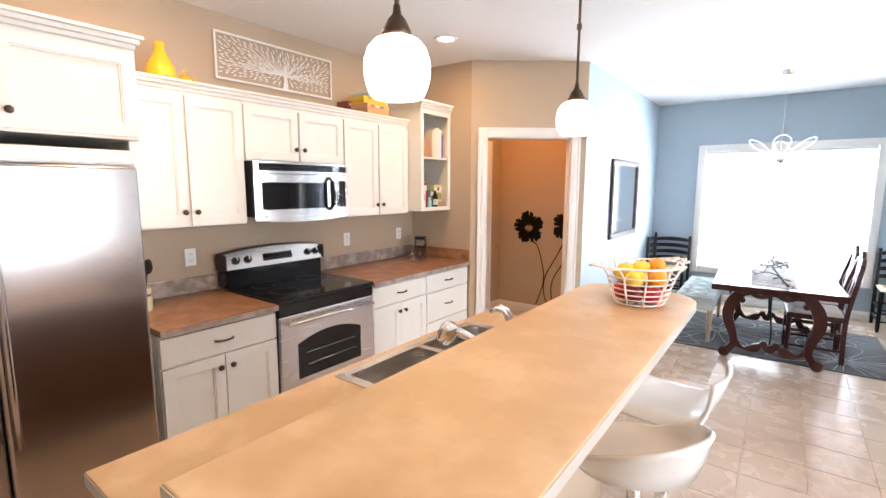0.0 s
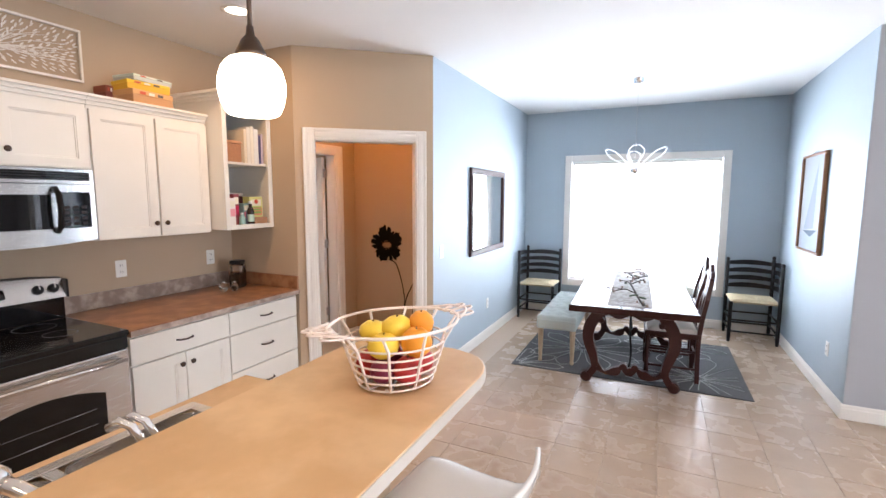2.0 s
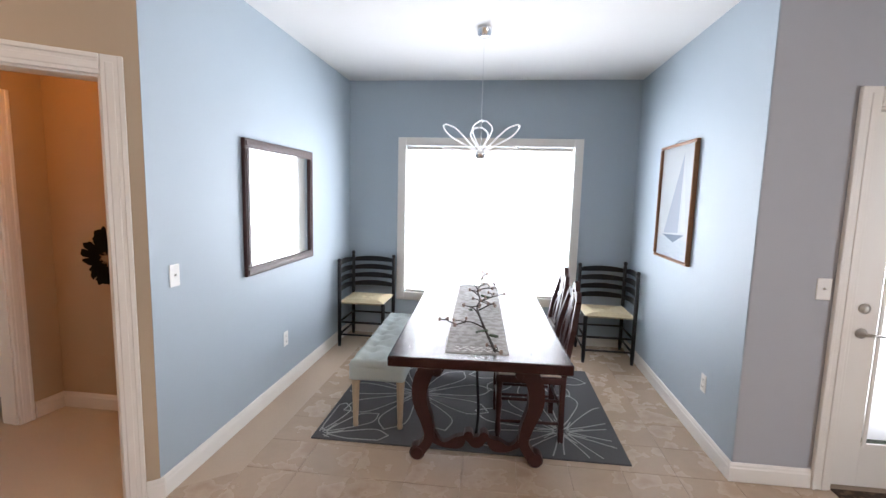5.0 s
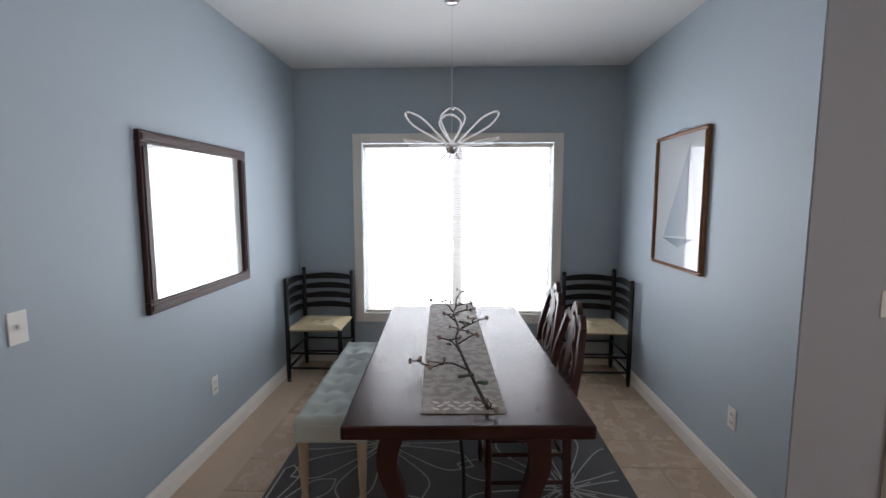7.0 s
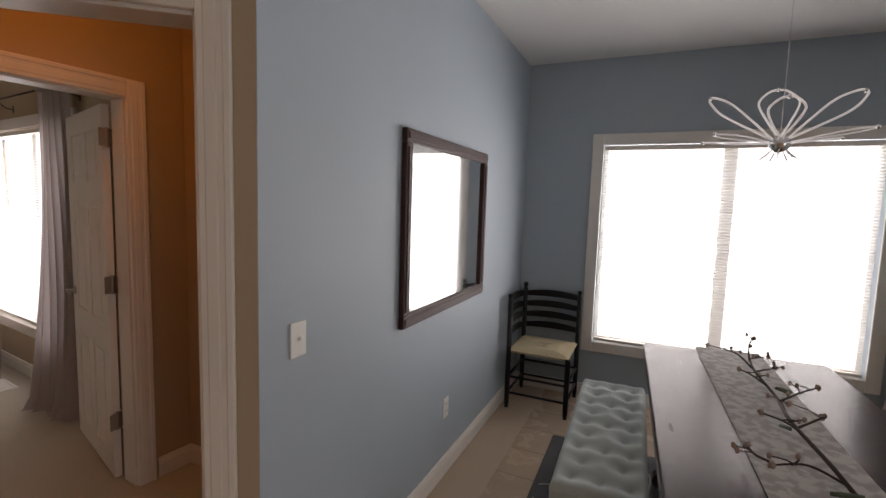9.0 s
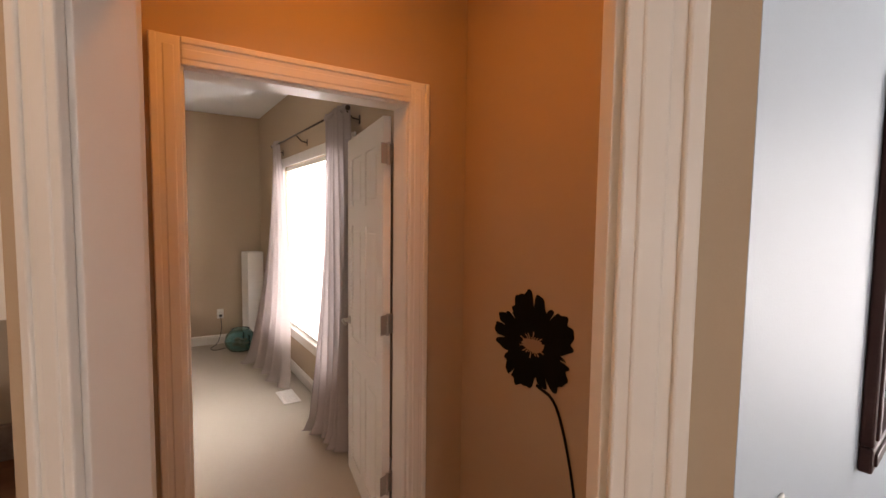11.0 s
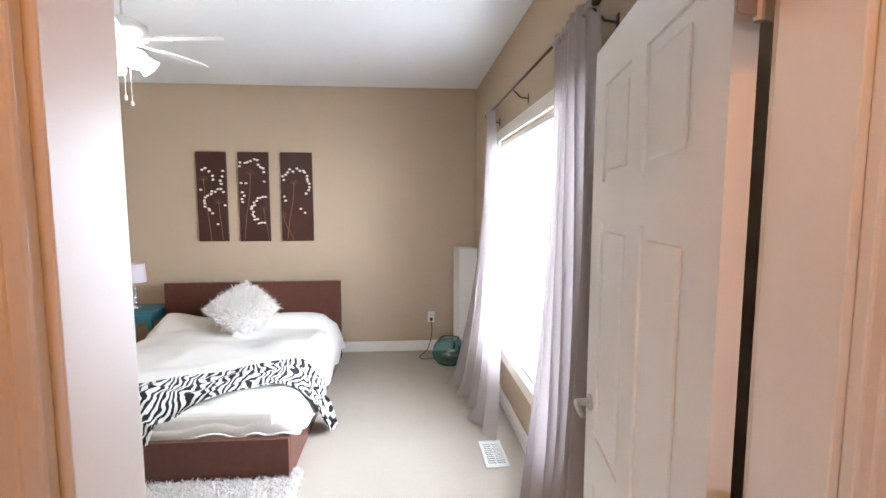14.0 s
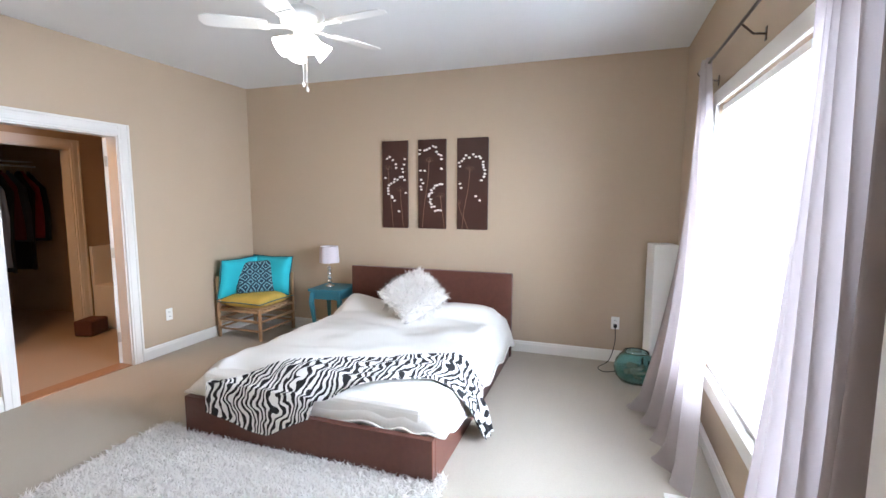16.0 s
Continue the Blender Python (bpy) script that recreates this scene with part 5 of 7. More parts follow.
# branch centrepiece
TWIG = wood("dark_twig", (0.045, 0.032, 0.026), 0.7)
BUD = material("dry_bud", (0.34, 0.25, 0.21), 0.8, vary=0.2, bump=0.4)
LEAFG = material("green_leaf", (0.05, 0.075, 0.04), 0.5, vary=0.15)
br = thing("branch_centrepiece", (0.055, 5.585, 0.745), 2.6, "dark bare branch with dried buds laid on the runner", "branch")
main = spline([(0.10, -0.87, 0.012), (0.06, -0.62, 0.03), (0.03, -0.48, 0.06), (0.0, -0.2, 0.075), (0.02, 0.05, 0.07), (0.0, 0.3, 0.09), (0.03, 0.55, 0.08)], 8)
part("stem", tube(main, 0.008, 7, 0.005), TWIG, br, smooth=True)
rb = random.Random(11)
for (sx, sy, sz), (ex, ey, ez) in (((0.05, -0.55, 0.04), (-0.13, -0.52, 0.05)), ((-0.13, -0.52, 0.05), (-0.18, -0.44, 0.07)), ((0.02, -0.40, 0.065), (-0.09, -0.2, 0.12)), ((0.01, -0.25, 0.07), (0.12, -0.12, 0.10)),
                                   ((0.02, 0.0, 0.07), (0.20, 0.18, 0.13)), ((0.01, 0.15, 0.08), (-0.06, 0.32, 0.12)), ((0.0, 0.3, 0.09), (0.12, 0.46, 0.10)), ((0.0, 0.34, 0.09), (-0.15, 0.62, 0.15)), ((0.02, 0.5, 0.08), (0.08, 0.72, 0.22)),
                                   ((0.03, 0.55, 0.08), (0.14, 0.66, 0.10)), ((0.01, -0.1, 0.075), (0.08, 0.1, 0.03)), ((0.1, -0.85, 0.012), (0.13, -0.9, 0.01))):
    s, e = Vector((sx, sy, sz)), Vector((ex, ey, 0.012 + ez * 0.62))
    mid = (s + e) / 2 + Vector((rb.uniform(-0.03, 0.03), rb.uniform(-0.03, 0.03), rb.uniform(0, 0.03)))
    part("twig", tube(spline([s, mid, e], 5), 0.0048, 6, 0.003), TWIG, br, smooth=True)
    bm = ball(e, 0.011, 1, 1, 1.2, 8, 6)
    for v in bm.verts:
        v.co += Vector((rb.uniform(-1, 1), rb.uniform(-1, 1), rb.uniform(-1, 1))) * 0.003
    part("bud", bm, BUD, br)
    for k in range(2):
        f = rb.uniform(0.3, 0.8)
        p = s.lerp(e, f) + (mid - (s + e) / 2) * (1 - abs(2 * f - 1))
        q = p + Vector((rb.uniform(-0.08, 0.08), rb.uniform(-0.02, 0.09), rb.uniform(-0.01, 0.03)))
        q.z = max(q.z, 0.008)
        part("twig", tube([p, (p + q) / 2 + Vector((0.008, -0.006, 0.006)), q], 0.0032, 5, 0.0018), TWIG, br, smooth=True)
        part("bud", ball(q, 0.008, 1, 1, 1.4, 7, 5), BUD, br)
for lx, ly, lz, turn in ((0.10, -0.66, 0.035, 40), (0.03, -0.60, 0.04, 160), (-0.04, -0.30, 0.09, 100), (0.06, 0.10, 0.09, 20)):
    part("leaf", moved(sheet(lambda u, v: ((u - 0.5) * 0.075, (v - 0.5) * 0.034 * math.sin(math.pi * min(0.98, max(0.02, u))), 0.006 * math.cos(6 * v - 3) - 0.01 * u * u), 8, 4, 0.0006), pose(lx, ly, lz, 12, 8, turn)), LEAFG, br, "green leaf", True)

# tufted bench
FAB = material("pale_blue_linen", (0.44, 0.50, 0.49), 0.85, vary=0.06, scale=8, grain=0.14, grain_scale=400, bump=0.3)
LEGW = wood("pale_oak", (0.42, 0.32, 0.22), 0.5, (8, 8, 1))
bw, bl = 0.185, 0.62
bn = thing("tufted_bench", (-0.578, 5.78, 0), 1.5, "pale blue button-tufted bench with oak legs", "bench")
buttons = [((-0.5 + (i + 0.5) / n) * 2 * bw * 0.92, (-0.5 + (j + 0.5) / 9) * 2 * bl * 0.96) for j in range(9) for n in (3 - j % 2,) for i in range(n)]


def bench_top(u, v):
    x, y = (u - 0.5) * 2 * bw, (v - 0.5) * 2 * bl
    e = min(1, min(bw - abs(x), bl - abs(y)) / 0.045)
    z = 0.445 + 0.045 * math.sqrt(max(0, 1 - (1 - e) ** 2))
    for bx, by in buttons:
        d = math.hypot(x - bx, y - by)
        if d < 0.095:
            z -= 0.040 * (1 - d / 0.095) ** 1.6
    return (x, y, z)


part("seat_cushion", sheet(bench_top, 40, 150), FAB, bn, "button-tufted linen cushion", True)
part("seat_box", box(-bw, bw, -bl, bl, 0.345, 0.447, 0.02, 3), FAB, bn)
for bx, by in buttons:
    part("button", ball((bx, by, bench_top(bx / (2 * bw) + 0.5, by / (2 * bl) + 0.5)[2] + 0.002), 0.009, 1, 1, 0.5, 10, 6), FAB, bn)
for sx in (-1, 1):
    for sy in (-1, 1):
        part("leg", lathe([(0.016, 0.012), (0.020, 0.03), (0.016, 0.05), (0.019, 0.09), (0.026, 0.30), (0.03, 0.35)], 12, (sx * (bw - 0.035), sy * (bl - 0.05), 0)), LEGW, bn, smooth=True)


# corner ladder-back chairs
def corner_chair(x, y, turn):
    """Chair for a corner: backs run along local -x and +y sides, the open corner towards +x -y."""
    t = thing("corner_chair", (x, y, 0), turn, "black ladder-back corner chair with a cream rush seat", "chair", "corner chairs")
    h = 0.225
    for px, py, top in ((-h, -h, 0.90), (-h, h, 0.93), (h, h, 0.90)):
        leg = part("post", lathe([(0.015, 0), (0.019, 0.06), (0.019, top - 0.05), (0.012, top - 0.045), (0.021, top - 0.025), (0.016, top - 0.005), (0, top)], 12, (px, py, 0)), BLACKW, t, smooth=True)
    part("leg", lathe([(0.015, 0), (0.019, 0.06), (0.020, 0.40), (0.021, 0.455)], 12, (h, -h, 0)), BLACKW, t, smooth=True)
    for i, z in enumerate((0.565, 0.655, 0.745, 0.835)):
        for side in (0, 1):
            def fn(u, v):
                a = (u - 0.5) * 2 * (h - 0.015)
                bow = 0.02 * (1 - (2 * u - 1) ** 2)
                zz = z + (v - 0.5) * (0.042 + 0.014 * (1 - (2 * u - 1) ** 2)) + 0.012 * (1 - (2 * u - 1) ** 2)
                return (a, h + bow, zz) if side else (-h - bow, a, zz)
            part("slat", sheet(fn, 10, 2, 0.010), BLACKW, t)
    for z, inset in ((0.12, 0), (0.25, 0)):
        for a, b in (((-h, -h), (-h, h)), ((-h, h), (h, h)), ((h, h), (h, -h)), ((h, -h), (-h, -h))):
            part("stretcher", tube([(a[0], a[1], z), (b[0], b[1], z)], 0.010, 8), BLACKW, t, smooth=True)

    def seat(u, v):
        x, y = (u - 0.5) * 0.46, (v - 0.5) * 0.46
        m = max(abs(x), abs(y)) / 0.23
        ridge = 0.0035 * math.cos((max(abs(x), abs(y))) * 2 * math.pi / 0.016)
        return (x, y, 0.458 + 0.018 * (1 - m ** 6) - 0.006 * (1 - m) + ridge * (1 if m < 0.97 else 0))
    part("seat", sheet(seat, 60, 60, 0.02), RUSH, t, "woven cream rush seat")
    return t


corner_chair(-1.16, 6.99, 0)
corner_chair(1.26, 6.99, -90)


# carved side chairs
def side_chair(x, y, turn):
    """Faces local -x; the back lies towards +x."""
    t = thing("carved_dining_chair", (x, y, 0), turn, "dark carved wooden dining chair with a pale seat", "chair", "chairs at the table")
    for py in (-0.20, 0.20):
        part("leg", lathe([(0.016, 0), (0.014, 0.03), (0.021, 0.07), (0.015, 0.16), (0.022, 0.24), (0.016, 0.33), (0.022, 0.40), (0.022, 0.44)], 12, (-0.20, py, 0)), MAHOG, t, smooth=True)
        part("back_post", ribbon(spline([(0.20, py, 0), (0.195, py, 0.25), (0.20, py, 0.45), (0.235, py * 0.97, 0.72), (0.28, py * 0.9, 0.97)], 5), 0.036, 0.034, (0, 1, 0)), MAHOG, t)
    part("seat_frame", box(-0.225, 0.215, -0.225, 0.225, 0.395, 0.44, 0.006), MAHOG, t)

    def cushion(u, v):
        x, y = (u - 0.5) * 0.40, (v - 0.5) * 0.41
        e = min(1, min(0.20 - abs(x), 0.205 - abs(y)) / 0.06)
        return (x - 0.005, y, 0.4405 + 0.035 * math.sqrt(max(0.0, 1 - (1 - e) ** 2)))
    part("seat", sheet(cushion, 18, 18), material("pale_seat_fabric", (0.52, 0.46, 0.40), 0.8, vary=0.08, grain=0.1, grain_scale=200, bump=0.3), t, "pale fabric seat pad", True)
    crest = spline([(0.275, -0.20, 0.95), (0.285, -0.15, 1.0), (0.285, -0.09, 0.985), (0.29, -0.04, 1.04), (0.29, 0, 1.06), (0.29, 0.04, 1.04), (0.285, 0.09, 0.985), (0.285, 0.15, 1.0), (0.275, 0.20, 0.95)], 5)
    part("crest_rail", ribbon(crest, 0.03, 0.055, (1, 0, 0)), MAHOG, t, "carved crest rail")
    part("lower_rail", box(0.20, 0.232, -0.185, 0.185, 0.535, 0.585, 0.008), MAHOG, t)
    for s in (-1, 1):
        part("splat_scroll", ribbon(spline([(0.222, s * 0.03, 0.58), (0.232, s * 0.10, 0.66), (0.25, s * 0.095, 0.76), (0.262, s * 0.035, 0.84), (0.27, s * 0.07, 0.91), (0.28, s * 0.03, 0.98)], 6), 0.02, 0.028, (1, 0, 0)), MAHOG, t)
    part("splat", ribbon([(0.222, 0, 0.57), (0.24, 0, 0.70), (0.255, 0, 0.80), (0.28, 0, 1.0)], 0.018, [0.07, 0.055, 0.10, 0.06], (1, 0, 0)), MAHOG, t)
    for a, b, z in (((-0.20, -0.20), (0.197, -0.20), 0.13), ((-0.20, 0.20), (0.197, 0.20), 0.13), ((-0.20, -0.20), (-0.20, 0.20), 0.20), ((0.197, -0.20), (0.197, 0.20), 0.22), ((-0.20, -0.20), (0.197, -0.20), 0.28), ((-0.20, 0.20), (0.197, 0.20), 0.28)):
        part("stretcher", tube([(a[0], a[1], z), (b[0], b[1], z)], 0.011, 8), MAHOG, t, smooth=True)
    for ob in t.children:                        # the back narrows to a bell shape above the seat
        for w in ob.data.vertices:
            if w.co.z > 0.50:
                w.co.z = 0.50 + (w.co.z - 0.50) * 0.89
                w.co.y *= 1 - 0.42 * max(0.0, (w.co.z - 0.74) / 0.26)
    return t


side_chair(0.42, 5.42, 3)
side_chair(0.43, 6.0, 2)

# area rug
RUG = material("charcoal_rug_pile", (0.085, 0.085, 0.088), 0.95, vary=0.1, scale=4, grain=0.25, grain_scale=300, bump=0.5)
RUGL = material("pale_rug_line", (0.36, 0.36, 0.35), 0.95, grain=0.2, grain_scale=300, bump=0.4)
ru = thing("area_rug", (0.03, 5.755, 0), 0.6, "charcoal area rug with pale flower outlines", "rug")
part("woven_field", box(-0.985, 0.985, -0.73, 0.73, 0.0005, 0.011, 0.004), RUG, ru)
rr = random.Random(8)
strips = []


def line(pts):
    keep = [p for p in spline(pts, 7) if abs(p.x) < 0.965 and abs(p.y) < 0.71]
    if len(keep) > 3:
        strips.append(ribbon(keep, 0.003, 0.008, (0, 0, 1)))


for fx, fy, rad, ph in ((0.62, -0.40, 0.62, 0.0), (-0.42, 0.02, 0.60, 0.3), (0.45, 0.55, 0.5, 0.5), (-0.95, -0.68, 0.45, 0.1)):
    for k in range(9):
        a = ph + 2 * math.pi * k / 9
        w = 0.24
        tip = (fx + rad * math.cos(a), fy + rad * math.sin(a), 0.0115)
        for s in (-1, 1):
            line([(fx + 0.05 * math.cos(a), fy + 0.05 * math.sin(a), 0.0115), (fx + rad * 0.4 * math.cos(a + s * w), fy + rad * 0.4 * math.sin(a + s * w), 0.0115),
                  (fx + rad * 0.8 * math.cos(a + s * w * 0.85), fy + rad * 0.8 * math.sin(a + s * w * 0.85), 0.0115), tip])
        line([(fx + 0.03 * math.cos(a + 0.3), fy + 0.03 * math.sin(a + 0.3), 0.0115), (fx + 0.09 * math.cos(a + 0.25), fy + 0.09 * math.sin(a + 0.25), 0.0115), (fx + 0.16 * math.cos(a + 0.35), fy + 0.16 * math.sin(a + 0.35), 0.0115)])
    for k in range(7):
        a = 2 * math.pi * k / 7
        line([(fx + 0.055 * math.cos(a + q), fy + 0.055 * math.sin(a + q), 0.0115) for q in (0, 0.3, 0.6, 0.9)])
tagged(part("flower_outline", join(*strips), RUGL, ru, "pale flower outlines"), kind="stuff")


# framed mirror and picture
def frame_bars(parent, y0, y1, z0, z1, w, d, mat, face, name="frame"):
    """Mitred-looking frame on a wall facing along x; face is +1 or -1."""
    for a0, a1, b0, b1 in ((y0, y1, z1 - w, z1), (y0, y1, z0, z0 + w), (y0, y0 + w, z0 + w, z1 - w), (y1 - w, y1, z0 + w, z1 - w)):
        xa, xb = (0.001, d) if face > 0 else (-d, -0.001)
        bm = box(xa, xb, a0, a1, b0, b1, 0.006)
        ya = (a0 + w * 0.28, a1 - w * 0.28) if a1 - a0 > 3 * w else (a0 + w * 0.28, a1 - w * 0.28)
        bm = join(bm, box(*((d - 0.002, d + 0.006) if face > 0 else (-d - 0.006, -d + 0.002)), a0 + w * 0.25, a1 - w * 0.25, b0 + w * 0.25, b1 - w * 0.25, 0.004))
        part(name, bm, mat, parent)


WAL = wood("dark_walnut_frame", (0.045, 0.018, 0.016), 0.5, (4, 4, 4))
mi = thing("wall_mirror", (-1.455, 0, 0), 0, "large mirror in a dark wooden frame", "mirror")
frame_bars(mi, 5.155, 6.225, 0.993, 1.892, 0.062, 0.028, WAL, 1)
part("glass", box(0.004, 0.012, 5.213, 6.167, 1.051, 1.834), MIRROR, mi)

pc = thing("framed_picture", (1.545, 0, 0), 0, "framed print of a sailing boat behind glass", "picture")
frame_bars(pc, 5.795, 6.50, 1.096, 1.998, 0.022, 0.03, wood("oak_frame", (0.22, 0.10, 0.045), 0.4), -1)
SKYP = material("print_sky", (0.42, 0.45, 0.47), 0.3, vary=0.08, scale=2.5, grain=0.01, bump=0, coat=1.0)
part("print", box(-0.014, -0.004, 5.816, 6.479, 1.117, 1.977), SKYP, pc)
part("print_sea", box(-0.0147, -0.0142, 5.816, 6.479, 1.117, 1.27), material("print_sea", (0.36, 0.42, 0.48), 0.3, vary=0.15, scale=8, bump=0, coat=1.0, stretch=(1, 1, 6)), pc)


def tri(y0, z0, y1, z1, y2, z2, mat, name, d):
    bm = bmesh.new()
    bm.faces.new([bm.verts.new((-0.0142 - d, a, b)) for a, b in ((y0, z0), (y1, z1), (y2, z2))])
    part(name, bm, mat, pc)


tri(6.02, 1.92, 6.04, 1.32, 6.34, 1.30, material("print_sail", (0.25, 0.30, 0.36), 0.3, bump=0, coat=1.0), "print_sail", 0.0012)
tri(6.01, 1.88, 6.0, 1.33, 5.90, 1.34, material("print_sail_light", (0.46, 0.49, 0.52), 0.3, bump=0, coat=1.0), "print_sail", 0.0012)
tri(5.92, 1.31, 6.36, 1.29, 6.12, 1.24, material("print_hull", (0.18, 0.22, 0.27), 0.2, bump=0), "print_hull", 0.0016)
part("hanging_wire", tube([(-0.012, 6.0, 1.998), (-0.006, 6.14, 2.022), (-0.012, 6.28, 1.998)], 0.002, 5), IRON, pc)

# chandelier
CW = material("white_glass_tube", (0.85, 0.86, 0.88), 0.2, vary=0.02, emit=0.9, emit_colour=(1, 1, 1), bump=0)
ch = thing("chandelier", (0.03, 5.80, 0), 0, "chrome chandelier with looped white glass tubes", "chandelier")
part("canopy", lathe([(0.0, 2.68), (0.03, 2.682), (0.048, 2.70), (0.055, 2.735), (0.055, 2.7395)], 24), CHROME, ch, smooth=True)
part("cable", tube([(0, 0, 2.68), (0, 0, 1.9)], 0.0025, 6), CHROME, ch)
part("hub", ball((0, 0, 1.865), 0.040, u=20, v=14), CHROME, ch, smooth=True)
for a, elev, ln, w, roll, r in ((0, 37, 0.34, 0.045, 50, 0.0042), (180, 37, 0.34, 0.045, -50, 0.0042), (88, 62, 0.29, 0.075, 0, 0.0042), (-94, 50, 0.22, 0.062, 0, 0.0042),
                                (35, 8, 0.32, 0.04, 0, 0.0022), (150, 6, 0.32, 0.04, 0, 0.0022), (215, 4, 0.32, 0.04, 0, 0.0022), (-35, 6, 0.32, 0.04, 0, 0.0022)):
    e = radians(elev)
    d = Vector((math.cos(radians(a)) * math.cos(e), math.sin(radians(a)) * math.cos(e), math.sin(e)))
    side = Matrix.Rotation(radians(roll), 3, d) @ Vector((-math.sin(radians(a)), math.cos(radians(a)), 0))
    c = Vector((0, 0, 1.865))
    pts = [c + d * 0.03, c + d * ln * 0.4 + side * w * 0.55, c + d * ln * 0.75 + side * w, c + d * ln * 0.96 + side * w * 0.5, c + d * ln, c + d * ln * 0.96 - side * w * 0.5, c + d * ln * 0.75 - side * w, c + d * ln * 0.4 - side * w * 0.55, c + d * 0.031]
    part("loop", tube(spline(pts, 5), r, 7), CW, ch, smooth=True)
    part("tip", ball(c + d * ln, 0.009, u=10, v=8), CHROME, ch, smooth=True)
for k in range(7):
    a = 2 * math.pi * k / 7
    part("spike", tube([(0, 0, 1.865), (0.07 * math.cos(a), 0.07 * math.sin(a), 1.80)], 0.003, 5), CHROME, ch)

switch(pose(-1.455, 4.512, 1.118))
outlet(pose(-1.455, 5.725, 0.40))
outlet(pose(1.545, 5.42, 0.395, 0, 0, 180))
switch(pose(1.905, 5.0, 1.12, 0, 0, -90))

# patio door
pdr = thing("patio_door", (2.05, 5.03, 0), 0, "white patio door with a large glazed panel and nickel hardware", "door")
NICK = material("brushed_nickel", (0.55, 0.53, 0.50), 0.28, metal=1.0, vary=0.03)
for a0, a1, z0, z1 in ((0.018, 0.16, 0.012, 2.04), (0.74, 0.882, 0.012, 2.04), (0.16, 0.74, 1.90, 2.04), (0.16, 0.74, 0.012, 0.25)):
    part("door_rail", box(a0, a1, 0, 0.044, z0, z1, 0.002), TRIM, pdr)
pg = part("pane", box(0.16, 0.74, 0.018, 0.024, 0.25, 1.90), GLASS, pdr)
pg.visible_shadow = False
part("glazing_bead", boxes([(0.16, 0.18, -0.01, 0.0, 0.25, 1.90), (0.72, 0.74, -0.01, 0.0, 0.25, 1.90), (0.18, 0.72, -0.01, 0.0, 1.88, 1.90), (0.18, 0.72, -0.01, 0.0, 0.25, 0.27)], 0.003), TRIM, pdr)
bm = bmesh.new()
z = 0.28
while z < 1.88:
    v = [bm.verts.new(p) for p in ((0.185, 0.03, z), (0.715, 0.03, z), (0.715, 0.042, z + 0.008), (0.185, 0.042, z + 0.008))]
    bm.faces.new(v)
    z += 0.0125
tagged(part("blind_slats", bm, SLAT, pdr), kind="stuff")
part("deadbolt", moved(lathe([(0.028, 0), (0.028, 0.008), (0.018, 0.016), (0.012, 0.02), (0, 0.02)], 20), pose(0.085, 0, 1.02, 90, 0, 0)), NICK, pdr, smooth=True)
part("door_handle", join(moved(lathe([(0.028, 0), (0.028, 0.008), (0.012, 0.014), (0.010, 0.045)], 20), pose(0.085, 0, 0.885, 90, 0, 0)), tube([(0.085, -0.045, 0.885), (0.13, -0.05, 0.887), (0.19, -0.045, 0.88)], 0.009, 10, 0.006)), NICK, pdr, smooth=True)
mt = thing("door_mat", (2.62, 4.72, 0), 0, "dark brown mottled door mat by the patio door", "mat")
part("fibre_pad", box(-0.56, 0.44, -0.30, 0.27, 0.0005, 0.012, 0.005), material("mat_fibre", (0.055, 0.035, 0.022), 0.95, vary=0.5, scale=40, grain=0.4, grain_scale=250, bump=0.7, second=(0.12, 0.08, 0.05)), mt)

# poppy wall decal in the hall
DEC = material("black_vinyl", (0.006, 0.006, 0.006), 0.7, spec=0.1)
DECC = material("tan_vinyl", (0.30, 0.18, 0.10), 0.6)
de = thing("flower_wall_art", (0, 5.15, 0), 0, "flat black poppy wall decal with thin stems", "wall art")


def petals(cx, cz, r, ph):
    bm = bmesh.new()
    pts = []
    n = 300
    for i in range(n):
        a = 2 * math.pi * i / n
        lobe = abs(math.sin(2.5 * a + ph)) ** 0.45
        rr_ = r * (0.62 + 0.36 * lobe + 0.035 * math.sin(19 * a + 1) + 0.02 * math.sin(31 * a))
        for c, half in ((0.9, 0.03), (1.55, 0.05), (2.42, 0.035), (2.85, 0.03), (3.2, 0.035), (4.1, 0.03), (5.2, 0.04), (6.0, 0.03)):
            if abs(a - c) < half:
                rr_ -= r * 0.26 * (1 - abs(a - c) / half)
        pts.append((cx + rr_ * math.cos(a), -0.003, cz + rr_ * math.sin(a)))
    lo = [bm.verts.new(p) for p in pts]
    hi = [bm.verts.new((p[0], -0.0006, p[2])) for p in pts]
    bm.faces.new(lo)
    for i in range(n):
        bm.faces.new((lo[i], lo[(i + 1) % n], hi[(i + 1) % n], hi[i]))
    return bm


for cx, cz, r, ph in ((-2.425, 1.085, 0.205, 0.4), (-1.93, 1.12, 0.19, 1.5)):
    part("petals", petals(cx, cz, r, ph), DEC, de)
    bm = bmesh.new()
    for k in range(26):
        a = 2 * math.pi * k / 26
        r0, r1, w = r * 0.09, r * (0.26 + 0.07 * math.sin(k * 2.4)), 0.05
        bm.faces.new([bm.verts.new((cx + q * math.cos(a + s), -0.0036, cz - 0.01 + q * math.sin(a + s) * 0.8)) for q, s in ((r0, -w * 2), (r1, -w), (r1, w), (r0, w * 2))])
    bm.faces.new([bm.verts.new((cx + r * (0.02 + (0.27 + 0.03 * math.sin(9 * k)) * math.cos(k * 0.2618)), -0.0037, cz - 0.01 + r * (0.13 + 0.02 * math.sin(7 * k)) * math.sin(k * 0.2618))) for k in range(24)])
    tagged(part("stamen_ring", bm, DECC, de, "tan dabbed centre"), kind="stuff")
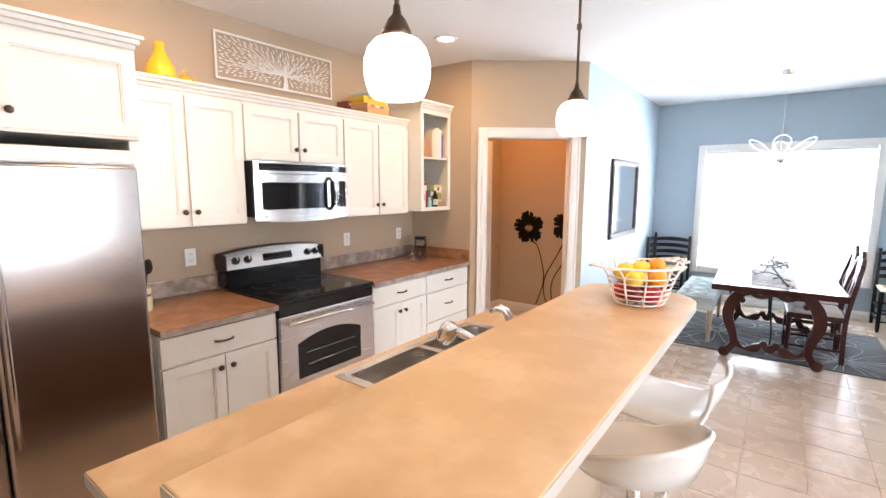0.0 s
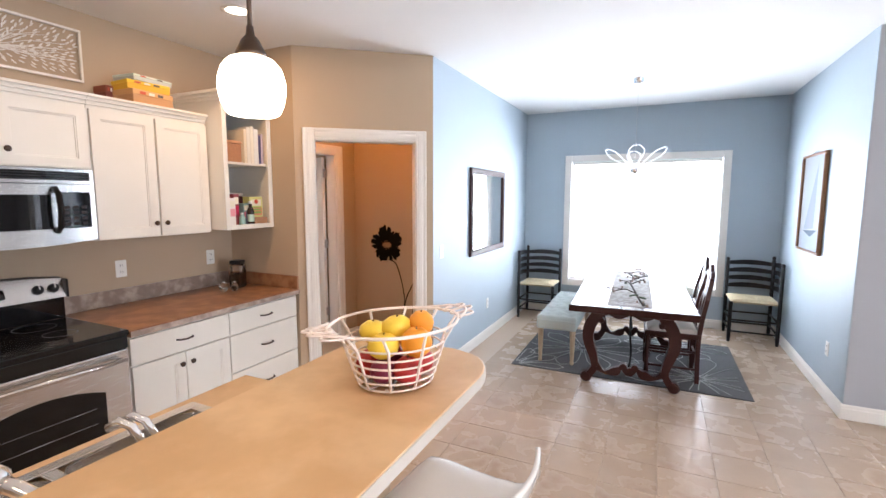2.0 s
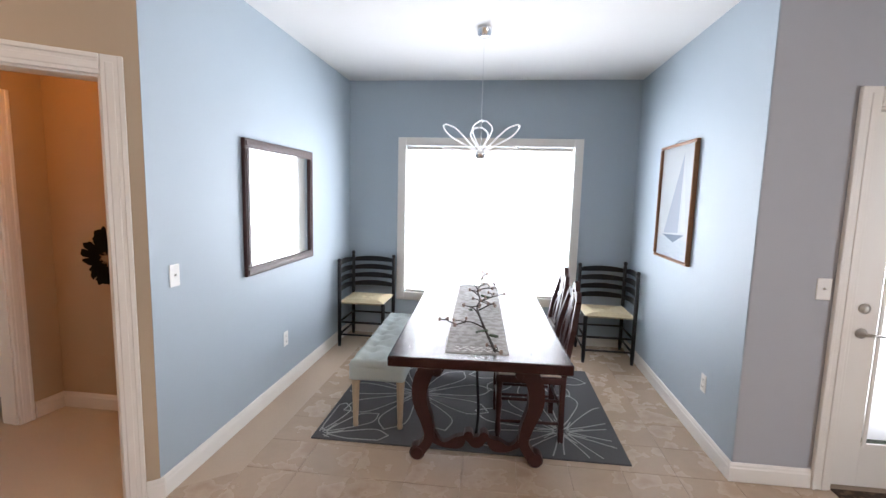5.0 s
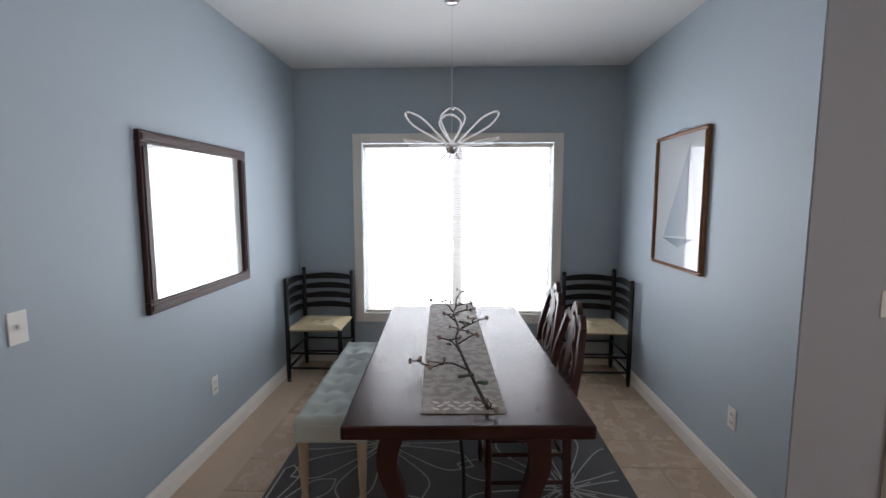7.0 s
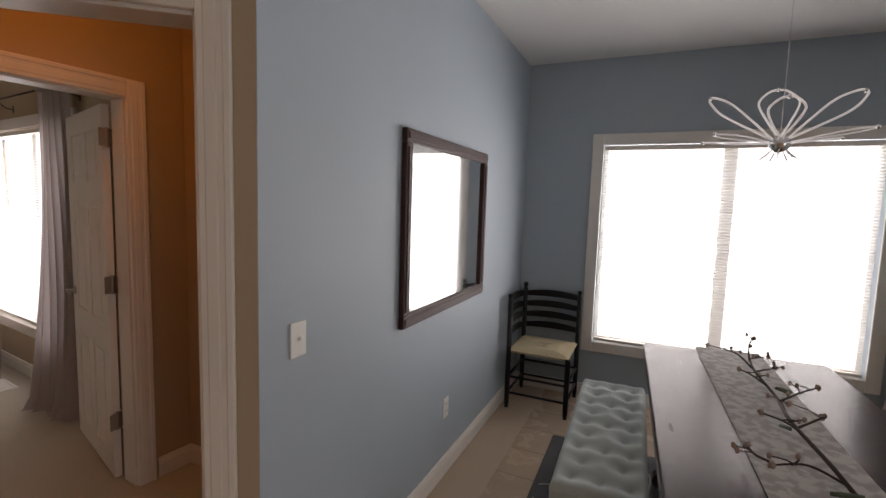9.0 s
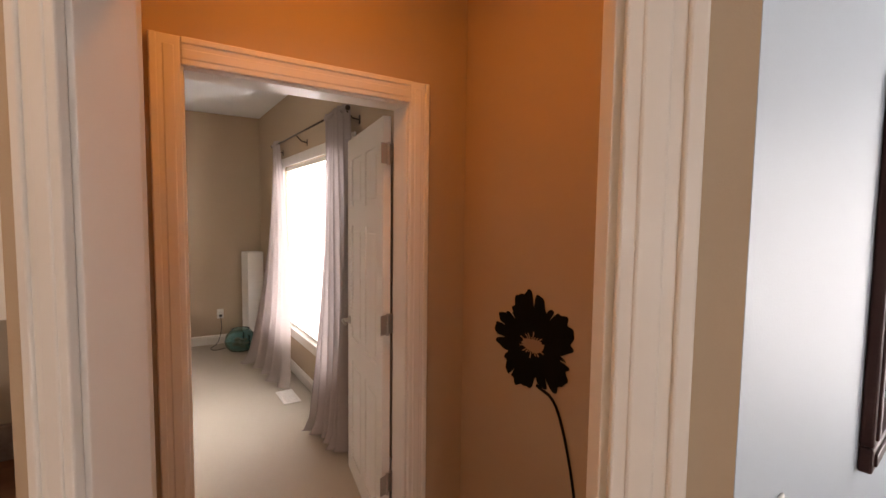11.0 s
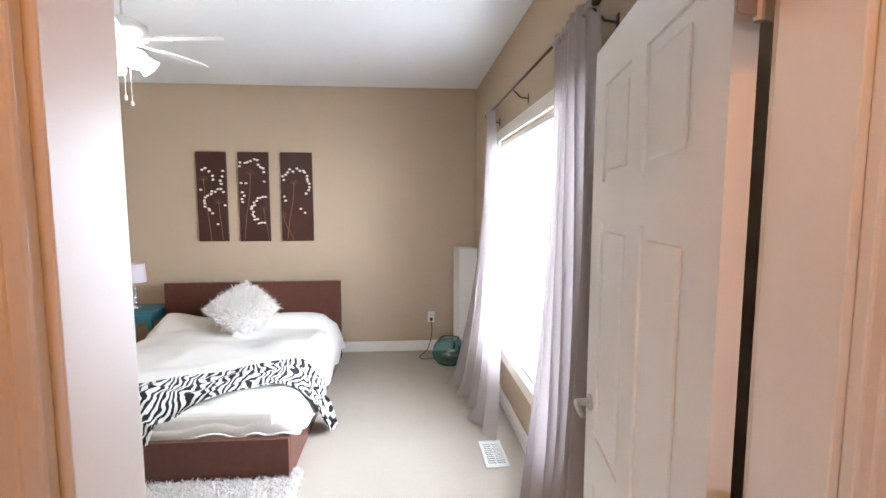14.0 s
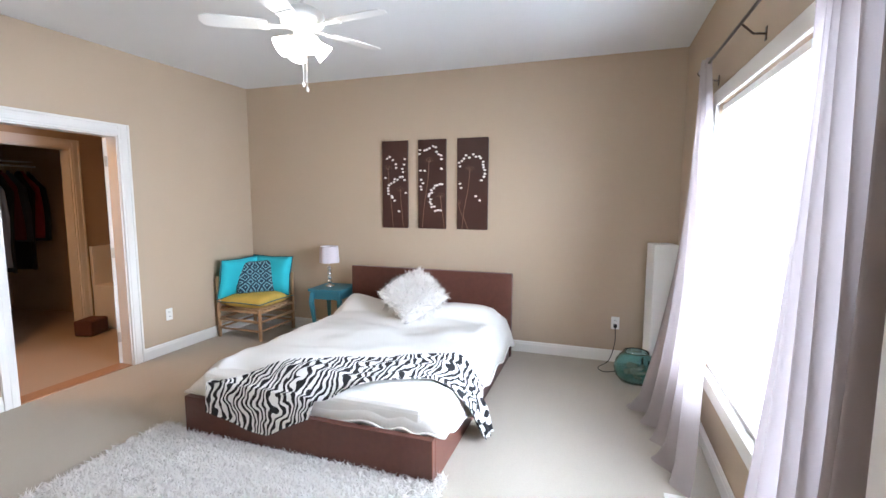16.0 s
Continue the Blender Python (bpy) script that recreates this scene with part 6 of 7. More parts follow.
for pts in ([(-2.40, 0, 0.92), (-2.30, 0, 0.86), (-2.22, 0, 0.60), (-2.21, 0, 0.40), (-2.30, 0, 0.115)], [(-1.95, 0, 0.95), (-2.05, 0, 0.75), (-2.18, 0, 0.5), (-2.20, 0, 0.3), (-2.14, 0, 0.115)], [(-1.80, 0, 0.9), (-2.0, 0, 0.62), (-2.10, 0, 0.4), (-2.08, 0, 0.115)]):
    part("stem", ribbon([(p[0], -0.002, p[2]) for p in spline(pts, 6)], 0.002, 0.012, (0, 1, 0)), DEC, de)

# ---- bedroom door ----
HINGE = material("steel_hinge", (0.42, 0.40, 0.38), 0.35, metal=1.0)


def panelled_leaf(m, width, label, handle_side=1, name="bedroom_door"):
    """Six-panel leaf; local x from the hinge edge, thickness in y around 0, both faces panelled."""
    t = thing(name, label=label, category="door")
    t.matrix_world = m
    st, W_, H_ = 0.115, width, 2.02
    rows = ((0.12, 0.72), (0.86, 1.52), (1.63, 1.90))
    cols = ((st, W_ / 2 - 0.05), (W_ / 2 + 0.05, W_ - st))
    bm = boxes([(0, st, -0.0175, 0.0175, 0.008, H_), (W_ - st, W_, -0.0175, 0.0175, 0.008, H_), (W_ / 2 - 0.05, W_ / 2 + 0.05, -0.0175, 0.0175, 0.008, H_)])
    prev = 0.008
    for z0, z1 in rows + ((H_, H_),):
        for a, b in cols:
            bm = join(bm, box(a, b, -0.0175, 0.0175, prev, z0))
        prev = z1
    leaf = part("leaf", bm, TRIM, t)
    for z0, z1 in rows:
        for a, b in cols:
            p = box(a - 0.001, b + 0.001, -0.010, 0.010, z0 - 0.001, z1 + 0.001)
            p = join(p, box(a + 0.03, b - 0.03, -0.0150, 0.0150, z0 + 0.03, z1 - 0.03, 0.005))
            part("panel", p, TRIM, t)
    for s in (-1, 1):
        part("door_handle", join(moved(lathe([(0.026, 0.0176), (0.026, 0.024), (0.012, 0.03), (0.010, 0.06)], 18), pose(W_ - 0.06, 0, 0.95, 90 if s < 0 else -90, 0, 0)),
                                 tube([(W_ - 0.06, s * 0.062, 0.95), (W_ - 0.10, s * 0.066, 0.952), (W_ - 0.155, s * 0.062, 0.945)], 0.009, 10, 0.007)), NICK, t, "nickel lever handle", True)
    return t


# hinge line on the bedroom side of the jamb
LEAFM = pose(-2.998, 4.820, 0, 0, 0, 163.7) @ Matrix.Translation((0.042, -0.022, 0))
bd = panelled_leaf(LEAFM, 0.79, "white six-panel bedroom door standing open")
inv = LEAFM.inverted()
for z in (0.345, 1.09, 1.85):
    m = inv @ pose(-2.997, 4.838, z)
    bm = join(tube([(0, 0, -0.05), (0, 0, 0.05)], 0.007, 10), moved(box(0.004, 0.042, -0.0015, 0.001, -0.045, 0.045, 0.001), pose(0, 0, 0, 0, 0, -80)), moved(box(-0.036, -0.004, -0.0015, 0.001, -0.045, 0.045, 0.001), pose(0, 0, 0, 0, 0, -70)))
    part("hinge", moved(bm, m), HINGE, bd, "steel butt hinge")

# ---- bedroom ----
rb2 = random.Random(21)
MALM = wood("red_brown_veneer", (0.092, 0.033, 0.022), 0.36, (1, 6, 6))
BEDM = Matrix.Translation((-5.06, 3.945, 0)) @ pose(0, 0, 0, 0, 0, 173.5)
BL, BW_ = 2.17, 1.68
bed = thing("platform_bed", (-5.06, 3.945, 0), 173.5, "low red-brown platform bed with a plain headboard", "bed")
part("footboard", box(0, 0.045, 0, BW_, 0.0, 0.255, 0.004), MALM, bed)
part("side_rail", box(0.0455, BL - 0.06, 0, 0.04, 0.0, 0.255, 0.004), MALM, bed)
part("side_rail", box(0.0455, BL - 0.06, BW_ - 0.04, BW_, 0.0, 0.255, 0.004), MALM, bed)
part("slat_base", box(0.046, BL - 0.06, 0.041, BW_ - 0.041, 0.10, 0.13), LEGW, bed)
part("headboard", box(BL - 0.059, BL, -0.01, BW_ + 0.01, 0.0, 0.80, 0.005), MALM, bed)
SHEETM = material("white_bed_linen", (0.80, 0.78, 0.73), 0.85, vary=0.03, scale=6, grain=0.03, grain_scale=300, bump=0.15)
mt2 = thing("mattress", (-5.06, 3.945, 0), 173.5, "white mattress on the platform bed", "mattress")
part("mattress_body", box(0.07, BL - 0.08, 0.06, BW_ - 0.06, 0.1305, 0.40, 0.05, 4), SHEETM, mt2)


def fold(x, y):
    return 0.012 * noise.noise(Vector((x * 2.2, y * 3.1, 0.3))) + 0.006 * noise.noise(Vector((x * 7, y * 5, 1.7))) + 0.008 * math.sin(9 * x + 4 * y + 2 * math.sin(3 * y)) * 0.5


def duvet(u, v):
    """Bedspread over the mattress: hangs past the edges and bunches at the foot."""
    x = 0.05 + u * (BL - 0.14)
    y = -0.05 + v * (BW_ + 0.10)
    side = min(y + 0.05, BW_ + 0.05 - y)
    ex, ey = min(x - 0.05, 0.17) / 0.17, min(side, 0.18) / 0.18
    e = max(0.0, min(1.0, ex)) ** 0.5 * max(0.0, min(1.0, ey)) ** 0.5
    head = max(0.0, (u - 0.80) / 0.20)
    z = 0.258 + 0.182 * e + 1.7 * fold(x, y) * (0.35 + e) + 0.095 * math.sin(math.pi * min(1, head)) * (0.75 + 0.25 * math.sin(9 * v)) * e
    z += 0.014 * math.sin(22 * y + 5 * math.sin(4 * y)) * max(0.0, 1 - ex * 1.1) * ey          # gathers at the foot
    drop = max(0.0, 1 - side / 0.07) ** 0.8
    z -= 0.085 * drop * min(1.0, max(0.0, x - 0.12) / 0.2) * (1 + 0.35 * math.sin(13 * x))
    return (x, y, z)


dv = thing("bedspread", (-5.06, 3.945, 0), 173.5, "rumpled white bedspread over the mattress", "bedspread")
part("cloth", sheet(duvet, 80, 70, 0.012), SHEETM, dv, smooth=True)
part("hem", join(tube([duvet(0.0, i / 60) for i in range(61)], 0.007, 6), tube([duvet(i / 60, 0.0) for i in range(61)], 0.007, 6), tube([duvet(i / 60, 1.0) for i in range(61)], 0.007, 6)), SHEETM, dv, smooth=True)

# zebra throw
ZEB = bpy.data.materials.new("zebra_print_fleece")
ZEB.use_nodes = True
zt = ZEB.node_tree
zb = zt.nodes["Principled BSDF"]
zc = zt.nodes.new("ShaderNodeTexCoord")
zn = zt.nodes.new("ShaderNodeTexNoise")
zn.inputs["Scale"].default_value = 4.5
zt.links.new(zc.outputs["Object"], zn.inputs["Vector"])
zm = zt.nodes.new("ShaderNodeVectorMath")
zm.operation = 'MULTIPLY_ADD'
zt.links.new(zn.outputs["Color"], zm.inputs[0])
zm.inputs[1].default_value = (0.30, 0.26, 0.10)
zt.links.new(zc.outputs["Object"], zm.inputs[2])
zw = zt.nodes.new("ShaderNodeTexWave")
zw.wave_type = 'BANDS'
zw.bands_direction = 'Y'
zw.inputs["Scale"].default_value, zw.inputs["Distortion"].default_value = 8.2, 6.5
zw.inputs["Detail"].default_value, zw.inputs["Detail Scale"].default_value = 1.0, 1.2
zt.links.new(zm.outputs[0], zw.inputs["Vector"])
zr = zt.nodes.new("ShaderNodeValToRGB")
zr.color_ramp.elements[0].position, zr.color_ramp.elements[1].position = 0.46, 0.52
zr.color_ramp.elements[0].color, zr.color_ramp.elements[1].color = (0.012, 0.011, 0.012, 1), (0.74, 0.72, 0.68, 1)
zt.links.new(zw.outputs["Fac"], zr.inputs["Fac"])
zt.links.new(zr.outputs["Color"], zb.inputs["Base Color"])
zb.inputs["Roughness"].default_value = 0.95


def throw(u, v):
    """Across the bed from its right side (u=0) to its left (u=1); v from the foot edge to the far edge."""
    y = -0.22 + u * 1.71
    near = max(0.40 - 0.56 * y, -0.17 + 0.22 * max(0.0, y - 1.19)) + 0.012 * math.sin(u * 15)
    far = max(0.05, 0.815 - 0.55 * y - 0.9 * max(0.0, 0.08 - y) + 0.012 * math.sin(u * 11 + 1))
    x = near + (far - near) * v
    du, dvv = min(max((x - 0.05) / (BL - 0.14), 0), 1), min(max((y + 0.05) / (BW_ + 0.10), 0), 1)
    z = max(duvet(min(1.0, max(0.0, du + o)), dvv)[2] for o in (-0.012, 0.0, 0.012, 0.025)) + 0.028
    if y < -0.02:                                    # hangs over the side
        k = -0.02 - y
        z = min(z, 0.27 - k * 1.25)
        y = -0.075 - 0.42 * k + 0.022 * math.sin(v * 14) * min(1.0, k * 12)
        z = max(z, 0.025)
    if x < -0.0:                                     # hangs over the footboard
        k = -x
        z = min(z, 0.275 - k * 0.82)
        x = -0.016 - 0.04 * k
    return (x, y, z + 0.004 * math.sin(v * 23 + u * 31))


zbk = thing("zebra_throw", (-5.06, 3.945, 0), 173.5, "black and white zebra print throw across the bed", "throw")
part("cloth", sheet(throw, 110, 36), ZEB, zbk, smooth=True)
part("hem", join(*[tube([throw(i / 60, w) for i in range(61)], 0.005, 5) for w in (0.0, 1.0)]), ZEB, zbk, smooth=True)

# fluffy cushion
FUR = material("white_faux_fur", (0.90, 0.87, 0.83), 0.9, vary=0.05, bump=0)
FT = FUR.node_tree.nodes.new("ShaderNodeBsdfTranslucent")
FT.inputs["Color"].default_value = (0.93, 0.91, 0.88, 1)
FX = FUR.node_tree.nodes.new("ShaderNodeMixShader")
FX.inputs[0].default_value = 0.45
FUR.node_tree.links.new(FUR.node_tree.nodes["Principled BSDF"].outputs[0], FX.inputs[1])
FUR.node_tree.links.new(FT.outputs[0], FX.inputs[2])
FUR.node_tree.links.new(FX.outputs[0], FUR.node_tree.nodes["Material Output"].inputs["Surface"])
PM = BEDM @ pose(1.66, 0.80, 0.625, 0, -38, 8) @ pose(0, 0, 0, 0, 0, 45)
pil = thing("fluffy_cushion", label="white shaggy faux fur cushion leaning on the bed", category="cushion")
pil.matrix_world = PM


def pillow(hx, hy, hz):
    def top(u, v):
        x, y = 2 * u - 1, 2 * v - 1
        f = (max(0, 1 - x ** 4) * max(0, 1 - y ** 4)) ** 0.5
        pinch = 1 - 0.06 * (1 - abs(x)) * abs(y) - 0.06 * (1 - abs(y)) * abs(x)
        return (x * hx * pinch, y * hy * pinch, hz * f)
    a = sheet(top, 18, 18)
    b = sheet(lambda u, v: (top(u, v)[0], top(u, v)[1], -top(u, v)[2]), 18, 18)
    bmesh.ops.reverse_faces(b, faces=b.faces[:])
    bm = join(a, b)
    bmesh.ops.remove_doubles(bm, verts=bm.verts[:], dist=0.0005)
    return bm


part("cover", pillow(0.23, 0.23, 0.09), FUR, pil, smooth=True)


def tufts(spots, length, spread, width, rng, lay=(0, 0, 0)):
    """Many thin curved locks of pile standing on the spots."""
    verts, faces = [], []
    for p, nrm in spots:
        d = (Vector(nrm) + Vector((rng.uniform(-1, 1), rng.uniform(-1, 1), rng.uniform(-0.4, 0.6))) * spread + Vector(lay)).normalized()
        s = d.orthogonal().normalized()
        s = (Matrix.Rotation(rng.uniform(0, 6.28), 3, d) @ s) * width * rng.uniform(0.6, 1.2)
        ln = length * rng.uniform(0.6, 1.25)
        bend = Vector((rng.uniform(-1, 1), rng.uniform(-1, 1), -0.5)) * ln * 0.35
        b = Vector(p)
        k = len(verts)
        verts += [b - s, b + s, b + d * ln * 0.55 + s * 0.8 + bend * 0.3, b + d * ln * 0.55 - s * 0.8 + bend * 0.3, b + d * ln + bend]
        faces += [(k, k + 1, k + 2, k + 3), (k + 3, k + 2, k + 4)]
    me = bpy.data.meshes.new("tufts")
    me.from_pydata([tuple(v) for v in verts], [], faces)
    bm = bmesh.new()
    bm.from_mesh(me)
    bpy.data.meshes.remove(me)
    return bm


spots = []
for i in range(2600):
    x, y = rb2.uniform(-1, 1), rb2.uniform(-1, 1)
    f = (max(0, 1 - x ** 4) * max(0, 1 - y ** 4)) ** 0.5
    s = 1 if rb2.random() < 0.7 else -1
    spots.append(((x * 0.22, y * 0.22, s * 0.087 * f), (x * 0.9, y * 0.9, s * (0.3 + f))))
tagged(part("fur", tufts(spots, 0.055, 0.5, 0.0045, rb2), FUR, pil, "shaggy white pile"), kind="stuff")

# shag rug
sr = thing("shag_rug", (-4.62, 2.98, 0), -5, "thick white shag rug beside the bed", "rug")
hx, hy = 0.60, 0.98
part("backing", box(-hx, hx, -hy, hy, 0.0005, 0.012, 0.004), FUR, sr)
spots = [((rb2.uniform(-hx, hx), rb2.uniform(-hy, hy), 0.01), (0, 0, 1)) for _ in range(52000)]
tagged(part("shag", tufts(spots, 0.052, 1.15, 0.0042, rb2), FUR, sr, "long white pile"), kind="stuff")

# bedside table and lamp
TEAL = material("teal_painted_wood", (0.035, 0.16, 0.21), 0.45, vary=0.08)
ns = thing("bedside_table", (-7.37, 2.28, 0), -3.5, "teal painted bedside table with curved legs", "bedside table")
part("tabletop", box(-0.20, 0.20, -0.19, 0.19, 0.535, 0.56, 0.006), TEAL, ns)
part("apron", box(-0.17, 0.17, -0.16, 0.16, 0.45, 0.5345, 0.004), TEAL, ns)
for sx in (-1, 1):
    for sy in (-1, 1):
        part("leg", ribbon([(sx * x, sy * y, z) for x, y, z in ((0.16, 0.15, 0.53), (0.175, 0.165, 0.42), (0.16, 0.15, 0.25), (0.15, 0.14, 0.1), (0.17, 0.16, 0.0))], [0.04, 0.04, 0.03, 0.025, 0.035], [0.04, 0.04, 0.03, 0.025, 0.035], (0, 1, 0)), TEAL, ns)
lp = thing("table_lamp", (-7.37, 2.24, 0.5605), 0, "silver table lamp with a pale drum shade", "lamp")
part("base", lathe([(0.05, 0), (0.05, 0.012), (0.02, 0.018), (0.018, 0.03)], 20), CHROME, lp, smooth=True)
for k in range(4):
    part("stem_ball", ball((0, 0, 0.055 + 0.047 * k), 0.026, u=16, v=12), CHROME, lp, smooth=True)
part("stem", tube([(0, 0, 0.02), (0, 0, 0.32)], 0.006, 8), CHROME, lp)
part("shade", join(lathe([(0.105, 0.262), (0.095, 0.435)], 32, close=False), lathe([(0.103, 0.262), (0.093, 0.435)], 32, close=False)), material("lilac_shade_cloth", (0.55, 0.50, 0.52), 0.8, bump=0.2, grain=0.05, grain_scale=300), lp, "pale lilac cloth shade", True)
part("harp", tube([(-0.09, 0, 0.43), (0, 0, 0.425), (0.09, 0, 0.43)], 0.003, 6), CHROME, lp)

# bamboo corner armchair
BAM = wood("bamboo_cane", (0.36, 0.21, 0.10), 0.45, (8, 8, 2))
TUR = material("turquoise_cotton", (0.05, 0.46, 0.52), 0.85, vary=0.08, scale=6, grain=0.06, grain_scale=300, bump=0.25)
PIPING = material("dark_teal_cord", (0.03, 0.10, 0.11), 0.8, vary=0.05)
YELF = material("mustard_cotton", (0.56, 0.36, 0.06), 0.85, vary=0.08, scale=8, grain=0.06, grain_scale=300, bump=0.25)
cc = thing("bamboo_armchair", (-7.365, 1.345, 0), -6.5, "bamboo corner armchair with a slatted base", "armchair")
h = 0.272
for px, py, top in ((-h, -h, 0.73), (-h, h, 0.66), (h, -h, 0.66), (h, h, 0.33)):
    part("leg", tube([(px, py, 0), (px, py, top)], 0.02, 10), BAM, cc, smooth=True)
for z in (0.10, 0.20, 0.30):
    for a, b in (((-h, -h), (-h, h)), ((-h, h), (h, h)), ((h, h), (h, -h)), ((h, -h), (-h, -h))):
        part("rail", tube([(a[0], a[1], z), (b[0], b[1], z)], 0.015 if z > 0.12 else 0.012, 8), BAM, cc, smooth=True)
for k in range(7):
    x = -h + 0.04 + k * (2 * h - 0.08) / 6
    part("seat_slat", tube([(x, -h, 0.315), (x, h, 0.315)], 0.013, 8), BAM, cc, smooth=True)
for a, b in (((-h, -h), (-h, h)), ((-h, -h), (h, -h))):
    part("back_rail", tube([(a[0], a[1], 0.62), (b[0], b[1], 0.58)], 0.014, 8), BAM, cc, smooth=True)


def cushion_thing(name, m, hx_, hy_, hz_, mat, label, parts=()):
    t = thing(name, label=label, category="cushion", group="cushions on the armchair")
    t.matrix_world = m
    part("cover", pillow(hx_, hy_, hz_), mat, t, smooth=True)
    ring = []
    for x0, y0, x1, y1 in ((-1, -1, 1, -1), (1, -1, 1, 1), (1, 1, -1, 1), (-1, 1, -1, -1)):
        for i in range(8):
            x, y = x0 + (x1 - x0) * i / 8, y0 + (y1 - y0) * i / 8
            pinch = 1 - 0.06 * (1 - abs(x)) * abs(y) - 0.06 * (1 - abs(y)) * abs(x)
            ring.append((x * hx_ * pinch, y * hy_ * pinch, 0))
    part("piping", tube(ring, 0.006, 6, closed=True), PIPING, t, "dark corded piping", True)
    return t


CM = pose(-7.365, 1.345, 0, 0, 0, -6.5)
cushion_thing("seat_cushion", CM @ pose(0.01, 0.01, 0.39), 0.28, 0.28, 0.07, YELF, "mustard yellow square seat cushion")
cushion_thing("back_cushion", CM @ pose(-0.215, 0.03, 0.625, 0, 78, 0), 0.22, 0.275, 0.075, TUR, "turquoise back cushion against the bamboo frame")
cushion_thing("back_cushion", CM @ pose(0.03, -0.215, 0.625, 78, 0, 0), 0.275, 0.22, 0.075, TUR, "turquoise back cushion against the bamboo frame")
PAT = bpy.data.materials.new("navy_ikat_cotton")
PAT.use_nodes = True
pt = PAT.node_tree
pb = pt.nodes["Principled BSDF"]
pcd = pt.nodes.new("ShaderNodeTexCoord")
pv = pt.nodes.new("ShaderNodeTexVoronoi")
pv.distance = 'MANHATTAN'
pv.inputs["Scale"].default_value, pv.inputs["Randomness"].default_value = 9.0, 0.0
pt.links.new(pcd.outputs["Object"], pv.inputs["Vector"])
pw_ = pt.nodes.new("ShaderNodeMath")
pw_.operation = 'PINGPONG'
pw_.inputs[1].default_value = 0.17
pt.links.new(pv.outputs["Distance"], pw_.inputs[0])
pr = pt.nodes.new("ShaderNodeValToRGB")
pr.color_ramp.interpolation = 'CONSTANT'
pr.color_ramp.elements[0].color, pr.color_ramp.elements[0].position = (0.02, 0.045, 0.07, 1), 0.0
pr.color_ramp.elements[1].color, pr.color_ramp.elements[1].position = (0.20, 0.38, 0.42, 1), 0.11
pt.links.new(pw_.outputs[0], pr.inputs["Fac"])
pt.links.new(pr.outputs["Color"], pb.inputs["Base Color"])
pb.inputs["Roughness"].default_value = 0.9
cushion_thing("patterned_cushion", CM @ pose(-0.04, -0.04, 0.615, 0, 70, 45), 0.19, 0.20, 0.06, PAT, "navy and teal diamond patterned cushion")

# triptych
DARKP = material("dark_brown_panel", (0.05, 0.018, 0.012), 0.35, vary=0.35, scale=2.5, grain=0.05, bump=0.05)
SHELLW = material("pearl_chip", (0.80, 0.77, 0.72), 0.3)
STEMM = material("bronze_line", (0.22, 0.12, 0.08), 0.4)
ra = random.Random(3)


def on_bed_wall(y, z):
    """Distance along the bed wall for a plan y."""
    return (5.622 - y) / math.cos(radians(6.9))


def seeds(rng, arcs, strays):
    """Places of the seed chips on a panel, from 0 to 1 across and 0 to 3 up (in panel widths)."""
    out = list(strays)
    for cx, cz, r, a0, a1, n in arcs:
        for k in range(n):
            a = radians(a0 + (a1 - a0) * (k + rng.uniform(-0.25, 0.25)) / (n - 1))
            q = r * rng.uniform(0.88, 1.14)
            out.append((cx + q * math.cos(a), cz + q * math.sin(a)))
    return [(x, z) for x, z in out if 0.05 < x < 0.95]


TRIPTYCH = (
    (2.80, 3.09, ((0.24, 2.20, 0.32, 150, -5, 7), (0.72, 1.35, 0.44, 65, 235, 14)), ((0.90, 2.45), (0.87, 2.26), (0.80, 2.11), (0.83, 2.0), (0.13, 1.80), (0.93, 1.26), (0.66, 0.60)), ((0.24, 2.1, 0.42), (0.72, 1.32, 0.82))),
    (3.205, 3.505, ((0.40, 2.22, 0.50, 150, -22, 15), (0.85, 1.05, 0.44, 75, 265, 18)), ((0.09, 1.97), (0.25, 1.96), (0.12, 1.66), (0.18, 1.54), (0.10, 1.43), (0.12, 1.33)), ((0.40, 2.25, 0.15), (0.82, 1.05, 0.95))),
    (3.62, 3.935, ((0.47, 1.88, 0.42, 190, -45, 19),), ((0.10, 1.44), (0.14, 1.31), (0.62, 1.05), (0.75, 0.92)), ((0.42, 1.85, 0.17), (0.06, 0.8, 0.36))))
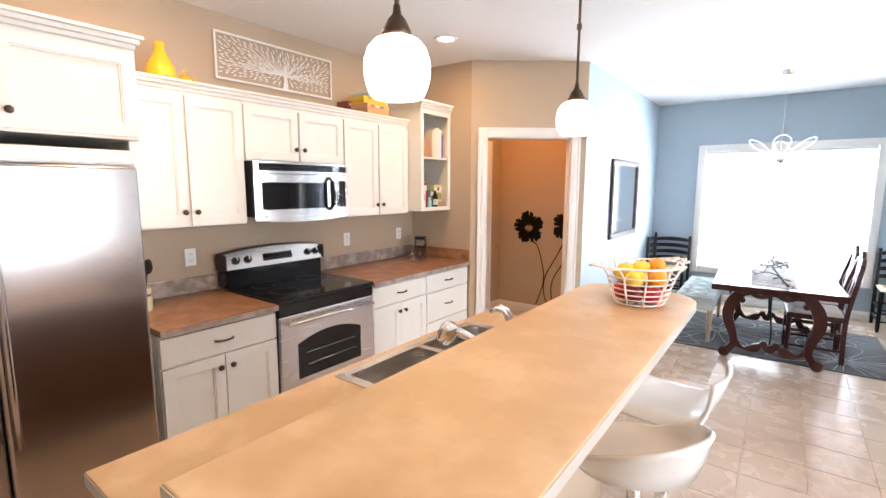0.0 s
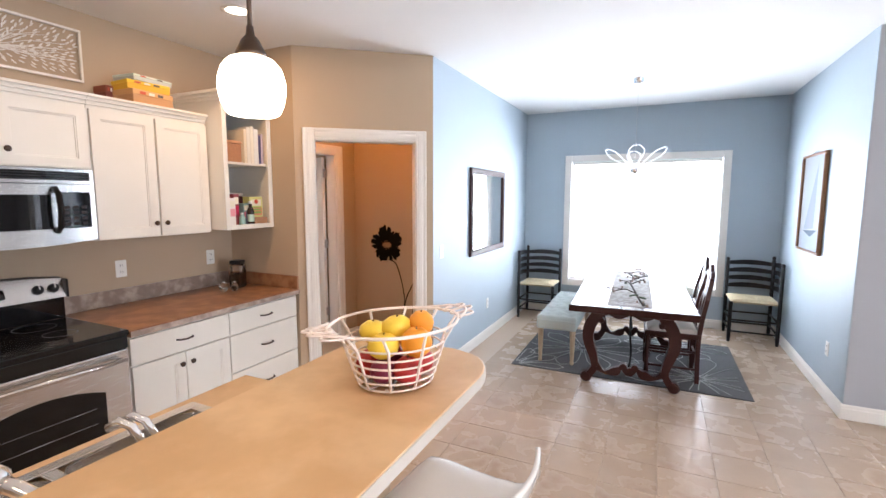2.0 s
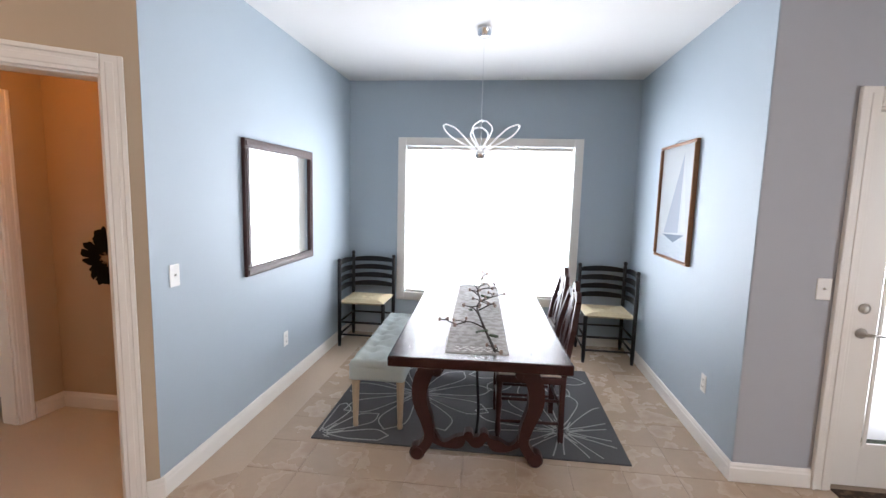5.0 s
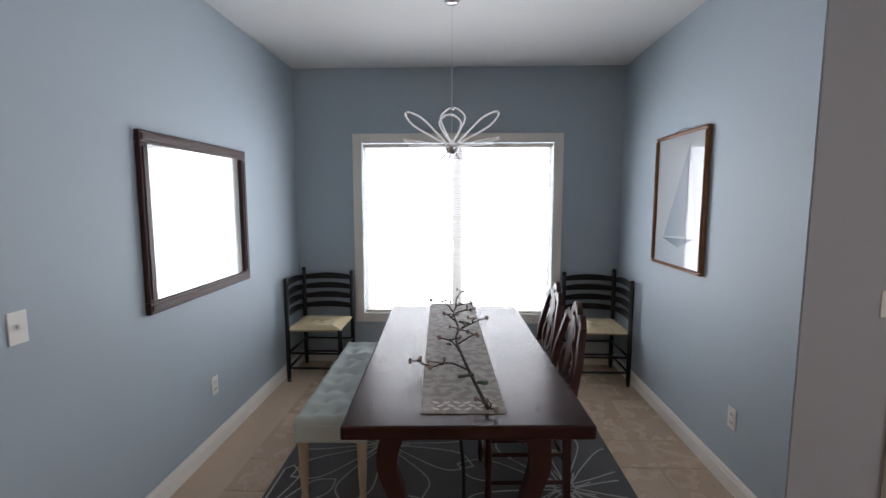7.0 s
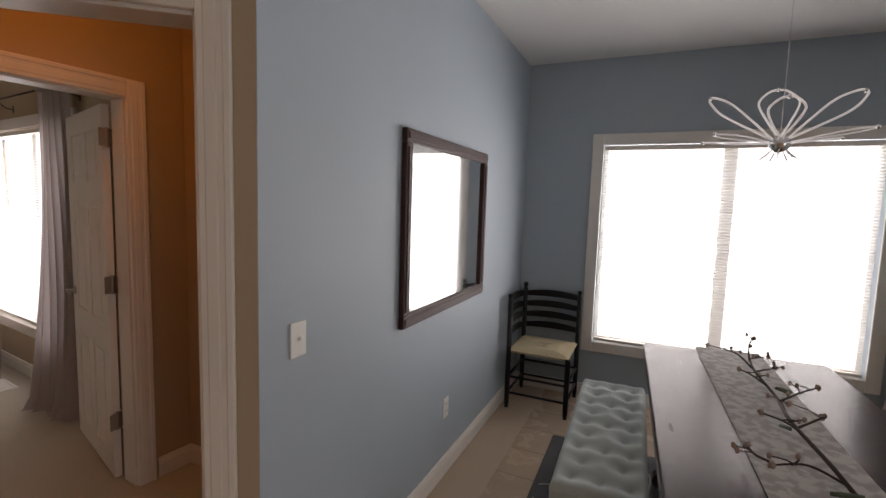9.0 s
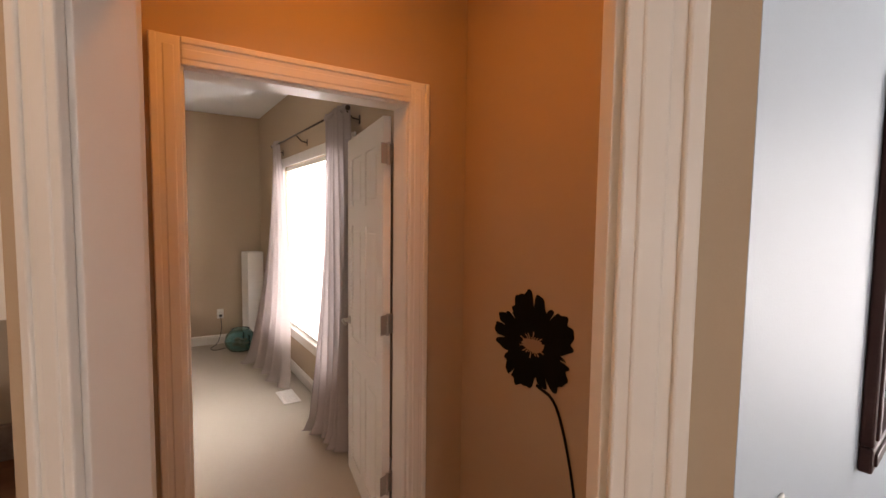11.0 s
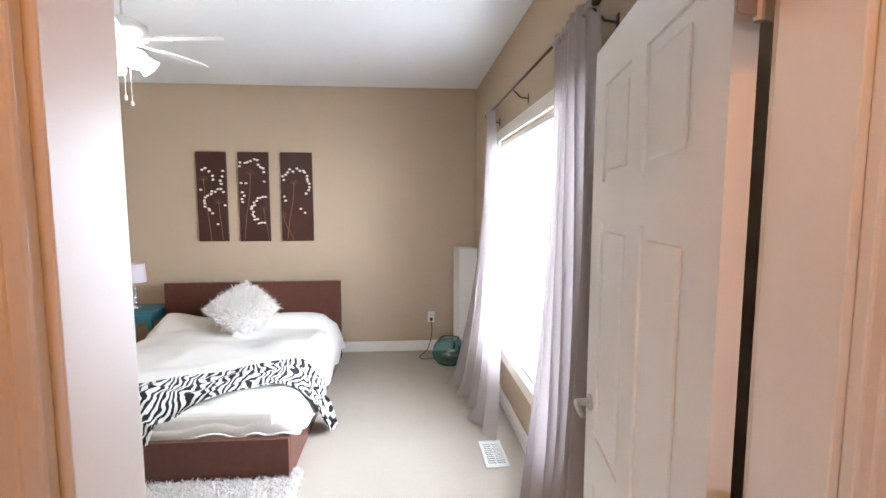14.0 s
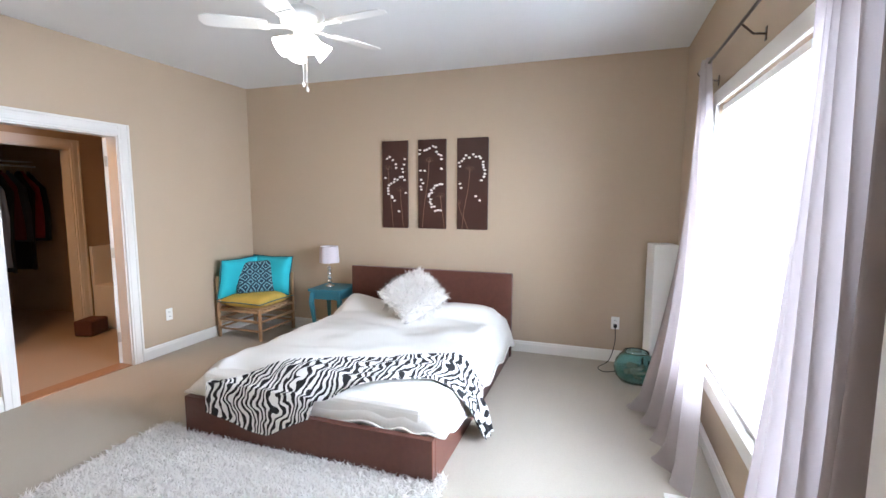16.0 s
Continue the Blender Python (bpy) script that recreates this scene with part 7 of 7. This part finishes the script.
for y0, y1, arcs, strays, stems in TRIPTYCH:
    s = on_bed_wall((y0 + y1) / 2, 0)
    t = thing("wall_panel_art", label="dark brown wall panel with white dandelion seeds", category="wall art", group="three wall panels")
    t.matrix_world = BEDW @ Matrix.Translation((s, 0, 1.195))
    w, hh = (y1 - y0), 0.90
    part("panel", box(-w / 2, w / 2, 0.001, 0.028, 0, hh, 0.003), DARKP, t)
    for sx, sz, foot in stems:
        cx, cz, fx = (0.5 - sx) * w, sz * w, (0.5 - foot) * w
        part("stem", ribbon([(p.x, 0.029, p.z) for p in spline([(cx, 0, cz), (cx * 0.8 + fx * 0.2, 0, cz * 0.7), (cx * 0.3 + fx * 0.7, 0, cz * 0.35), (fx, 0, 0.01)], 5)], 0.0012, 0.005, (0, 1, 0)), STEMM, t)
        for k in range(7):
            a = radians(15 + 25 * k)
            part("seed_line", ribbon([(cx, 0.0288, cz), (cx + 0.05 * math.cos(a), 0.0288, cz + 0.05 * math.sin(a))], 0.001, 0.0015, (0, 1, 0)), STEMM, t)
    for fx, fz in seeds(ra, arcs, strays):
        part("seed_chip", moved(lathe([(0.0135, 0), (0.0135, 0.0025), (0.009, 0.0035), (0, 0.0035)], 7), pose((0.5 - fx) * w, 0.0285, fz * w, -90, ra.uniform(-20, 20), 0) @ Matrix.Diagonal((1.15, 0.8, 1, 1))), SHELLW, t)

outlet(BEDW @ pose(on_bed_wall(5.14, 0), 0, 0.365, 0, 0, 90))
outlet(LEFTW @ pose(1.18, 0, 0.375, 0, 0, 90))

# paper floor lamp, bowl with driftwood, cord
PAPER = material("white_rice_paper", (0.78, 0.76, 0.72), 0.9, vary=0.03, grain=0.03, grain_scale=60, bump=0.3)
fl = thing("floor_lamp", (-7.0, 5.45, 0), 6, "tall square white paper floor lamp in the corner", "floor lamp")
part("shade", box(-0.095, 0.095, -0.095, 0.095, 0.14, 1.13, 0.006), PAPER, fl)
for sx in (-1, 1):
    for sy in (-1, 1):
        part("foot", box(sx * 0.085 - 0.008, sx * 0.085 + 0.008, sy * 0.085 - 0.008, sy * 0.085 + 0.008, 0, 0.159, 0.002), BLACKW, fl)
for z in (0.40, 0.64, 0.88):
    part("paper_rib", boxes([(-0.0965, 0.0965, -0.0965, -0.0952, z, z + 0.006), (-0.0965, 0.0965, 0.0952, 0.0965, z, z + 0.006), (-0.0965, -0.0952, -0.095, 0.095, z, z + 0.006), (0.0952, 0.0965, -0.095, 0.095, z, z + 0.006)]), PAPER, fl)
TG = material("teal_tinted_glass", (0.52, 0.80, 0.80), 0.05, trans=1.0, vary=0.03, bump=0)
gb = thing("glass_bowl", (-6.78, 5.24, 0), 0, "round teal glass bowl standing on the carpet", "bowl")
part("bowl", lathe([(0.06, 0.001), (0.12, 0.018), (0.16, 0.07), (0.17, 0.125), (0.155, 0.185), (0.118, 0.235), (0.095, 0.25), (0.10, 0.262), (0.09, 0.262), (0.088, 0.25), (0.112, 0.23), (0.148, 0.182), (0.163, 0.125), (0.153, 0.073), (0.115, 0.026), (0.05, 0.008), (0, 0.008)], 32, close=False), TG, gb, smooth=True)
DRIFT = wood("pale_driftwood", (0.45, 0.36, 0.27), 0.8)
for a, l, z in ((10, 0.20, 0.05), (70, 0.17, 0.075), (130, 0.19, 0.10), (40, 0.15, 0.125), (-35, 0.18, 0.09)):
    d = thing("driftwood", (-6.78, 5.24, z), a, "pale driftwood piece in the glass bowl", "driftwood", "driftwood in the bowl")
    part("wood", tube(spline([(-l / 2, 0, 0), (-l / 6, 0.01, 0.012), (l / 6, -0.008, 0.006), (l / 2, 0.004, 0.02)], 5), 0.020, 8, 0.012), DRIFT, d, smooth=True)
pcab = BEDW @ Vector((on_bed_wall(5.14, 0), 0.03, 0.345))
cd = thing("power_cord", label="black power cord running from the outlet to the floor", category="cord")
part("plug", moved(box(-0.012, 0.012, -0.015, 0.015, -0.015, 0.015, 0.004), Matrix.Translation(pcab)), BLACKPL, cd)
part("cable", tube(spline([tuple(pcab), (-7.17, 5.13, 0.2), (-7.15, 5.08, 0.04), (-7.05, 4.98, 0.006), (-6.95, 5.02, 0.006), (-6.98, 5.12, 0.006), (-7.02, 5.3, 0.006)], 6), 0.004, 6), BLACKPL, cd, smooth=True)

# floor vent
vt = thing("floor_vent", (-5.115, 5.168, 0), -6.3, "white metal floor register in the carpet", "vent")
part("frame", boxes([(-0.155, 0.155, -0.072, -0.052, 0.0005, 0.007), (-0.155, 0.155, 0.052, 0.072, 0.0005, 0.007), (-0.155, -0.128, -0.052, 0.052, 0.0005, 0.007), (0.128, 0.155, -0.052, 0.052, 0.0005, 0.007)], 0.002), PLATE, vt)
part("backing", box(-0.128, 0.128, -0.052, 0.052, 0.0003, 0.0012), BLACKPL, vt)
for k in range(11):
    x = -0.118 + k * 0.0236
    part("slat", moved(box(-0.0045, 0.0045, -0.052, 0.052, 0.0, 0.0015), pose(x, 0, 0.004, 0, 35, 0)), PLATE, vt)
part("slat_bar", box(-0.128, 0.128, -0.003, 0.003, 0.0055, 0.007), PLATE, vt)

# curtains on a rod
CURT = material("taupe_curtain_cloth", (0.36, 0.312, 0.288), 0.75, vary=0.05, scale=5, grain=0.05, grain_scale=350, bump=0.2)
CB = CURT.node_tree.nodes["Principled BSDF"]
CTR = CURT.node_tree.nodes.new("ShaderNodeBsdfTranslucent")
CTR.inputs["Color"].default_value = (0.50, 0.44, 0.44, 1)
CMX = CURT.node_tree.nodes.new("ShaderNodeMixShader")
CMX.inputs[0].default_value = 0.27
CURT.node_tree.links.new(CB.outputs[0], CMX.inputs[1])
CURT.node_tree.links.new(CTR.outputs[0], CMX.inputs[2])
CURT.node_tree.links.new(CMX.outputs[0], CURT.node_tree.nodes["Material Output"].inputs["Surface"])
RZ, RY = 2.275, -0.095
rod = thing("curtain_rod", label="thin dark metal curtain rod on brackets", category="curtain rod")
rod.matrix_world = WIN
part("rod", tube([(1.17, RY, RZ), (3.27, RY, RZ)], 0.0075, 10), BRONZE, rod, smooth=True)
for x in (1.17, 3.27):
    part("finial", ball((x, RY, RZ), 0.018, u=12, v=8), BRONZE, rod, smooth=True)
for x in (1.22, 2.06, 3.24):
    part("bracket", join(tube([(x, -0.001, RZ - 0.06), (x, -0.05, RZ - 0.055), (x, RY, RZ - 0.012)], 0.005, 8), box(x - 0.012, x + 0.012, -0.004, -0.0005, RZ - 0.09, RZ - 0.03, 0.001)), BRONZE, rod, smooth=True)


def curtain(x0t, x1t, x0b, x1b, waves, ph, label, pool):
    t = thing("curtain", label=label, category="curtain", group="bedroom curtains")
    t.matrix_world = WIN

    def fn(u, v):
        f = v ** 1.15
        a, b = x0t + (x0b - x0t) * f, x1t + (x1b - x1t) * f
        x = a + (b - a) * u + 0.012 * math.sin(u * 17 + ph) * v
        amp = 0.016 + 0.028 * v
        y = RY - 0.002 - pool * (1.5 - u) * v ** 3 + amp * math.sin(u * waves * 2 * math.pi + ph + 0.8 * math.sin(3 * v)) + 0.012 * math.sin(u * 7 + 5 * v)
        z = RZ + 0.03 - v * (RZ + 0.025)
        if v > 0.95:
            k = (v - 0.95) / 0.05
            y -= 0.05 * k * (0.6 + 0.4 * math.sin(u * 11))
            z = max(z, 0.012 + 0.02 * abs(math.sin(u * 19)))
        return (x, min(y, -0.03), z)
    part("cloth", sheet(fn, 110, 60), CURT, t, smooth=True)
    part("rod_pocket", sheet(lambda u, v: (x0t + (x1t - x0t) * u, RY + 0.016 * math.cos(v * 2 * math.pi), RZ + 0.018 * math.sin(v * 2 * math.pi) + 0.003 * math.sin(u * 60)), 60, 10), CURT, t, smooth=True)
    return t


curtain(1.19, 1.42, 0.90, 2.05, 5.0, 0.4, "taupe curtain drawn to the side, pooling on the carpet", 0.165)
curtain(2.83, 3.26, 2.90, 3.40, 6.0, 2.0, "taupe curtain hanging in folds beside the window", 0.09)

# ceiling fan
FANW = material("white_fan_enamel", (0.78, 0.77, 0.74), 0.35, vary=0.02)
SHADEL = material("lit_frosted_glass", (1, 0.93, 0.82), 0.3, emit=18.0, emit_colour=(1.0, 0.88, 0.72), vary=0, grain=0, bump=0)
fan = thing("ceiling_fan", (-5.345, 3.125, -0.03), 0, "white five-blade ceiling fan with lit glass shades", "ceiling fan")
part("canopy", lathe([(0.065, 2.7890), (0.06, 2.74), (0.03, 2.70), (0.012, 2.695)], 24), FANW, fan, smooth=True)
part("downrod", tube([(0, 0, 2.70), (0, 0, 2.58)], 0.011, 10), FANW, fan)
part("motor_housing", lathe([(0.03, 2.60), (0.07, 2.592), (0.115, 2.565), (0.125, 2.53), (0.115, 2.50), (0.08, 2.485), (0.05, 2.47), (0.05, 2.44), (0.06, 2.425), (0.0, 2.42)], 32), FANW, fan, smooth=True)
for k in range(5):
    a = 150 + 72 * k
    m = pose(0, 0, 2.487, 0, 0, a)
    irn = part("blade_iron", moved(join(box(0.085, 0.20, -0.018, 0.018, -0.004, 0.003, 0.002), box(0.18, 0.235, -0.045, 0.045, -0.003, 0.003, 0.002)), m @ pose(0, 0, 0, 10, 0, 0)), FANW, fan)
    out = [(0.19, -0.045), (0.30, -0.058), (0.48, -0.062), (0.525, -0.045), (0.54, 0.0), (0.525, 0.045), (0.48, 0.062), (0.30, 0.058), (0.19, 0.045)]
    part("blade", moved(prism(out, 0.0035, 0.009), m @ pose(0, 0, 0, 10, 0, 0)), FANW, fan)
for k in range(4):
    a = radians(45 + 90 * k)
    d = Vector((math.cos(a), math.sin(a), -0.75)).normalized()
    q = Vector((0, 0, -1)).rotation_difference(d).to_matrix().to_4x4()
    m = Matrix.Translation(Vector((0, 0, 2.425)) + Vector((math.cos(a), math.sin(a), 0)) * 0.045) @ q
    part("light_arm", moved(lathe([(0.02, 0.01), (0.022, -0.025), (0.015, -0.03)], 14), m), FANW, fan, smooth=True)
    part("shade", moved(lathe([(0.022, -0.026), (0.035, -0.045), (0.045, -0.075), (0.052, -0.10), (0.056, -0.108), (0.0, -0.085)], 20, close=False), m), SHADEL, fan, "lit frosted glass shade", True)
for px, py, zb_ in ((0.02, 0.03, 2.16), (-0.03, -0.02, 2.20)):
    c = part("pull_chain", tube([(px, py, 2.425), (px, py, zb_)], 0.0022, 5), FANW, fan)
    part("chain_knob", lathe([(0.0, -0.03), (0.008, -0.024), (0.009, -0.01), (0.003, 0.0)], 10, (px, py, zb_)), FANW, c, smooth=True)

# ---- bathroom and closet beyond ----
bl2 = thing("bathroom_door", label="white bathroom door opened against the wall", category="door")
bl2.matrix_world = LEFTW @ pose(1.585, -0.125, 0, 0, 0, -129)
part("leaf", box(0, 0.76, -0.0175, 0.0175, 0.008, 2.02, 0.002), TRIM, bl2)
for z in (0.25, 1.02, 1.82):
    part("hinge_plate", box(-0.004, 0.0, -0.014, 0.014, z - 0.045, z + 0.045), NICK, bl2)
th = tagged(part("threshold", moved(box(1.579, 2.426, -0.16, 0.0, -0.003, 0.006, 0.002), LEFTW), wood("oak_threshold", (0.40, 0.22, 0.11), 0.4)), "orange-brown wooden threshold strip", "threshold", kind="structure")
tub = thing("bath_tub", label="white tiled bath tub surround", category="bath")
part("apron", box(-7.62, -7.10, -0.61, 0.6, 0.0, 0.50, 0.01), PLATE, tub)
part("back_panel", box(-7.62, -7.58, -0.61, 0.6, 0.501, 0.95, 0.004), PLATE, tub)
part("end_panel", box(-7.575, -7.10, -0.61, -0.57, 0.501, 0.95, 0.004), PLATE, tub)
wb_ = thing("waste_basket", (-6.90, -0.42, 0), 12, "brown woven basket on the bathroom floor", "basket")
part("body", box(-0.13, 0.13, -0.10, 0.10, 0.0, 0.17, 0.02, 3), material("brown_wicker", (0.10, 0.035, 0.02), 0.7, vary=0.2, scale=30, bump=0.5), wb_)
ws = thing("wire_shelf", (0, -1.95, 1.95), 0, "white wire closet shelf with a rail", "shelf")
for k in range(8):
    part("wire", tube([(-7.5, 0.0 + k * 0.035 - 0.15, 0), (-4.4, 0.0 + k * 0.035 - 0.15, 0)], 0.003, 5), PLATE, ws)
part("rail", tube([(-7.5, 0.12, -0.06), (-4.4, 0.12, -0.06)], 0.012, 8), PLATE, ws)
rc = random.Random(4)
gcol = [(0.02, 0.02, 0.025), (0.25, 0.02, 0.03), (0.015, 0.015, 0.02), (0.05, 0.05, 0.07), (0.12, 0.02, 0.03), (0.03, 0.025, 0.02), (0.35, 0.33, 0.32)]
for k in range(22):
    x = -7.45 + k * 0.075
    t = thing("hanging_garment", (x, -1.83, 1.89), 0, "dark garment on a hanger in the closet", "garment", "clothes in the closet")
    L = rc.uniform(0.75, 1.25)
    w = 0.21 + rc.uniform(-0.02, 0.03)
    ph = rc.uniform(0, 6)
    cloth = material("garment_cloth", gcol[k % len(gcol)], 0.9, vary=0.15, grain=0.05)
    part("cloth", sheet(lambda u, v: (0.022 * math.sin(u * 9 + ph) * (0.4 + v) + 0.02 * math.sin(ph + 4 * v), (u - 0.5) * 2 * w * (0.25 + 0.75 * min(1, v * 6)), -0.06 - 0.07 * min(1, abs(u - 0.5) * 2) * (1 - v) - L * v), 14, 12, 0.03), cloth, t, smooth=True)
    part("hanger_hook", tube([(0, 0, -0.06), (0, 0, -0.015), (0, 0.015, 0.004), (0, 0.025, -0.012)], 0.002, 5), NICK, t)
# unseen warm fill for the bathroom, with an added fixture ring above it
area_lamp("bathroom_fill_lamp", (-5.2, 0.1, 2.47), (-5.2, 0.1, 0), 0.25, 0.25, 24, (1.0, 0.5, 0.2))
bcl = thing("added_bathroom_light", (-5.2, 0.1, 2.5), 0, "round white bathroom ceiling light, added unseen above the fill lamp", "ceiling light")
part("diffuser", lathe([(0.17, -0.0005), (0.165, -0.015), (0.13, -0.02), (0.128, -0.0005)], 28, close=False), PLATE, bcl, smooth=True)

# ---- floor tiles ----
PITCH, GAP = 0.305, 0.003
TX0, TY0 = 0.034, 4.98


def tile_bm(cx, cy):
    bm = bmesh.new()
    h, c = (PITCH - GAP) / 2, 0.0015
    ring = ((-1, -1), (1, -1), (1, 1), (-1, 1))
    lo = [bm.verts.new((cx + x * h, cy + y * h, -0.0034)) for x, y in ring]
    md = [bm.verts.new((cx + x * h, cy + y * h, -0.0012)) for x, y in ring]
    hi = [bm.verts.new((cx + x * (h - c), cy + y * (h - c), 0.0)) for x, y in ring]
    bm.faces.new(hi)
    for a, b in ((lo, md), (md, hi)):
        for i in range(4):
            bm.faces.new((a[i], a[(i + 1) % 4], b[(i + 1) % 4], b[i]))
    return bm


inward = Vector((-dn.y, dn.x, 0))            # from the kitchen through the angled doorway
cells = []
for i in range(-12, 16):
    for j in range(-29, 9):
        x, y = TX0 + (i + 0.5) * PITCH, TY0 + (j + 0.5) * PITCH
        if y > 5.06 and not -1.6 < x < 1.62 or y > 7.3 or x < -3.1 or x > 4.6 or y < -3.5:
            continue
        if -2.2 < y and x < -2.5 and y < 3.4:
            continue
        d = (Vector((x, y, 0)) - A).dot(inward)
        if x < -1.42 and d > 0.28:
            continue
        cells.append((math.hypot(x - 0.1, y - 4.0), x, y, x < -1.3 and d > -0.2))
cells.sort()
shared = bpy.data.meshes.new("tile")
tb_ = tile_bm(0, 0)
tb_.to_mesh(shared)
tb_.free()
shared.materials.append(TILE)
rest = []
for k, (_, x, y, cut) in enumerate(cells):
    if cut:
        bm = tile_bm(x, y)
        bmesh.ops.bisect_plane(bm, geom=bm.verts[:] + bm.edges[:] + bm.faces[:], plane_co=A + inward * 0.05, plane_no=inward, clear_outer=True)
        if len(bm.faces) and k < 300:
            part("tile", bm, TILE, floor)
        elif len(bm.faces):
            rest.append((bm, x, y))
        else:
            bm.free()
    elif k < 300:
        ob = new("tile", shared)
        ob.parent = floor
        ob.location = (x, y, 0)
    else:
        rest.append((None, x, y))
verts, faces = [], []
for bm, x, y in rest:
    own = bm or tile_bm(x, y)
    own.verts.index_update()
    n0 = len(verts)
    verts += [tuple(v.co) for v in own.verts]
    faces += [tuple(n0 + v.index for v in f.verts) for f in own.faces]
    own.free()
me = bpy.data.meshes.new("tile_rest")
me.from_pydata(verts, [], faces)
me.materials.append(TILE)
tr = new("tile_rest", me)
tr.parent = floor
tagged(tr, kind="stuff")
